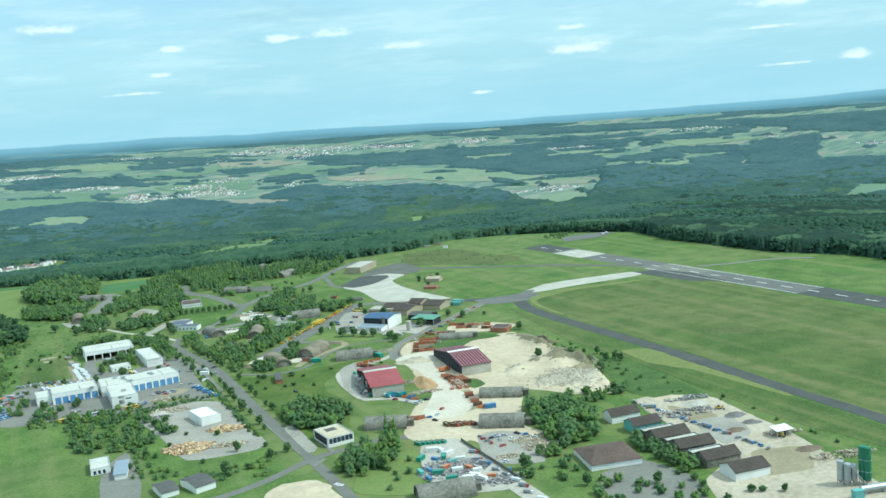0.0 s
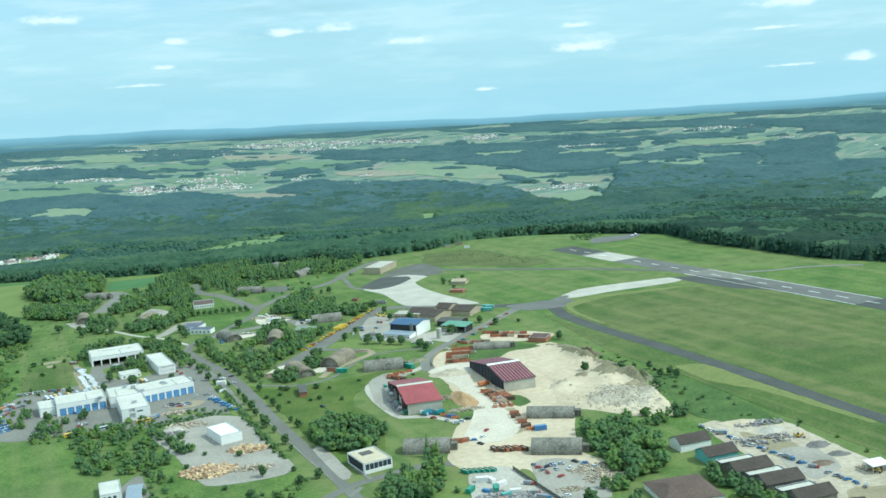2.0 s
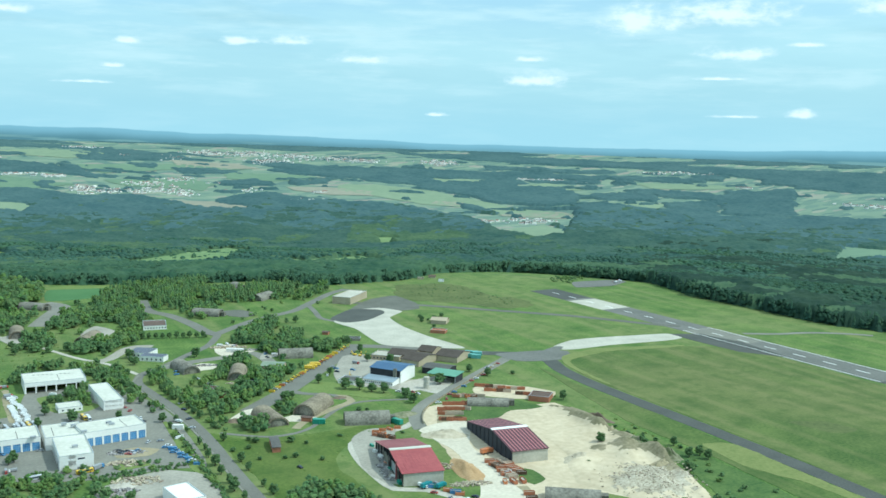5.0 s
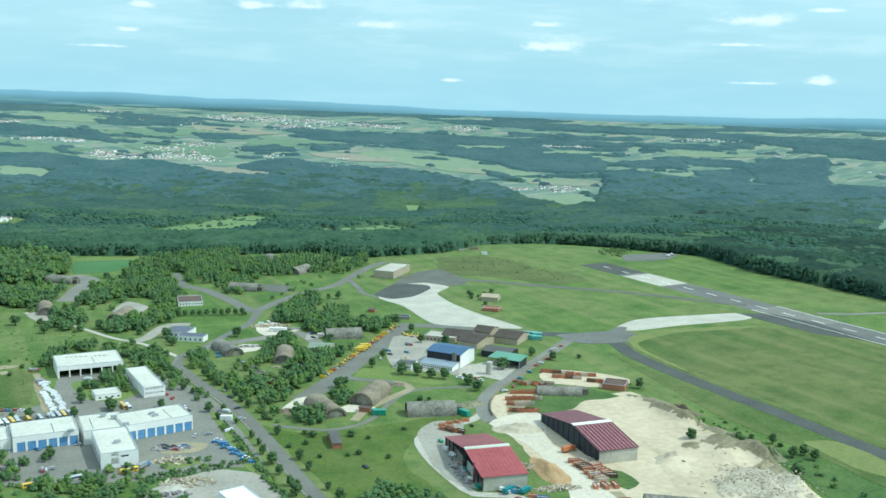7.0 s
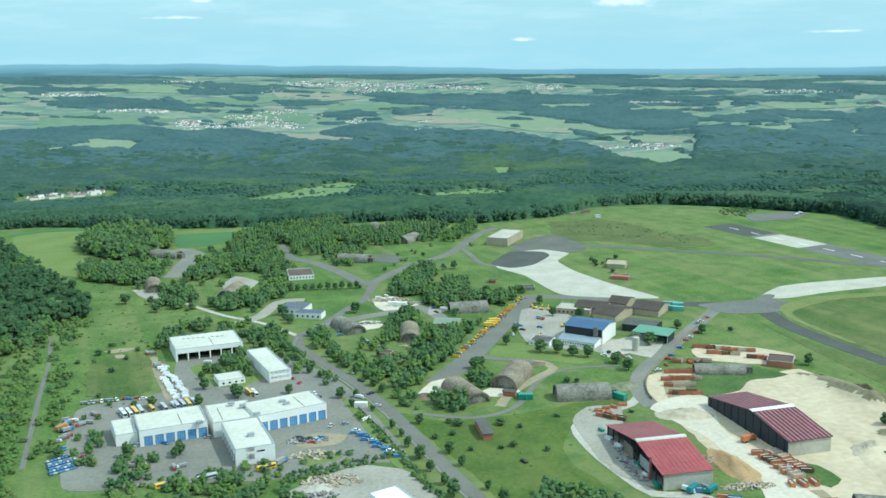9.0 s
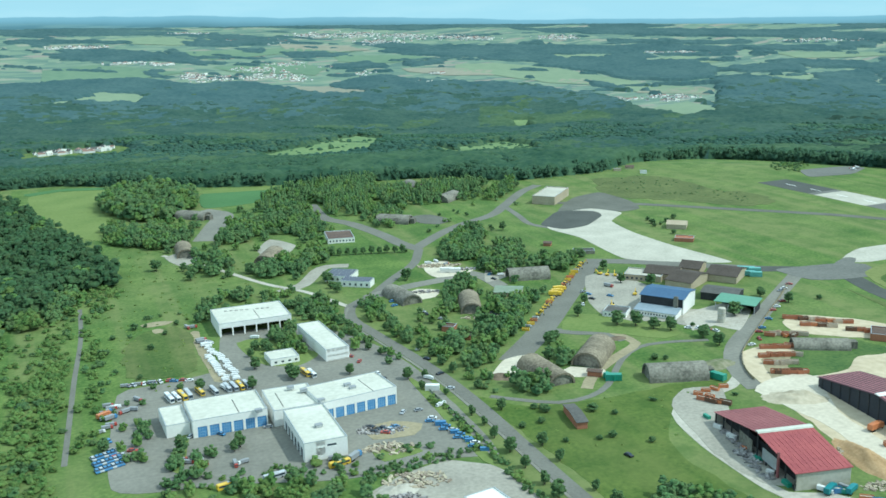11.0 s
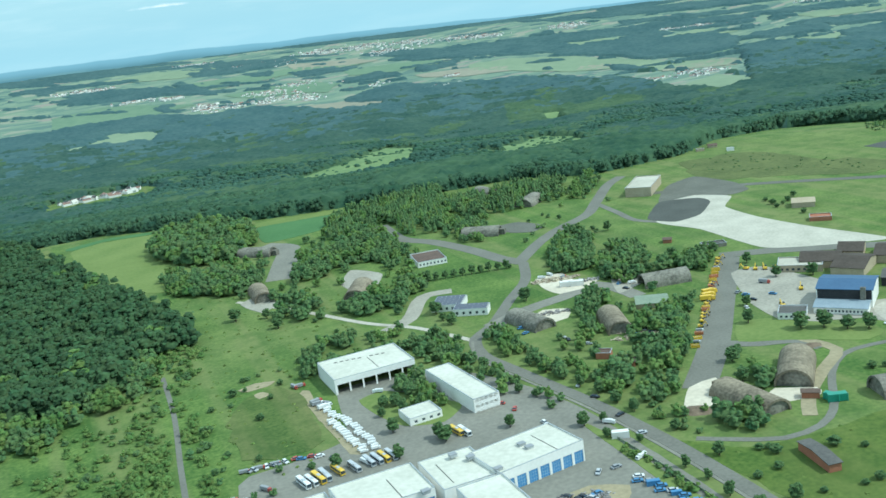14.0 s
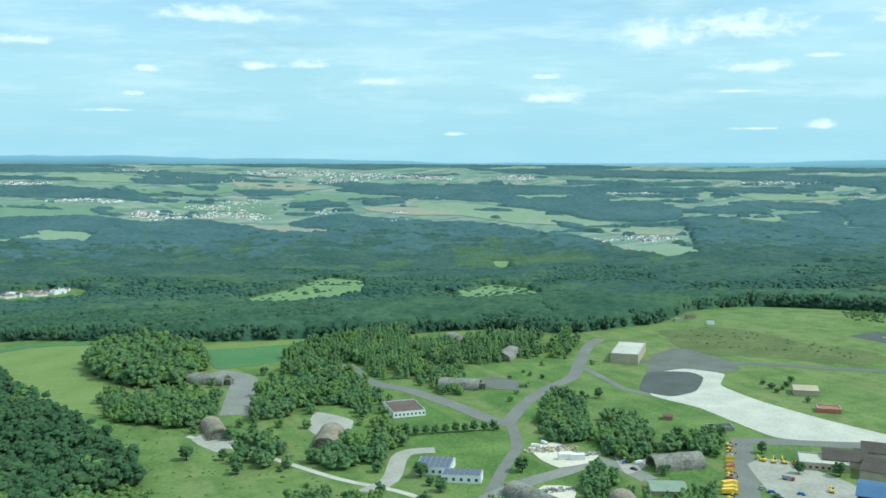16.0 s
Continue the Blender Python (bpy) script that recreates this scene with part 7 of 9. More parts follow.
# ---- trees one by one ----
def make_tree(tall, wide, label, seed, conic=False):
    rng = random.Random(seed)
    e = thing("tree", 0, 0, 0, label, "tree", "single trees")
    bm = lathe([(.035 * tall, 0), (.025 * tall, tall * .25), (.012 * tall, tall * .6), (.004 * tall, tall * .85)], 7)
    for i in range(5):
        u, z0 = rng.uniform(0, 6.28), tall * rng.uniform(.25, .5)
        lb = lathe([(.010 * tall, 0), (.004 * tall, wide * .38)], 5)
        lb.transform(Matrix.Translation((0, 0, z0)) @ Euler((radians(rng.uniform(40, 60)), 0, u)).to_matrix().to_4x4())
        me = bpy.data.meshes.new("limb")
        lb.to_mesh(me)
        bm.from_mesh(me)
        lb.free()
        bpy.data.meshes.remove(me)
    part("trunk", bm, M_BARK, e)
    vs, fs, n = [], [], 0
    for i in range(3):
        v, f = clumpy(rng, 9, 5, 15)
        k = (1.0, .8, .62)[i]
        lift = (.12, .3, .46)[i] if not conic else (.1, .32, .5)[i]
        a, c, q = rng.uniform(0, 6.28), (rng.uniform(-.1, .1), rng.uniform(-.1, .1)), 1 - lift
        vs.append(np.stack([((v[:, 0] * math.cos(a) - v[:, 1] * math.sin(a)) * k * 1.15 + c[0]) * wide, ((v[:, 0] * math.sin(a) + v[:, 1] * math.cos(a)) * k * 1.15 + c[1]) * wide, (v[:, 2] * min(q, .62) + lift) * tall], 1))
        fs.append(f + n)
        n += len(v)
    me = bpy.data.meshes.new("crown")
    me.from_pydata(np.concatenate(vs).tolist(), [], np.concatenate(fs).tolist())
    me.materials.append(M_LEAF)
    c = new("crown", me)
    c.parent = e
    return e


TREES = [make_tree(9, 7.5, "rounded green broad-leaved tree on the grass", 11), make_tree(8, 6, "rounded green broad-leaved tree on the grass", 12), make_tree(10, 8.5, "tall green broad-leaved tree with a full crown", 13), make_tree(6, 4.2, "young slim green tree", 14), make_tree(3.2, 3.8, "low rounded green bush", 15)]
USED = set()


def plant(kind, x, y, size=1.0):
    m = pose(x, y, -0.05, 0, 0, RNG.uniform(0, 360))
    if not clear(x, y):
        return
    if kind not in USED:
        USED.add(kind)
        TREES[kind].matrix_basis = m
    else:
        copy_thing(TREES[kind], m @ Matrix.Diagonal((size, size, size * RNG.uniform(.9, 1.1), 1)))


for x, y in [(332.8, 968.8), (325.2, 934.0), (340.9, 920.7), (359.2, 904.9), (271.1, 905.9), (280.1, 905.2), (253.9, 883.3), (262.3, 882.5), (267.3, 869.3), (275.4, 859.1), (283.6, 852.0), (289.8, 842.9), (297.0, 836.4), (307.0, 818.9), (306.3, 803.4), (329.2, 817.9), (339.2, 826.2), (348.0, 843.2), (387.4, 867.6), (394.5, 849.4), (272.3, 817.8), (223.2, 846.8), (225.0, 855.3), (230.0, 851.0), (210.8, 824.5), (208.6, 834.1)]:
    plant(RNG.choice((0, 1, 2)), x, y, RNG.uniform(.8, 1.1))
for i in range(12):
    a, b = Vector((163.2, 1096.9)), Vector((227.2, 1079.2))
    p = a.lerp(b, i / 11)
    plant(1, p.x, p.y, RNG.uniform(.75, .95))
road_line = smooth_line([(139.6, 907.1), (146.9, 854.9), (150.2, 815.6), (151.2, 774.7), (150.1, 700.7), (151.4, 621.4)], 13.0)
for i, q in enumerate(road_line[:-1]):
    d = (road_line[i + 1] - q).normalized()
    for s in (-1, 1):
        if RNG.random() < .8:
            plant(RNG.choice((3, 3, 1)), q.x - d.y * s * RNG.uniform(7, 9), q.y + d.x * s * RNG.uniform(7, 9), RNG.uniform(.7, 1.1))
for x, y in [(88.2, 926.8), (83.1, 898.2), (74.9, 906.6), (75.5, 897.5), (69.6, 909.2), (92.2, 898.4), (86.9, 900.9), (100.3, 885.6), (65.3, 898.0), (63.1, 878.2), (65.9, 883.4), (32.1, 861.1), (56.5, 852.5), (77.6, 859.6), (79.0, 855.1), (106.9, 849.6), (128.5, 921.5), (132.3, 961.6), (121.4, 949.7), (127.9, 881.4), (132.2, 830.0), (133.9, 814.7), (83.9, 911.5), (93.1, 916.6), (54.2, 955.3), (56.7, 975.4), (108.1, 929.3), (34.0, 782.9), (37.2, 786.6), (15.5, 807.4), (12.8, 792.7), (-18.7, 807.3), (126.9, 908.2), (131.5, 870.8)]:
    plant(RNG.choice((0, 1, 3)), x, y, RNG.uniform(.7, 1.05))
for x, y in [(168.6, 753.4), (175.8, 763.3), (196.7, 755.4), (184.5, 740.2), (204.0, 747.7), (189.7, 726.7), (202.7, 715.4), (176.5, 768.0), (173.2, 769.5), (158.5, 752.3), (183.2, 727.0), (168.7, 731.1), (77.8, 988.1), (53.3, 1000.0), (35.8, 974.6), (26.9, 958.2), (19.6, 993.3), (11.1, 976.0), (16.0, 934.8), (-2.4, 962.4), (-7.9, 937.2), (-6.0, 903.0), (5.5, 889.8), (66.3, 982.0), (22.8, 866.9), (85.3, 1035.5), (80.9, 1066.3), (261.9, 800.3), (266.9, 797.9), (296.8, 819.1)]:
    plant(4, x, y, RNG.uniform(.7, 1.4))
for x, y in [(113.3, 644.4), (116.7, 601.8), (134.6, 600.8), (115.4, 567.1), (101.7, 566.2), (70.6, 692.7), (58.9, 646.3), (53.0, 614.0), (95.4, 658.5), (81.4, 641.9), (65.2, 628.8), (94.1, 594.7), (132.1, 577.8), (143.7, 581.1), (193.7, 477.2), (184.6, 504.3), (182.6, 516.6), (240.5, 473.0), (248.1, 467.3), (255.7, 461.6), (244.5, 454.5), (257.2, 440.1), (262.6, 426.4), (272.1, 419.4), (283.8, 410.8), (294.2, 407.8), (309.5, 411.1), (314.6, 422.5), (311.6, 399.7), (338.4, 442.9), (337.4, 468.0), (304.4, 386.4), (324.4, 371.8), (328.8, 368.6), (337.5, 362.2)]:
    plant(RNG.choice((1, 3, 4, 4)), x, y, RNG.uniform(.8, 1.3))
for x, y in [(398.7, 860.9), (407.0, 865.7), (416.8, 846.8), (404.1, 774.3), (411.1, 765.3), (394.6, 652.3), (391.5, 647.0), (415.1, 647.2), (416.0, 641.9), (418.3, 626.3), (409.4, 626.0), (390.1, 604.7), (417.1, 617.6), (410.6, 659.6), (405.1, 694.8), (403.4, 679.0), (330.9, 821.5), (309.5, 803.7), (313.3, 837.5), (345.9, 643.4), (375.3, 671.7)]:
    plant(RNG.choice((1, 4, 4)), x, y, RNG.uniform(.7, 1.2))
for x, y in [(39.6, 1109.7), (58.0, 1100.0), (58.8, 1072.6), (92.3, 1099.3), (67.9, 1094.8), (88.7, 1067.4), (144.5, 1022.5), (142.8, 1008.6), (144.3, 998.4), (186.1, 995.7), (197.0, 1005.2), (294.3, 1004.7), (281.8, 999.3), (307.3, 1010.3), (311.7, 995.6), (325.0, 1001.0), (338.8, 1006.6), (304.5, 987.3), (293.7, 1030.5), (224.1, 1080.8), (317.4, 1125.0), (323.3, 1113.1), (427.0, 1189.0), (403.0, 1202.0), (319.9, 1180.8), (329.9, 1165.3)]:
    plant(RNG.choice((0, 1, 4)), x, y, RNG.uniform(.8, 1.2))


# ---- vehicles and yard goods ----
def paint(name, r, g, b, rough=0.4):
    return material(name, (r * .85, g * .85, b * .85), (r, g, b), rough, 0.5, fine=5)


P_YELLOW, P_ORANGE, P_RED, P_WHITE, P_BLUE = paint("yellow paint", .75, .50, .05), paint("orange paint", .55, .20, .08), paint("red paint", .42, .07, .05), paint("vehicle white", .78, .79, .78), paint("blue paint", .08, .22, .42)
P_GREEN, P_GREY, P_SILVER, P_BLACK = paint("green paint", .05, .28, .19), paint("grey paint", .30, .31, .32), paint("silver paint", .5, .52, .54), paint("black paint", .03, .03, .035)
M_TYRE = paint("tyre rubber", .02, .02, .02, .9)
MADE = {}


def wheels(e, rows, r, w):
    for x, y in rows:
        bm = prism(bmesh.new(), [(y + math.cos(i * .6283) * r, r + math.sin(i * .6283) * r) for i in range(10)], x - w / 2, x + w / 2, along="x")
        part("wheel", bm, M_TYRE, e)


def shaped(rows):
    """A closed body from (z, x0, x1, y0, y1) sections."""
    bm = bmesh.new()
    vs = [[bm.verts.new(p) for p in ((a, c, z), (b, c, z), (b, d, z), (a, d, z))] for z, a, b, c, d in rows]
    for lo, hi in zip(vs, vs[1:]):
        for i in range(4):
            bm.faces.new((lo[i], lo[(i + 1) % 4], hi[(i + 1) % 4], hi[i]))
    bm.faces.new(vs[0][::-1]), bm.faces.new(vs[-1])
    return bm


def bus(mat, word):
    e = thing("bus", 0, 0, 0, f"{word} single-deck bus parked in a row", "bus", "parked buses")
    part("body", shaped([(.35, -1.25, 1.25, -5.9, 5.9), (1.3, -1.27, 1.27, -6, 6), (2.9, -1.2, 1.2, -5.85, 5.9), (3.1, -1.05, 1.05, -5.6, 5.7)]), mat, e)
    for s in (-1, 1):
        part("window_band", boxes((s * 1.255 - .035, -5.2, 1.5, s * 1.255 + .035, 5.2, 2.5)), M_GLASS, e)
    part("windscreen", boxes((-1.1, -6.03, 1.2, 1.1, -5.9, 2.7)), M_GLASS, e)
    part("roof_unit", boxes((-.7, -2, 3.1, .7, .5, 3.35)), P_SILVER, e)
    wheels(e, [(-1.1, -3.6), (1.1, -3.6), (-1.1, 3), (1.1, 3)], .5, .35)
    return e


def truck(cab, load, word):
    e = thing("truck", 0, 0, 0, f"{word} lorry parked on the yard", "truck", "parked trucks")
    part("chassis", boxes((-.5, -3.8, .7, .5, 4.6, 1.0)), P_BLACK, e)
    c = part("cab", shaped([(.6, -1.2, 1.2, -4.6, -2.5), (1.6, -1.22, 1.22, -4.65, -2.5), (2.9, -1.1, 1.1, -4.3, -2.6)]), cab, e)
    part("windscreen", boxes((-1.0, -4.62, 1.7, 1.0, -4.45, 2.5)), M_GLASS, c)
    part("cargo_body", shaped([(1.05, -1.25, 1.25, -2.3, 4.8), (3.4, -1.25, 1.25, -2.3, 4.8), (3.55, -1.15, 1.15, -2.2, 4.7)]), load, e)
    wheels(e, [(-1, -3.5), (1, -3.5), (-1, 2.4), (1, 2.4), (-1, 3.6), (1, 3.6)], .5, .35)
    return e


def car(mat, word):
    e = thing("car", 0, 0, 0, f"small {word} parked car", "car", "parked cars")
    part("body", shaped([(.25, -.85, .85, -2.1, 2.1), (.6, -.9, .9, -2.2, 2.2), (.9, -.85, .85, -2.1, 2.1)]), mat, e)
    part("glasshouse", shaped([(.9, -.8, .8, -1.2, 1.7), (1.38, -.65, .65, -.6, 1.3)]), M_GLASS, e)
    part("roof", boxes((-.64, -.6, 1.38, .64, 1.3, 1.44)), mat, e)
    wheels(e, [(-.8, -1.35), (.8, -1.35), (-.8, 1.3), (.8, 1.3)], .32, .2)
    return e


def skip(mat, word):
    e = thing("skip_container", 0, 0, 0, f"{word} steel roll-off skip container", "skip", "skip containers")
    bm = boxes((-1.2, -3, .25, 1.2, 3, .4), (-1.2, -3, .4, -1.1, 3, 2.3), (1.1, -3, .4, 1.2, 3, 2.3), (-1.1, -3, .4, 1.1, -2.9, 2.3), (-1.1, 2.9, .4, 1.1, 3, 2.3))
    part("tub", bm, mat, e)
    for i in range(5):
        for s in (-1.25, 1.25):
            part("rib", boxes((s - .05, -2.6 + i * 1.3, .4, s + .05, -2.4 + i * 1.3, 2.2)), mat, e)
    part("rubble_load", boxes((-1.05, -2.85, .42, 1.05, 2.85, 1.7)), M_GRAVEL, e)
    for s in (-.5, .5):
        part("skid", boxes((s - .1, -3, 0, s + .1, 3, .25)), P_BLACK, e)
    return e


def container(mat, word):
    e = thing("shipping_container", 0, 0, 0, f"{word} steel storage container on the yard", "container", "storage containers")
    bm = boxes((-1.2, -3, .1, 1.2, 3, 2.55))
    for i in range(14):
        y = -2.8 + i * .42
        box(bm, -1.24, y, .2, -1.2, y + .2, 2.45)
        box(bm, 1.2, y, .2, 1.24, y + .2, 2.45)
    part("box", bm, mat, e)
    for s in (-.57, .57):
        part("door", boxes((s - .53, -3.06, .2, s + .53, -3, 2.45)), mat, e)
    for sx in (-1, 1):
        for sy in (-1, 1):
            part("corner_post", boxes((sx * 1.2 - .1, sy * 3 - .1, 0, sx * 1.2 + .1, sy * 3 + .1, 2.62)), mat, e)
    return e


def machine(mat, word):
    e = thing("excavator", 0, 0, 0, f"{word} tracked excavator with folded arm", "excavator", "building machines")
    for s in (-1, 1):
        part("track", shaped([(0, s * 1.05 - .3, s * 1.05 + .3, -1.7, 1.7), (.4, s * 1.05 - .3, s * 1.05 + .3, -2, 2), (.8, s * 1.05 - .3, s * 1.05 + .3, -1.7, 1.7)]), P_BLACK, e)
    b = part("upper_body", shaped([(.85, -1.3, 1.3, -1.3, 2.1), (1.9, -1.3, 1.3, -1.3, 2.2), (2.1, -1.1, 1.1, -.2, 1.9)]), mat, e)
    part("cab", shaped([(1.9, -1.25, -.2, -1.3, .4), (3.0, -1.15, -.25, -1.1, .35)]), M_GLASS, b)
    part("boom", prism(bmesh.new(), [(-1, 1.6), (-3.8, 4.2), (-4.1, 3.9), (-1, 1.1)], .1, .6, along="x"), mat, e)
    part("stick", prism(bmesh.new(), [(-3.7, 4.3), (-3.3, 4.0), (-4.6, 1.4), (-4.9, 1.5)], .15, .55, along="x"), mat, e)
    part("bucket", boxes((-.2, -5.1, .6, .9, -4.3, 1.5)), P_BLACK, e)
    return e


def put(key, build, x, y, rz, size=1.0):
    m = pose(x, y, 0.06, 0, 0, rz) @ Matrix.Diagonal((size, size, size, 1))
    if key not in MADE:
        MADE[key] = build()
        MADE[key].matrix_basis = m
        return MADE[key]
    return copy_thing(MADE[key], m)


BUSES = {"y": lambda: bus(P_YELLOW, "yellow"), "w": lambda: bus(P_WHITE, "white"), "g": lambda: bus(P_SILVER, "silver-grey")}
for k, (x, y) in zip("wwygygggygyw", [(15.7, 854.2), (19.0, 854.1), (22.1, 854.6), (25.0, 855.3), (30.9, 856.7), (37.6, 855.0), (44.4, 856.1), (47.8, 855.9), (50.9, 855.8), (54.1, 855.8), (85.8, 859.6), (88.5, 856.8)]):
    put("bus" + k, BUSES[k], x, y, 8 + RNG.uniform(-3, 3), .9)
for k, (x, y) in zip("ygy", [(25.4, 750.7), (44.2, 750.8), (71.8, 750.7)]):
    put("bus" + k, BUSES[k], x, y, 100, .9)
TRUCKS = {"w": lambda: truck(P_WHITE, P_WHITE, "white box"), "r": lambda: truck(P_RED, P_GREY, "red tipper"), "o": lambda: truck(P_ORANGE, P_ORANGE, "orange"), "b": lambda: truck(P_BLUE, P_GREY, "blue tipper"), "s": lambda: truck(P_WHITE, P_GREY, "white and grey")}
for i in range(24):
    p = Vector((45.0, 936.0)).lerp(Vector((49.5, 867.5)), i / 23)
    for side in (-2.6, 2.8) if i > 8 else (0.0,):
        k = "r" if i in (0, 2) else "s" if i == 1 else "w"
        put("truck" + k, TRUCKS[k], p.x + side + RNG.uniform(-.9, .9), p.y + RNG.uniform(-.3, .3), 98 + RNG.uniform(-18, 18), RNG.uniform(.56, .7))
for k, (x, y) in zip("rrsrrwwbrrsrwwb", [(40.5, 963.9), (43.6, 963.5), (48.4, 930.4), (-6.3, 847.0), (-2.5, 848.4), (73.5, 928.0), (43.1, 857.4), (79.7, 754.3), (71.4, 756.7), (31.7, 769.1), (35.2, 769.9), (1.4, 859.6), (134.2, 790.9), (141.8, 825.5), (281.7, 981.9)]):
    put("truck" + k, TRUCKS[k], x, y, RNG.uniform(0, 360), .85)
for k, (x, y) in zip("wsbsro", [(237.3, 649.2), (245.9, 647.3), (248.4, 669.7), (292.4, 648.2), (238.2, 666.6), (299.0, 684.5)]):
    put("truck" + k, TRUCKS[k], x, y, RNG.uniform(0, 180))
for i in range(26):
    q = Vector((325.4, 986.8)).lerp(Vector((221.3, 872.3)), (i + RNG.uniform(-.25, .25)) / 25)
    k, turn = ("y" if RNG.random() < .75 else "o"), RNG.uniform(55, 85)
    if 0.42 < i / 25 < 0.56:
        put("trucky", lambda: truck(P_YELLOW, P_YELLOW, "yellow"), q.x, q.y, turn, .95)
    elif RNG.random() < .45:
        put("machine" + k, (lambda: machine(P_YELLOW, "yellow")) if k == "y" else (lambda: machine(P_ORANGE, "orange")), q.x, q.y, RNG.uniform(40, 130), .85)
    elif RNG.random() < .25:
        put("trucks", TRUCKS["s"], q.x, q.y, turn, .7)
    else:
        put("skip" + k, (lambda: skip(P_YELLOW, "yellow")) if k == "y" else (lambda: skip(P_ORANGE, "orange")), q.x, q.y, turn, .85)
for x, y in [(323.4, 958.2), (326.8, 953.5), (330.9, 950.0), (335.0, 946.5), (318.0, 905.4), (291.5, 890.1)]:
    put("machiney", lambda: machine(P_YELLOW, "yellow"), x, y, RNG.uniform(0, 360))
put("truckr", TRUCKS["r"], 312.8, 929.1, 30, 1.0)
CARS = [(P_WHITE, "white"), (P_GREY, "grey"), (P_BLACK, "black"), (P_RED, "red"), (P_SILVER, "silver"), (P_BLUE, "blue")]


def park(x, y, rz):
    m, w = RNG.choice(CARS)
    put("car" + w, lambda: car(m, w), x, y, rz)


a, b = Vector((121.9, 778.7)), Vector((130.9, 738.2))
for i in range(16):
    p = a.lerp(b, i / 15)
    if i % 4 == 1:
        put("carblue", lambda: car(P_BLUE, "blue"), p.x, p.y, 70 + RNG.uniform(-4, 4))
    elif i % 4 == 3:
        put("boxb", lambda: container(P_BLUE, "blue"), p.x + 2, p.y, 70, .8)
    else:
        park(p.x + 3, p.y, 70)
for x, y in [(95.6, 775.9), (98.0, 777.0), (100.3, 777.6), (102.6, 774.8), (105.6, 776.9), (99.8, 772.8), (95.4, 781.6), (152.9, 869.5), (151.5, 852.7), (185.0, 913.4), (103.5, 818.5), (123.0, 954.5), (122.7, 943.5), (114.6, 874.5), (117.0, 864.9), (120.4, 843.3), (120.2, 835.7), (185.9, 707.8), (149.6, 829.4), (146.7, 808.7), (-15.6, 816.4), (-15.7, 805.9), (-15.1, 798.0), (-11.2, 798.7), (-6.9, 801.8), (406.9, 870.9), (392.6, 852.7), (361.1, 828.2), (332.5, 801.9), (317.8, 828.4), (319.4, 823.6), (313.7, 832.4), (308.3, 835.0), (52.9, 801.4), (31.8, 802.6), (18.7, 805.9), (114.7, 790.6), (122.4, 790.1)]:
    park(x, y, RNG.uniform(0, 360))
P_RUST, P_BUFF, P_BROWN = paint("rusty orange paint", .42, .16, .08, .7), paint("faded buff paint", .52, .42, .32, .7), paint("dark brown steel", .15, .09, .06, .8)
SKIPS = {"u": lambda: skip(P_RUST, "rusty orange"), "f": lambda: skip(P_BUFF, "faded buff"), "d": lambda: skip(P_BROWN, "dark brown"), "o": lambda: skip(P_ORANGE, "orange"), "r": lambda: skip(P_RED, "rust red"), "g": lambda: skip(P_GREEN, "green"), "b": lambda: skip(P_BLUE, "blue")}
for row, n, turn in ((((342.2, 804.8), (358.0, 797.3)), 6, 60), (((325.0, 788.0), (342.0, 783.5)), 6, 60), (((316.5, 778.0), (332.0, 772.5)), 6, 60), (((311.0, 768.5), (322.0, 763.0)), 4, 60), (((305.0, 757.0), (317.0, 751.5)), 6, 60), (((346.0, 803.0), (352.0, 797.0)), 3, 100), (((371.8, 824.3), (396.4, 801.6)), 8, 60), (((388.3, 790.7), (403.2, 779.1)), 5, 60),
                     (((292.5, 668.5), (290.0, 640.0)), 10, 78), (((298.8, 667.5), (298.5, 643.0)), 9, 78), (((282.5, 635.0), (292.0, 633.0)), 3, 165), (((284.6, 614.5), (278.6, 583.1)), 6, 70), (((225.8, 590.9), (236.3, 586.9)), 4, 70), (((243.5, 562.3), (258.1, 554.9)), 6, 20), (((371.1, 809.4), (384.4, 801.4)), 4, 60), (((249.9, 743.1), (256.4, 734.8)), 4, 30)):
    for i in range(n):
        p = Vector(row[0]).lerp(Vector(row[1]), i / (n - 1))
        k = RNG.choice("uuuoffdu")
        put("skip" + k, SKIPS[k], p.x + RNG.uniform(-1, 1), p.y + RNG.uniform(-1, 1), turn + RNG.uniform(-15, 15))
BOXES = {"o": lambda: container(P_ORANGE, "orange"), "g": lambda: container(P_GREEN, "green"), "b": lambda: container(P_BLUE, "blue"), "w": lambda: container(M_TANPALE, "off-white"), "t": lambda: container(M_TEAL, "teal")}
for k, rz, (x, y) in zip("tttttgggbwwwbgobwoggwot", [60, 60, 60, 60, 60, 20, 60, 20, 70, 70, 70, 70, 10, 60, 120, 30, 80, 20, 70, 160, 40, 60, 60], [(418.3, 923.2), (420.3, 919.1), (422.3, 915.1), (413.4, 910.6), (416.1, 906.3), (225.5, 786.1), (226.1, 784.3), (274.2, 763.1), (233.3, 918.4), (138.0, 811.3), (234.5, 1008.4), (229.1, 1012.2), (202.2, 496.4), (204.4, 489.5), (211.9, 494.5), (212.3, 510.9), (215.3, 486.6), (222.4, 486.6), (207.3, 477.1), (217.5, 510.3), (219.3, 473.2), (203.7, 455.5), (200.2, 455.2)]):
    put("box" + k, BOXES[k], x, y, rz + RNG.uniform(-8, 8), 1.15 if y > 600 else .9)


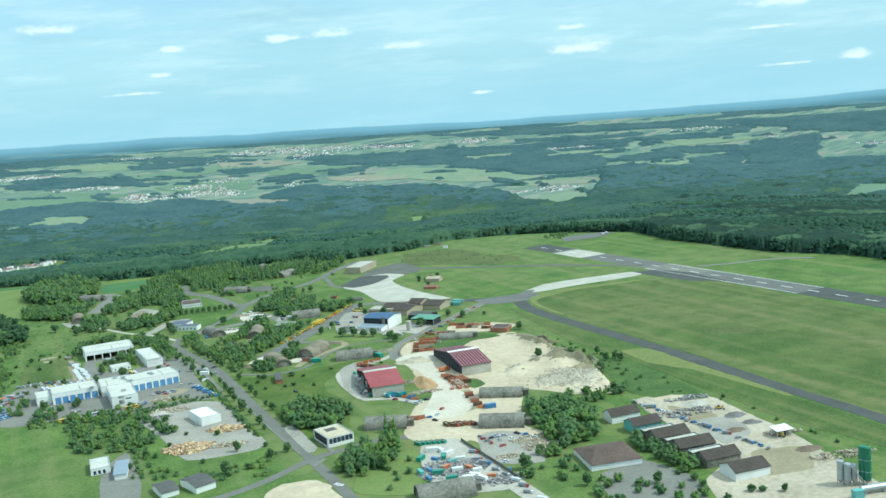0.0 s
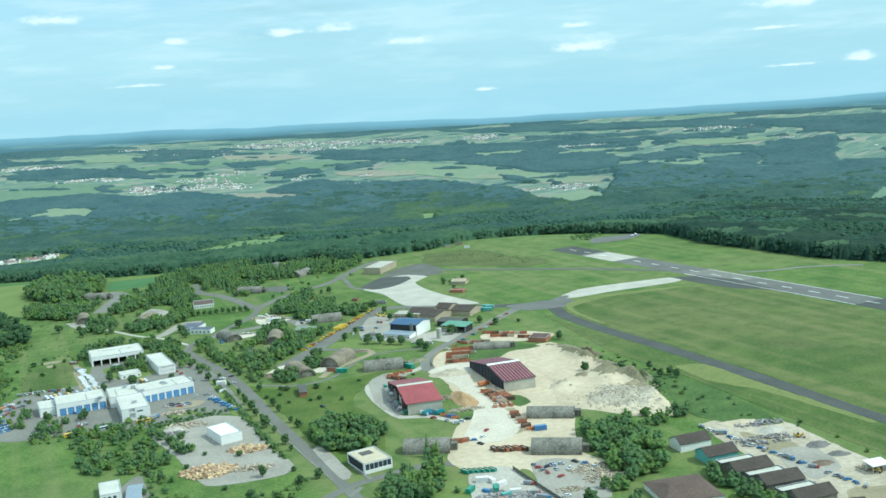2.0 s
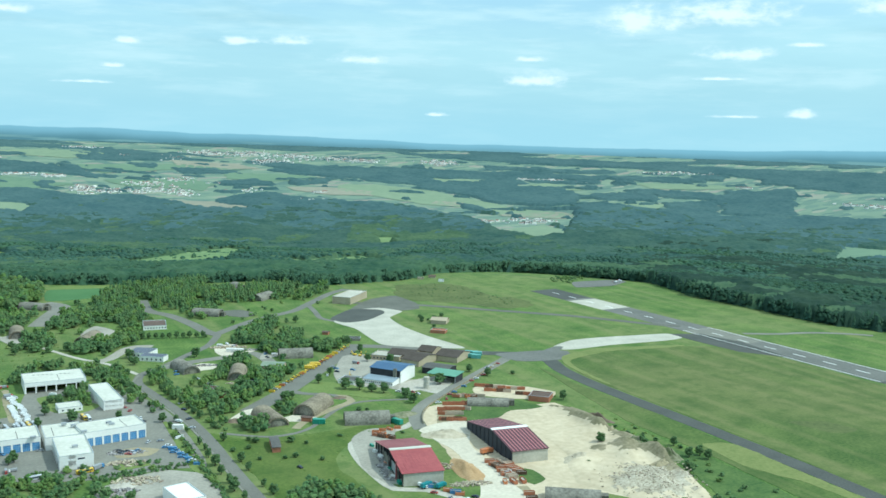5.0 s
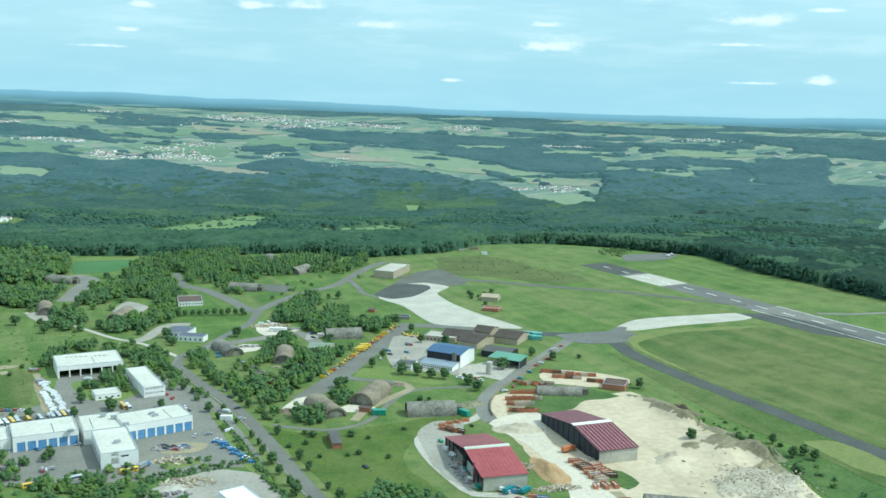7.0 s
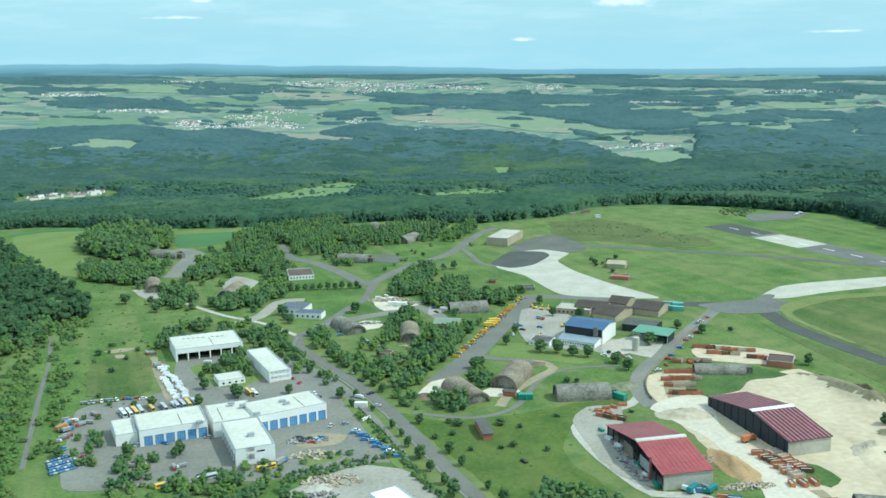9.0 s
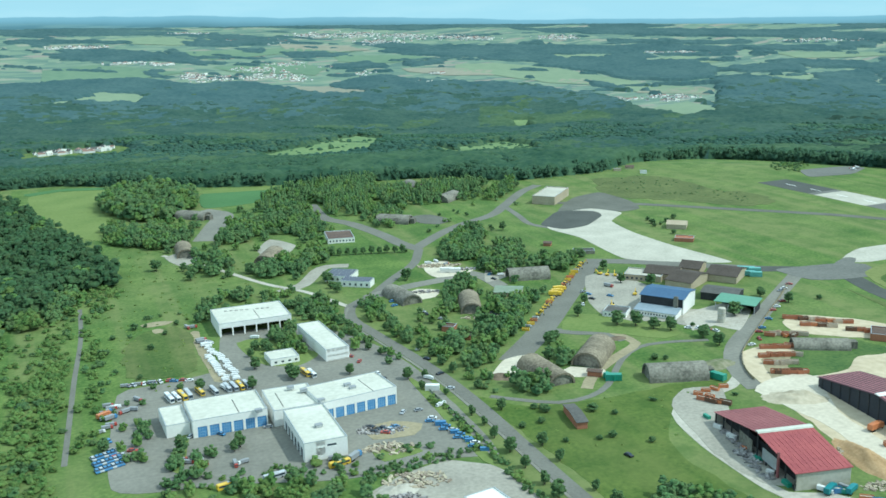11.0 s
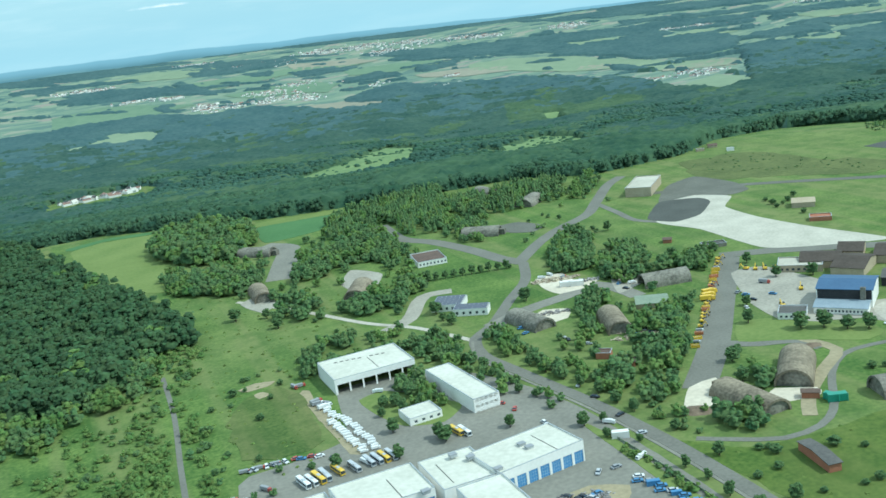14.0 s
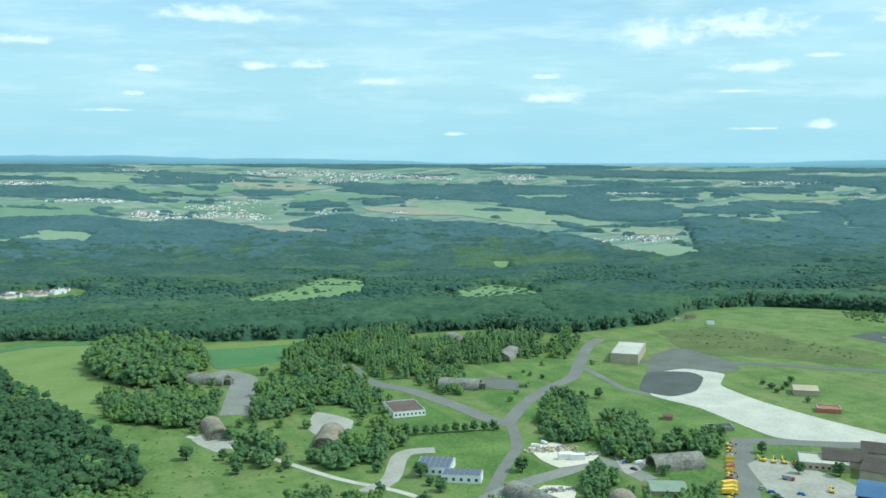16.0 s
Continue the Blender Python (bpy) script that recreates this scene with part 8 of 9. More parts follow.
# ---- heaps, rubble, timber ----
def heap(name, x, y, rz, a, b, h, mat, label, seed, rough=.25, category="heap"):
    rng = random.Random(seed)
    bm = bmesh.new()
    seg, rows = 28, 9
    off = Vector((rng.uniform(0, 50), rng.uniform(0, 50), 0))
    last = [bm.verts.new((0, 0, h))]
    for i in range(1, rows + 1):
        t = i / rows
        ring = []
        for j in range(seg):
            u = j / seg * 6.28318
            px, py = math.cos(u) * a * t, math.sin(u) * b * t
            n = noise.fractal(Vector((px / a * 2, py / b * 2, 0)) * 1.4 + off, 1.0, 2.0, 4)
            z = h * (.5 + .5 * math.cos(math.pi * t)) * (1 + rough * 2 * n) if i < rows else -.3
            k = 1 + .2 * n * t
            ring.append(bm.verts.new((px * k, py * k, z)))
        for j in range(seg):
            if i == 1:
                bm.faces.new((last[0], ring[j], ring[(j + 1) % seg]))
            else:
                bm.faces.new((last[j], ring[j], ring[(j + 1) % seg], last[(j + 1) % seg]))
        last = ring
    ob = part(name, bm, mat, smooth=True)
    ob.matrix_basis = pose(x, y, 0, 0, 0, rz)
    return tagged(ob, label, category)


M_GRAVELDK = material("dark aggregate", (0.13, 0.125, 0.115), (0.22, 0.21, 0.19), 0.95, 0.1, fine=8, bump=.2)
M_CHIPS = material("wood chips", (0.34, 0.22, 0.11), (0.48, 0.33, 0.18), 0.95, 0.1, fine=8, bump=.2)
M_EARTH = material("brown earth", (0.13, 0.10, 0.075), (0.22, 0.17, 0.12), 0.95, 0.1, fine=8, bump=.2)
M_BANK = material("grassy spoil", (0.10, 0.13, 0.05), (0.30, 0.27, 0.19), 0.95, 0.05, fine=7, bump=.3)
heap("spoil_bank", 405, 717, 110, 17, 5, 3.2, M_EARTH, "steep brown earth bank at the edge of the pit", 31, .5)
heap("spoil_bank", 396, 687, 60, 10, 6, 3.0, M_EARTHPALE, "trodden earth mound in the pit", 32, .5)
heap("spoil_bank", 390, 656, 100, 17, 11, 6.5, M_BANK, "large grassy grey spoil heap", 33, .4)
heap("spoil_bank", 381, 619, 15, 16, 8, 4.2, M_EARTHPALE, "brown earth heap behind the rubble", 34, .5)
heap("spoil_bank", 401, 634, 80, 14, 6, 3.8, M_BANK, "grassy spoil bank along the pit", 35, .5)
heap("sand_mound", 346, 652, 20, 15, 9, 3.6, M_WORKS, "low heap of sand behind the striped hall", 36)
heap("sand_mound", 273.0, 663.0, 82, 23, 8.5, 4.6, M_CHIPS, "tall heap of tan sand beside the red hall", 1)
for x, y, a, b, h, m, lab, sd in ((292.0, 727.0, 18, 9, 5, M_WORKS, "low heap of brown gravel", 10), (396.7, 467.2, 9, 6, 3, M_GRAVELDK, "heap of dark aggregate", 11), (395.2, 450.6, 8, 4, 2.5, M_GRAVELDK, "heap of dark aggregate", 12),
                           (378.1, 445.9, 9, 5, 2.5, M_EARTH, "heap of brown soil", 13), (389.0, 518.6, 16, 8, 3.5, M_SAND, "heap of pale sand", 14), (392.6, 499.9, 10, 7, 3, M_GRAVEL, "heap of grey gravel", 15), (388.5, 398.5, 10, 6, 2, M_EARTH, "heap of brown earth", 16), (176.9, 812.7, 8, 6, 2.5, M_EARTH, "heap of dark brown earth", 17), (261.7, 837.7, 7, 4, 2, M_EARTH, "heap of dark brown earth", 18),
                           (134.1, 513.1, 16, 10, 3, M_SAND, "heap of pale sand beside the crossing", 19), (86.2, 719.3, 12, 7, 3, M_GRAVEL, "heap of pale gravel", 20), (287.6, 779.9, 12, 8, 2, M_BANK, "low grassy mound of spoil", 21)):
    heap("spoil_mound", x, y, RNG.uniform(-30, 10), a, b, h * (.45 if m is M_SAND else .7), m, lab, sd)


def scatter(name, x, y, a, b, n, size, mat, label, category, long=1.0, tall=1.0):
    """Rubble, logs or scrap too many to count: small tilted blocks in a heap."""
    bm = bmesh.new()
    for i in range(n):
        u, w = RNG.uniform(0, 6.28), math.sqrt(RNG.uniform(0, 1))
        s = size * RNG.uniform(.5, 1.3)
        m = pose(math.cos(u) * w * a, math.sin(u) * w * b, (1 - w) * tall + s * .2, RNG.uniform(-25, 25), RNG.uniform(-25, 25), RNG.uniform(0, 360))
        k = len(bm.verts)
        box(bm, -s * long, -s * .5, -s * .4, s * long, s * .5, s * .4)
        bm.verts.ensure_lookup_table()
        bmesh.ops.transform(bm, matrix=m, verts=bm.verts[k:])
    ob = part(name, bm, mat)
    ob.matrix_basis = pose(x, y, 0, 0, 0, -15)
    return tagged(ob, label, category, "", "stuff")


M_LOG = material("sawn timber", (0.38, 0.25, 0.14), (0.58, 0.44, 0.28), 0.9, 0.3, fine=5, random_by="island")
M_RUBBLE = material("broken concrete", (0.296, 0.246, 0.176), (0.437, 0.378, 0.289), 0.95, 0.3, fine=5, random_by="island")
M_SCRAP = material("mixed scrap", (0.10, 0.10, 0.10), (0.45, 0.42, 0.40), 0.8, 0.6, fine=5, random_by="island")
scatter("log_pile", 91.5, 627.6, 15, 9, 260, 1.3, M_LOG, "large jumbled pile of cut timber", "timber", 2.0, 2.5)
scatter("log_pile", 121.5, 652.3, 12, 6, 160, 1.1, M_LOG, "jumbled pile of cut timber", "timber", 2.0, 1.5)
scatter("log_pile", 115.1, 618.5, 13, 5, 100, .9, M_RUBBLE, "stacks of pallets and stone", "pallets", 1.2, 1.0)
scatter("rubble", 396.1, 381.7, 20, 6, 120, .8, M_RUBBLE, "scattered pale blocks", "rubble", 1.2, 1)
scatter("rubble", 281.7, 499.1, 18, 9, 150, .7, M_RUBBLE, "rows of pale stone blocks", "rubble", 1.2, .5)
scatter("scrap", 214.6, 492.5, 22, 16, 260, 1.0, M_SCRAP, "cluttered yard goods and scrap", "scrap", 1.3, 1)
scatter("scrap", 227.5, 462.1, 16, 8, 120, 1.0, M_SCRAP, "cluttered yard goods and scrap", "scrap", 1.3, .8)
scatter("scrap", 379.1, 488.7, 24, 8, 110, .9, M_SCRAP, "parked plant and scrap on the sand", "scrap", 1.3, 1)
scatter("scrap", 210.2, 906.7, 14, 4, 80, .7, M_RUBBLE, "pale clutter beside the shelter", "scrap", 1.3, .5)
scatter("scrap", 99.7, 776.8, 12, 6, 90, .8, M_SCRAP, "clutter of parts in the yard bed", "scrap", 1.2, .6)
scatter("scrap", 95.1, 757.3, 12, 6, 70, .9, M_RUBBLE, "stacked pale goods in the yard bed", "scrap", 1.4, .5)
scatter("scrap", 263.6, 674.8, 8, 5, 50, .9, M_RUBBLE, "pale clutter", "scrap", 1.3, .5)


def vent(x, y, z, rz, a, b, h):
    e = thing("roof_vent", x, y, rz, "small grey ventilation unit on a flat roof", "roof vent", "roof vents", z=z)
    part("housing", boxes((-a, -b, 0, a, b, h)), M_STEEL, e)
    part("cap", boxes((-a - .15, -b - .15, h, a + .15, b + .15, h + .15)), P_GREY, e)


for x, y in [(49.2, 824.2), (78.5, 823.5), (96.4, 832.3), (95.1, 836.5), (74.2, 839.2), (69.2, 845.1), (69.7, 796.5)]:
    vent(x + 0, y - 22, 8.35, 5, 1.5, 1.1, 1.2)

put("boxb", BOXES["b"], 284.0, 578.6, 75, 1.5)
for i in range(9):
    p = Vector((233.8, 505.9)).lerp(Vector((233.9, 424.4)), i / 8)
    k = RNG.choice("wswrb")
    put("truck" + k, TRUCKS[k], p.x + RNG.uniform(-2, 2), p.y + RNG.uniform(-2, 2), RNG.uniform(20, 60), .9)
for k, (x, y) in zip("wwgwtwbwwwto", [(216.8, 524.9), (220.9, 521.8), (205.5, 516.0), (223.0, 514.2), (218.4, 500.6), (224.4, 501.7), (197.0, 484.7), (214.9, 471.4), (224.4, 479.8), (221.2, 466.7), (196.5, 495.4), (226.9, 467.6)]):
    put("box" + k, BOXES[k], x, y, RNG.uniform(0, 180), RNG.uniform(.7, 1.0))
for x, y in [(259.6, 522.7), (264.4, 522.8), (265.1, 514.6), (252.1, 515.9), (255.3, 507.3), (272.8, 521.4), (275.9, 516.4), (277.5, 508.7), (242.4, 577.5), (248.9, 587.2), (256.2, 596.8), (241.8, 585.4), (246.7, 620.7), (251.5, 621.7), (256.8, 624.0), (243.5, 628.4), (239.1, 638.8)]:
    park(x, y, RNG.uniform(0, 360))

shelter_at((340.2, 784.7), (366.7, 770.4), 12, 5, HAS, M_SHELTER)
block("brick_shed", 396.8, 774.1, -45.4, 15.2, 14.9, 4.0, "low brown brick store beside the skips", M_BRICK, M_BROWNROOF, category="shed")
gable("brick_shed", 331.8, 1050.0, -36.6, 5.7, 6.8, 2.6, 3.2, "tiny orange brick hut in the grass", M_BRICK, M_BROWNROOF, category="shed")
block("brick_shed", 345.0, 1016.8, -24.3, 15.8, 8.6, 2.4, "low dark concrete pit with open front", M_SHELTER, M_GREYROOF, "", [(2, 8, 0, 1.9)], category="shed")
block("brick_shed", 181.7, 892.9, -40.5, 7.3, 6.8, 3.2, "small orange brick hut among trees", M_BRICK, M_BROWNROOF, category="shed")
gable("brick_shed", 184.3, 877.2, -32.7, 8.5, 9.4, 3.2, 4.6, "small dark brick shed among trees", M_BRICK, M_DARKBROWN, category="shed")
for x, y in [(452.1, 1071.0), (442.6, 1067.0), (461.9, 1077.0), (447.4, 1077.2), (475.0, 1085.4), (441.8, 1037.9), (451.8, 1090.0), (463.3, 1409.1), (465.7, 1371.1)]:
    plant(4, x, y, RNG.uniform(.9, 1.6))



# the sand pit: loose heaps, eroded banks and a field of rubble
PIT = ((337, 742), (352, 756), (395, 759), (405, 731), (401, 690), (405, 657), (391, 610), (380, 576), (366, 551), (343, 566), (329, 594), (317, 618), (331, 648), (340, 656), (346, 690))


def pit_rise(x, y):
    """Height of the loose ground in the sand pit."""
    hump = lambda cx, cy, a, b, h: h * np.exp(-((x - cx) / a) ** 2 - ((y - cy) / b) ** 2)
    rough = lattice(x, y, 9, 61) + 0.5 * lattice(x, y, 4, 62)
    bank = 5.5 * np.exp(-((x - np.interp(y, (570, 610, 650, 700, 740), (377, 388, 400, 396, 398))) / 7.0) ** 2) * (0.75 + 0.5 * lattice(x, y, 14, 63))
    z = 0.5 + 0.35 * rough + hump(405, 724, 7, 9, 2.5) + hump(390, 698, 9, 8, 2.2) * (1 + 0.4 * rough) + hump(396, 628, 8, 10, 3.0) * (1 + 0.4 * rough) + np.where(y > 625, bank, 0.5 * bank)
    z = z + hump(383, 656, 10, 12, 6.5) * (1 + 0.15 * rough) + hump(392, 640, 8, 9, 5.0) * (1 + 0.2 * rough) + hump(374, 640, 8, 8, 2.5) + hump(347, 651, 12, 9, 2.2) + hump(368, 660, 4, 6, 2.0)
    return z + hump(358, 604, 24, 22, 3.6) * (1 + 0.3 * rough) + hump(375, 597, 14, 16, 2.0) * (1 + 0.4 * rough)


def pit_mesh(step=2.0):
    xs, ys = np.meshgrid(np.arange(312, 410, step), np.arange(545, 765, step), indexing="ij")
    keep = in_plot(xs, ys, PIT)
    away = np.full(xs.shape, 99.0)
    for (x0, y0), (x1, y1) in zip(PIT, PIT[1:] + PIT[:1]):
        t = np.clip(((xs - x0) * (x1 - x0) + (ys - y0) * (y1 - y0)) / ((x1 - x0) ** 2 + (y1 - y0) ** 2), 0, 1)
        away = np.minimum(away, np.hypot(xs - x0 - t * (x1 - x0), ys - y0 - t * (y1 - y0)))
    zs = -0.35 + (pit_rise(xs, ys) + 0.38) * np.clip(away / 5, 0, 1)
    n, m = xs.shape
    idx = np.arange(n * m).reshape(n, m)
    quads = np.stack([idx[:-1, :-1], idx[1:, :-1], idx[1:, 1:], idx[:-1, 1:]], -1).reshape(-1, 4)
    quads = quads[keep.ravel()[quads].all(1)]
    me = bpy.data.meshes.new("sand_pit")
    me.from_pydata(np.stack([xs.ravel(), ys.ravel(), zs.ravel()], 1).tolist(), [], quads.tolist())
    for mt in (M_SAND, M_STONY, M_SPOIL):
        me.materials.append(mt)
    cx, cy = xs.ravel()[quads].mean(1), ys.ravel()[quads].mean(1)
    fuzz = 0.25 * lattice(cx, cy, 7, 64) + 0.2 * lattice(cx, cy, 3, 65)
    stony = np.exp(-((cx - 362) / 26) ** 2 - ((cy - 601) / 27) ** 2) + fuzz > 0.5
    spoil = np.exp(-((cx - 386) / 14) ** 2 - ((cy - 652) / 15) ** 2) + np.exp(-((cx - 366) / 5) ** 2 - ((cy - 661) / 6) ** 2) + np.exp(-((cx - 402) / 5) ** 2 - ((cy - 735) / 14) ** 2) + np.where(cy > 605, np.exp(-((cx - np.interp(cy, (605, 630, 675, 700, 735), (384, 398, 405, 398, 402))) / 10) ** 2) * 1.25, 0) + 1.3 * fuzz > 0.55
    me.polygons.foreach_set("material_index", np.where(spoil, 2, np.where(stony, 1, 0)).astype(np.int32))
    me.polygons.foreach_set("use_smooth", [True] * len(quads))
    return tagged(new("sand_pit", me), "loose pale sand, rubble and grey spoil banks of the pit", "sand pit", "", "structure")


M_STONY = material("whitish crushed rubble", (0.27, 0.232, 0.165), (0.54, 0.485, 0.375), 0.95, 0.12, fine=6, bump=0.5, detail=9, spread=0.13)
M_SPOIL = material("grey-green spoil", (0.145, 0.135, 0.075), (0.32, 0.275, 0.180), 0.95, 0.08, fine=6, bump=0.4, detail=9)
pit_mesh()
bm = bmesh.new()
for i in range(520):
    x, y = 360 + RNG.gauss(0, 15), 601 + RNG.gauss(0, 16)
    if not bool(in_plot(np.array(x), np.array(y), PIT)):
        continue
    q, k = RNG.uniform(.2, .65), len(bm.verts)
    box(bm, -q, -q * .6, -q * .4, q, q * .6, q * .4)
    bm.verts.ensure_lookup_table()
    bmesh.ops.transform(bm, matrix=pose(x, y, float(pit_rise(np.array(x), np.array(y))) + q * .1, RNG.uniform(-30, 30), RNG.uniform(-30, 30), RNG.uniform(0, 360)), verts=bm.verts[k:])
tagged(part("rubble", bm, M_RUBBLE), "broken pale concrete strewn over the sand pit", "rubble", "", "stuff")

for r in (3.0,):
    for x, y, z, rz, ln in ((40.9, 831.3, 8.05, 0.3, 32), (61.4, 831.5, 7.55, -.8, 21), (103.4, 829.0, 8.55, 7.2, 36), (80.1, 969.7, 7.55, -.2, 40)):
        e = thing("roof_seam", x, y - 18, rz, "dark bitumen seam across a flat roof", "roof seam", "roof seams", z=z)
        part("strip", boxes((-.2, -9, 0, .2, 9, .06)), M_GREYROOF, e)

# ---- fences, parked rows, more goods ----
def fence(points, h, mat, label):
    """A line of upright panels between posts."""
    line = [Vector(q) for q in smooth_line(points, 5.0)]
    e = thing("fence", line[0].x, line[0].y, 0, label, "fence")
    for a, b in zip(line, line[1:]):
        d = b - a
        u = math.degrees(math.atan2(d.y, d.x))
        for nm, bm, m in (("panel", boxes((0.1, -.05, .1, d.length - .1, .05, h)), mat), ("post", boxes((-.1, -.1, 0, .1, .1, h + .2)), M_GREYROOF)):
            ob = part(nm, bm, m, e)
            ob.matrix_basis = pose(a.x - line[0].x, a.y - line[0].y, 0, 0, 0, u)


fence([(423.9, 882.6), (401.0, 863.5), (357.2, 828.0), (318.2, 795.9), (303.1, 780.7), (293.4, 764.5), (289.4, 753.7)], 1.5, M_EARTHPALE, "long brown fence along the service road")
fence([(239.0, 531.2), (238.4, 504.1), (238.3, 478.9), (237.4, 454.5)], 2.2, M_SHELTER, "dark fence along the gravel road")
fence([(136.0, 819.4), (136.6, 788.5), (136.8, 760.7), (136.3, 736.7)], 1.2, M_PALEGREEN, "green mesh fence between yard and road")
for k, (x, y) in zip("rrworbrrsb", [(-12.7, 858.3), (-11.5, 853.8), (-9.4, 854.8), (-15.6, 845.7), (-15.1, 841.8), (-12.8, 842.0), (-13.2, 833.8), (-15.1, 831.2), (-18.4, 827.6), (-14.3, 849.5)]):
    put("truck" + k, TRUCKS[k], x, y, 110 + RNG.uniform(-20, 20), .8)
for i in range(3):
    for j in range(7):
        p = Vector((-23.3, 800.3)).lerp(Vector((-13.2, 803.7)), j / 6)
        k = ("blue", P_BLUE) if (i + j) % 3 else ("silver", P_SILVER)
        put("car" + k[0], lambda: car(k[1], k[0]), p.x + .4 * i, p.y - i * 6.5, 15 + RNG.uniform(-4, 4))
for i in range(15):
    p = Vector((-2.8, 881.8)).lerp(Vector((15.9, 880.4)), i / 14)
    if i % 2 and i % 5:
        park(p.x, p.y, 10 + RNG.uniform(-30, 30))
    elif i % 5:
        continue
    else:
        put("truckr", TRUCKS["r"], p.x, p.y, 80, .7)
for x, y in [(19.3, 880.3), (21.2, 878.6), (25.8, 878.0), (28.6, 875.9), (33.5, 870.6), (412.8, 874.5), (381.6, 845.0), (374.6, 840.4), (346.6, 816.5), (340.3, 811.6), (322.2, 795.8), (422.4, 880.6)]:
    park(x, y, RNG.uniform(60, 100))
for k, (x, y) in zip("rrsr", [(11.5, 782.3), (13.9, 779.3), (18.0, 780.3), (19.0, 775.0)]):
    put("truck" + k, TRUCKS[k], x, y, RNG.uniform(70, 110), .8)
for i in range(6):
    p = Vector((214.9, 541.6)).lerp(Vector((228.7, 535.6)), i / 5)
    put("skipg", SKIPS["g"], p.x, p.y, 20, .9)
for x, y in [(251.6, 529.6), (251.6, 524.9), (251.7, 520.3), (256.5, 523.5), (260.4, 525.2), (258.6, 517.3), (240.4, 470.7), (243.9, 462.4), (244.3, 483.3)]:
    park(x, y, RNG.uniform(0, 180))
scatter("rubble", 277.1, 507.6, 16, 7, 170, .75, M_RUBBLE, "rows of pale stone blocks", "rubble", 1.1, .5)
scatter("rubble", 273.8, 493.4, 12, 8, 150, .75, M_RUBBLE, "rows of pale stone blocks", "rubble", 1.1, .5)
scatter("rubble", 250.8, 489.5, 9, 4, 80, .7, M_RUBBLE, "low pile of pale stone blocks", "rubble", 1.1, .5)
scatter("scrap", 216.2, 495.1, 14, 10, 150, .9, M_SCRAP, "cluttered yard goods and scrap", "scrap", 1.3, 1)
grove("grove", [(204.2, 576.0), (216.8, 585.3), (211.4, 558.2), (200.3, 534.8), (193.1, 542.5)], 5.5, 9, 13, CROWNS + FIRS, "tall dark mixed trees beside the lawn", 0.9)
grove("grove", [(171.3, 549.1), (183.6, 554.0), (193.7, 539.8), (183.2, 512.6), (163.3, 523.3)], 5.5, 8, 11, CROWNS + FIRS, "tall dark mixed trees beside the lawn", 0.9)
grove("scrub", [(757.2, 1293.2), (797.1, 1281.0), (765.6, 1239.2), (731.6, 1257.2)], 6, 6, 3, BUSHES, "strip of low bushes on the airfield", 0.8)

grove("scrub", [(-55.4, 883.1), (-38.1, 933.4), (-26.1, 916.3), (-35.1, 823.2), (-39.6, 737.4), (-65.4, 750.2)], 5.5, 6, 4.5, BUSHES, "light green scrub beside the track", 0.85, "shrubs", 0.9)
grove("young_trees", [(0.5, 783.5), (11.4, 795.6), (25.4, 781.3), (15.8, 746.6), (0.7, 751.2)], 5.5, 6, 5.5, CROWNS, SMALL, 0.6)
grove("young_trees", [(17.3, 758.4), (42.0, 755.6), (57.4, 754.5), (79.4, 757.2), (74.7, 739.1), (58.8, 716.1), (33.8, 710.6), (14.6, 720.2)], 6, 6, 5, CROWNS + BUSHES, SMALL, 0.4)
grove("hedge", [(75.8, 738.5), (80.4, 740.8), (131.3, 743.7), (130.8, 738.1), (80.3, 731.0)], 3, 3.5, 2.6, BUSHES, "clipped green hedge round the timber yard", 0.9)
scatter("scrap", 96.8, 724.6, 14, 7, 120, .9, M_RUBBLE, "pallets and goods stacked on the yard", "scrap", 1.3, .8)
scatter("scrap", 85.0, 711.8, 10, 6, 90, .9, M_SCRAP, "cluttered yard goods and scrap", "scrap", 1.2, .8)
scatter("rubble", 264.7, 642.7, 13, 4, 130, .7, M_RUBBLE, "low pile of pale broken blocks", "rubble", 1.2, .8)
for k, (x, y) in zip("bgobo", [(240.1, 647.6), (242.6, 646.4), (247.1, 638.0), (249.5, 633.2), (250.6, 630.3)]):
    put("skip" + k, SKIPS[k], x, y, 60 + RNG.uniform(-10, 10))

scatter("scrap", 231.1, 1030.4, 16, 5, 110, .9, M_RUBBLE, "pale goods stacked on a concrete lot", "scrap", 1.3, .8)
scatter("scrap", 242.8, 1013.7, 10, 4, 70, .8, M_SCRAP, "clutter on a concrete lot", "scrap", 1.2, .8)
scatter("scrap", 196.1, 972.3, 12, 3, 60, .8, M_SCRAP, "clutter beside a shelter", "scrap", 1.2, .8)
scatter("scrap", 217.3, 914.3, 14, 4, 90, .8, M_RUBBLE, "pale clutter behind the shelter", "scrap", 1.2, .6)
for k, (x, y) in zip("wwrwsw", [(226.3, 1039.4), (233.4, 1041.0), (236.9, 1029.9), (234.0, 1015.5), (258.8, 1010.2), (260.3, 986.3)]):
    put("truck" + k, TRUCKS[k], x, y, RNG.uniform(0, 180), .8)
for x, y in [(213.1, 915.6), (212.9, 910.6), (218.5, 911.2), (218.3, 906.3), (254.2, 991.7), (251.6, 979.7), (180.0, 931.9), (180.5, 926.4), (170.2, 961.1), (168.3, 951.7), (290.9, 925.7), (291.1, 919.2), (288.1, 909.6), (302.0, 909.9), (276.9, 901.4)]:
    park(x, y, RNG.uniform(0, 180))

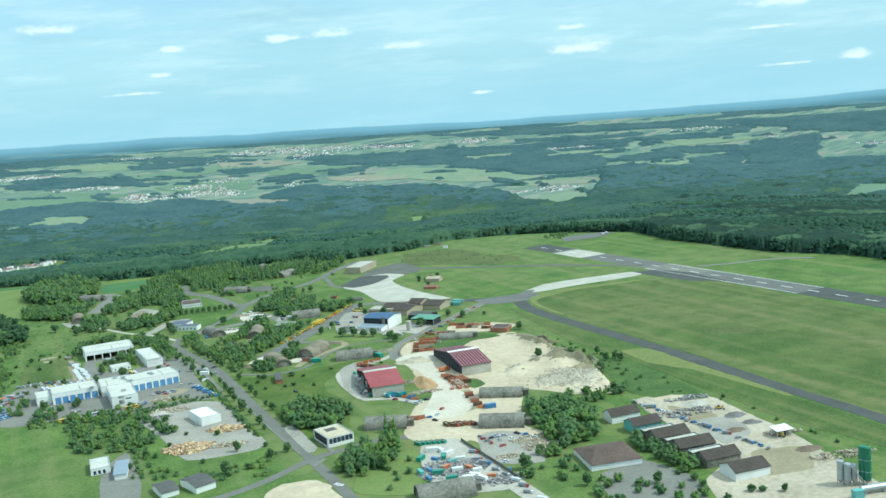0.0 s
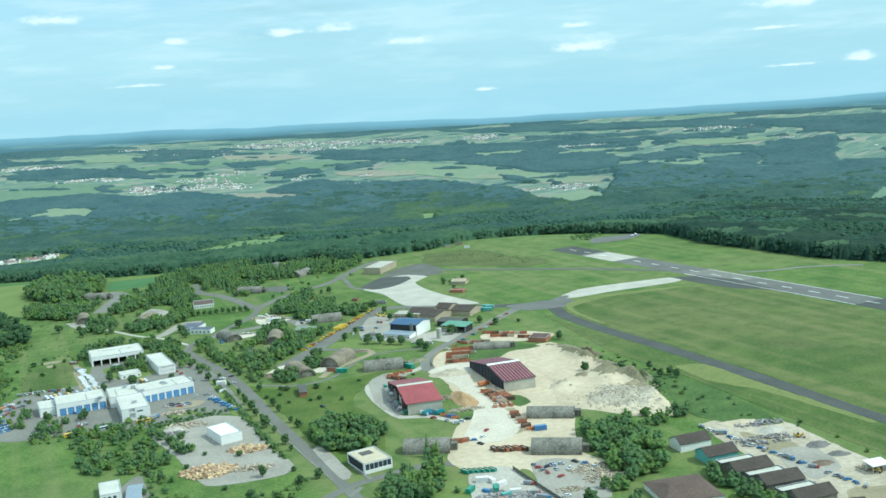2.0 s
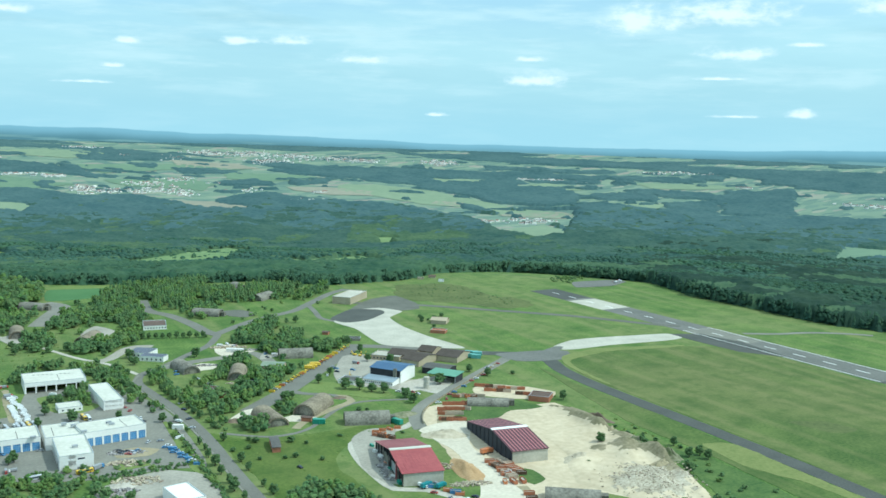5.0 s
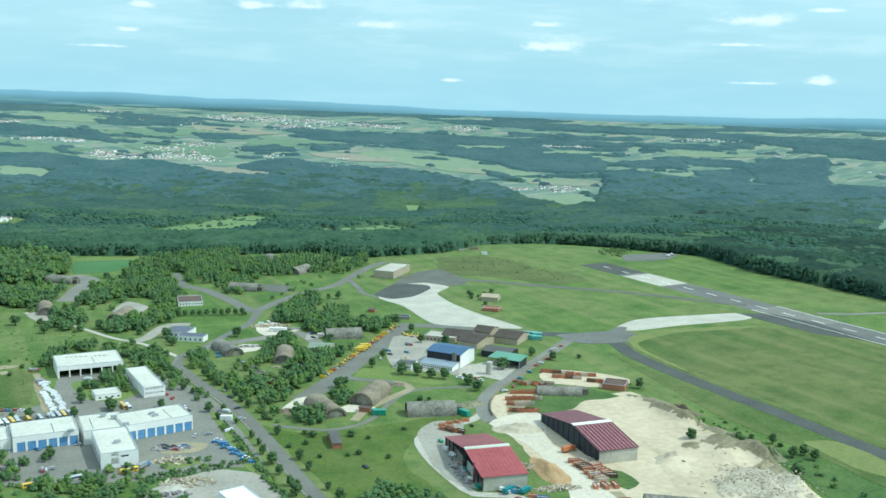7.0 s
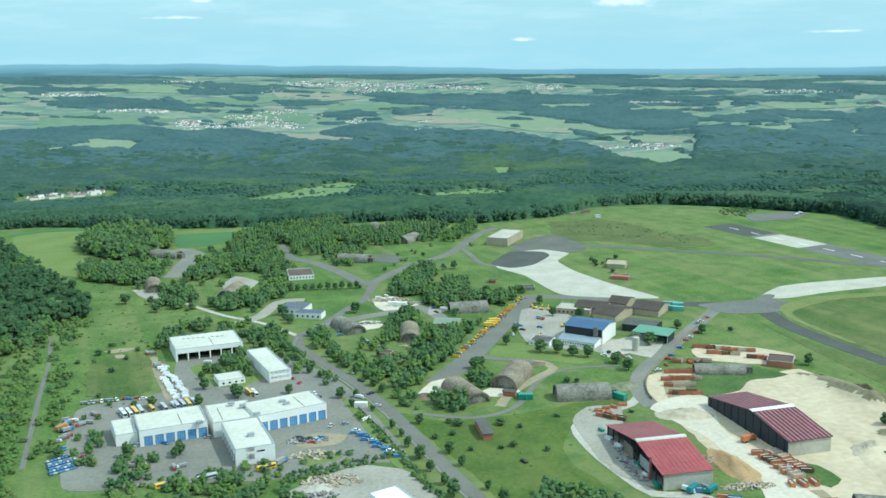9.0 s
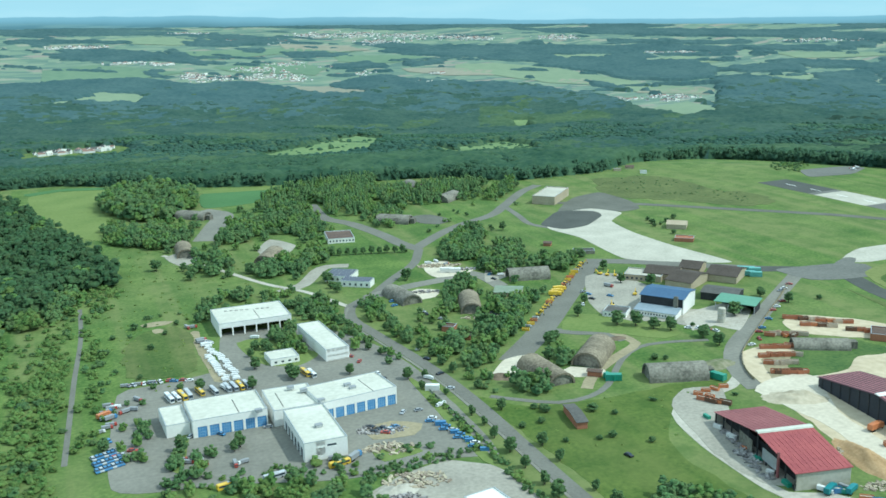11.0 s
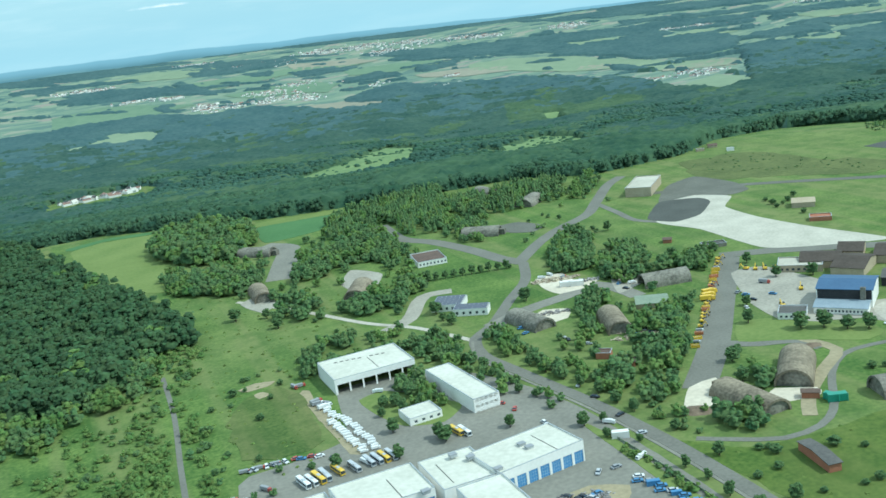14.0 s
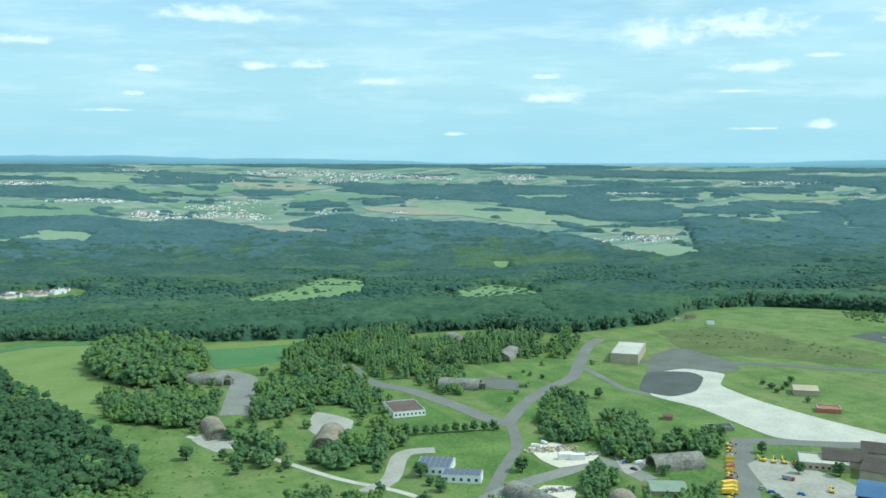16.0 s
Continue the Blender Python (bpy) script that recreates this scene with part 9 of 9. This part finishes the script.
for i in range(22):
    p = Vector((358.5, 526.6)).lerp(Vector((366.6, 409.8)), (i + RNG.uniform(-.3, .3)) / 21)
    if i % 3:
        park(p.x + 6, p.y + RNG.uniform(-3, 3), RNG.uniform(0, 180))
    else:
        k = RNG.choice("sbr")
        put("truck" + k, TRUCKS[k], p.x + 6, p.y, RNG.uniform(0, 180), .85)
for x, y in [(397.3, 482.5), (391.4, 423.0)]:
    put("machiney", lambda: machine(P_YELLOW, "yellow"), x, y, RNG.uniform(0, 360), 1.0)
scatter("scrap", 396.0, 512.8, 16, 5, 110, .9, M_SCRAP, "parked plant and scrap on the sand", "scrap", 1.3, 1)
scatter("scrap", 397.3, 427.0, 12, 5, 80, .9, M_RUBBLE, "stacked pale goods on the sand", "scrap", 1.3, 1)
patch("worn_ground", [(371.4, 473.7), (391.9, 466.9), (383.7, 437.8), (361.1, 431.1), (360.4, 449.9)], M_YARDPALE, "worn wheel-packed ground in the yard", "ground", 0.08, 3.0)

for i, k in enumerate("gwwogwg"):
    p = Vector((239.5, 728.0)).lerp(Vector((227.5, 662.0)), i / 6)
    put("box" + k, BOXES[k], p.x + RNG.uniform(-.6, .6), p.y - 2, 10 + RNG.uniform(-20, 20), RNG.uniform(.45, .65))
scatter("scrap", 232, 690, 4, 26, 130, .9, M_SCRAP, "dark clutter along the wall of the red hall", "scrap", 1.3, 1)
for x, y in [(252.7, 750.3), (258.4, 752.0), (263.7, 752.0), (269.6, 752.7), (255.6, 745.0)]:
    put("skipo", SKIPS["o"], x, y, RNG.uniform(20, 80), .9)
grove("scrub", [(258.5, 754.8), (272.7, 752.0), (272.9, 739.6), (260.8, 742.3), (254.3, 745.7)], 4.5, 4, 3, BUSHES, "green bushes behind the red hall", 0.5, "shrubs")
grove("scrub", [(229.5, 759.4), (242.5, 760.1), (245.2, 752.1), (230.9, 742.5), (222.3, 746.6)], 6, 4, 2.5, BUSHES, "low green bushes in the meadow", 0.2, "shrubs")

block("small_workshop", 36.9, 625.9, -3.4, 11.5, 20.8, 4.0, "small flat-roofed workshop beside a paved lot", M_TANPALE, M_ROOFLIGHT, "", evenly(3, 1, 9, 1.6, .2, 2.6), M_GLASS)
gable("small_workshop", 48.0, 610.3, -10.2, 7.3, 25.2, 3.6, 5.0, "narrow shed with a grey-blue sheet roof", M_TANPALE, M_GREYBLUE, category="shed")
grove("young_trees", [(155.7, 826.6), (157.7, 786.4), (171.0, 782.2), (189.5, 803.0), (172.3, 826.5), (171.8, 843.1)], 6, 4.5, 4, CROWNS + BUSHES, SMALL, 0.3)


# ---- far end of the airfield ----
def light_aircraft(x, y, rz):
    e = thing("light_aircraft", x, y, rz, "small white high-wing aircraft parked on the grass", "aircraft")
    part("fuselage", shaped([(.5, -.35, .35, -2.6, 3.6), (1.0, -.55, .55, -3.1, 4.2), (1.6, -.5, .5, -1.6, 1.4), (1.9, -.4, .4, -.9, .9)]), P_WHITE, e)
    part("wing", boxes((-5.5, -.8, 1.92, 5.5, .8, 2.08)), P_WHITE, e)
    part("tailplane", boxes((-1.7, 3.4, 1.02, 1.7, 4.2, 1.12)), P_WHITE, e)
    part("fin", prism(bmesh.new(), [(3.2, 1.0), (4.3, 1.0), (4.5, 2.4), (4.0, 2.4)], -.06, .06, along="x"), P_RED, e)
    for px, py in ((-1.1, -.4), (1.1, -.4), (0, -2.4)):
        part("wheel", prism(bmesh.new(), [(py + math.cos(i * .785) * .25, .25 + math.sin(i * .785) * .25) for i in range(8)], px - .1, px + .1, along="x"), M_TYRE, e)
        part("strut", boxes((px - .05, py - .05, .3, px + .05, py + .05, .9)), P_GREY, e)
    return e


patch("apron", [(722, 1190), (742, 1226), (800, 1222), (812, 1205), (770, 1182)], M_RUNWAY, "old asphalt pad beside the forest", "apron", 0.06, 1.0)
light_aircraft(792, 1201, 40), light_aircraft(803, 1207, 70)
block("hut", 582, 1293, -30, 7.0, 5.0, 3.0, "small white hut in the rough grass", M_WHITE, M_ROOFLIGHT, category="hut")
gable("hut", 586, 1327, -25, 9.0, 6.0, 2.6, 3.8, "small tan hut at the forest edge", M_TAN, M_BROWNROOF, category="hut")
block("hut", 566, 1321, -25, 8.0, 5.0, 2.6, "low pale hut at the forest edge", M_TAN, M_CONCRETE, category="hut")
patch("field", [(503, 1261), (565, 1283), (591, 1250), (590, 1180), (603, 1112), (581, 1095), (563, 1147), (539, 1191), (507, 1209)], M_HEATH, "brownish rough heath on the airfield", "field", 0.036, 4.0)
grove("scrub", [(503, 1261), (565, 1283), (591, 1250), (600, 1130), (581, 1095), (563, 1147), (507, 1209)], 7, 3.2, 1.3, BUSHES, "low dark heath bushes on the airfield", 0.3, "shrubs", 0.2)
grove("scrub", [(715, 1240), (737, 1272), (760, 1240), (735, 1218)], 5, 4, 2.2, BUSHES, "strip of low bushes on the airfield", 0.8, "shrubs", 0.3)
M_STRAW = material("yellowish mown grass", (0.135, 0.172, 0.054), (0.225, 0.240, 0.088), 0.95, 0.04, fine=9, detail=9)
patch("field", [(434, 642), (454, 634), (453, 570), (452, 480), (447, 478), (442, 560), (430, 596)], M_STRAW, "yellowish mown strip beside the taxiway", "field", 0.045, 2.0)
patch("field", [(490, 882), (540, 896), (622, 874), (600, 872), (540, 882), (490, 868), (478, 845), (472, 790), (469, 790), (474, 850)], M_STRAW, "yellowish mown strip beside the taxiway", "field", 0.045, 2.0)
e = open_shed("fuel_shelter", 392.5, 423.0, -8, 9.0, 6.0, 4.6, "small open shelter with a flat white roof", M_WHITE, M_STEEL, M_TANPALE)
for i in range(9):
    if i != 5:
        part("roof_marking", boxes((-14 + i * 3.1, 9.2 - i * .55, 7.56, -12.1 + i * 3.1, 10.6 - i * .55, 7.575)), M_GREYROOF, garage)
P_TEAL = paint("dark teal paint", .03, .22, .24)
for x, y in ((239.3, 648.6), (246.8, 645.2)):
    put("truckt", lambda: truck(P_TEAL, P_TEAL, "dark teal"), x, y, 115, .9)
patch("field", [(404, 660), (412, 640), (420, 616), (418, 560), (408, 505), (385, 518), (374, 549), (386, 585), (396, 618)], M_ROUGH, "rough dark grass and herbs on the bank", "field", 0.05, 3.0)
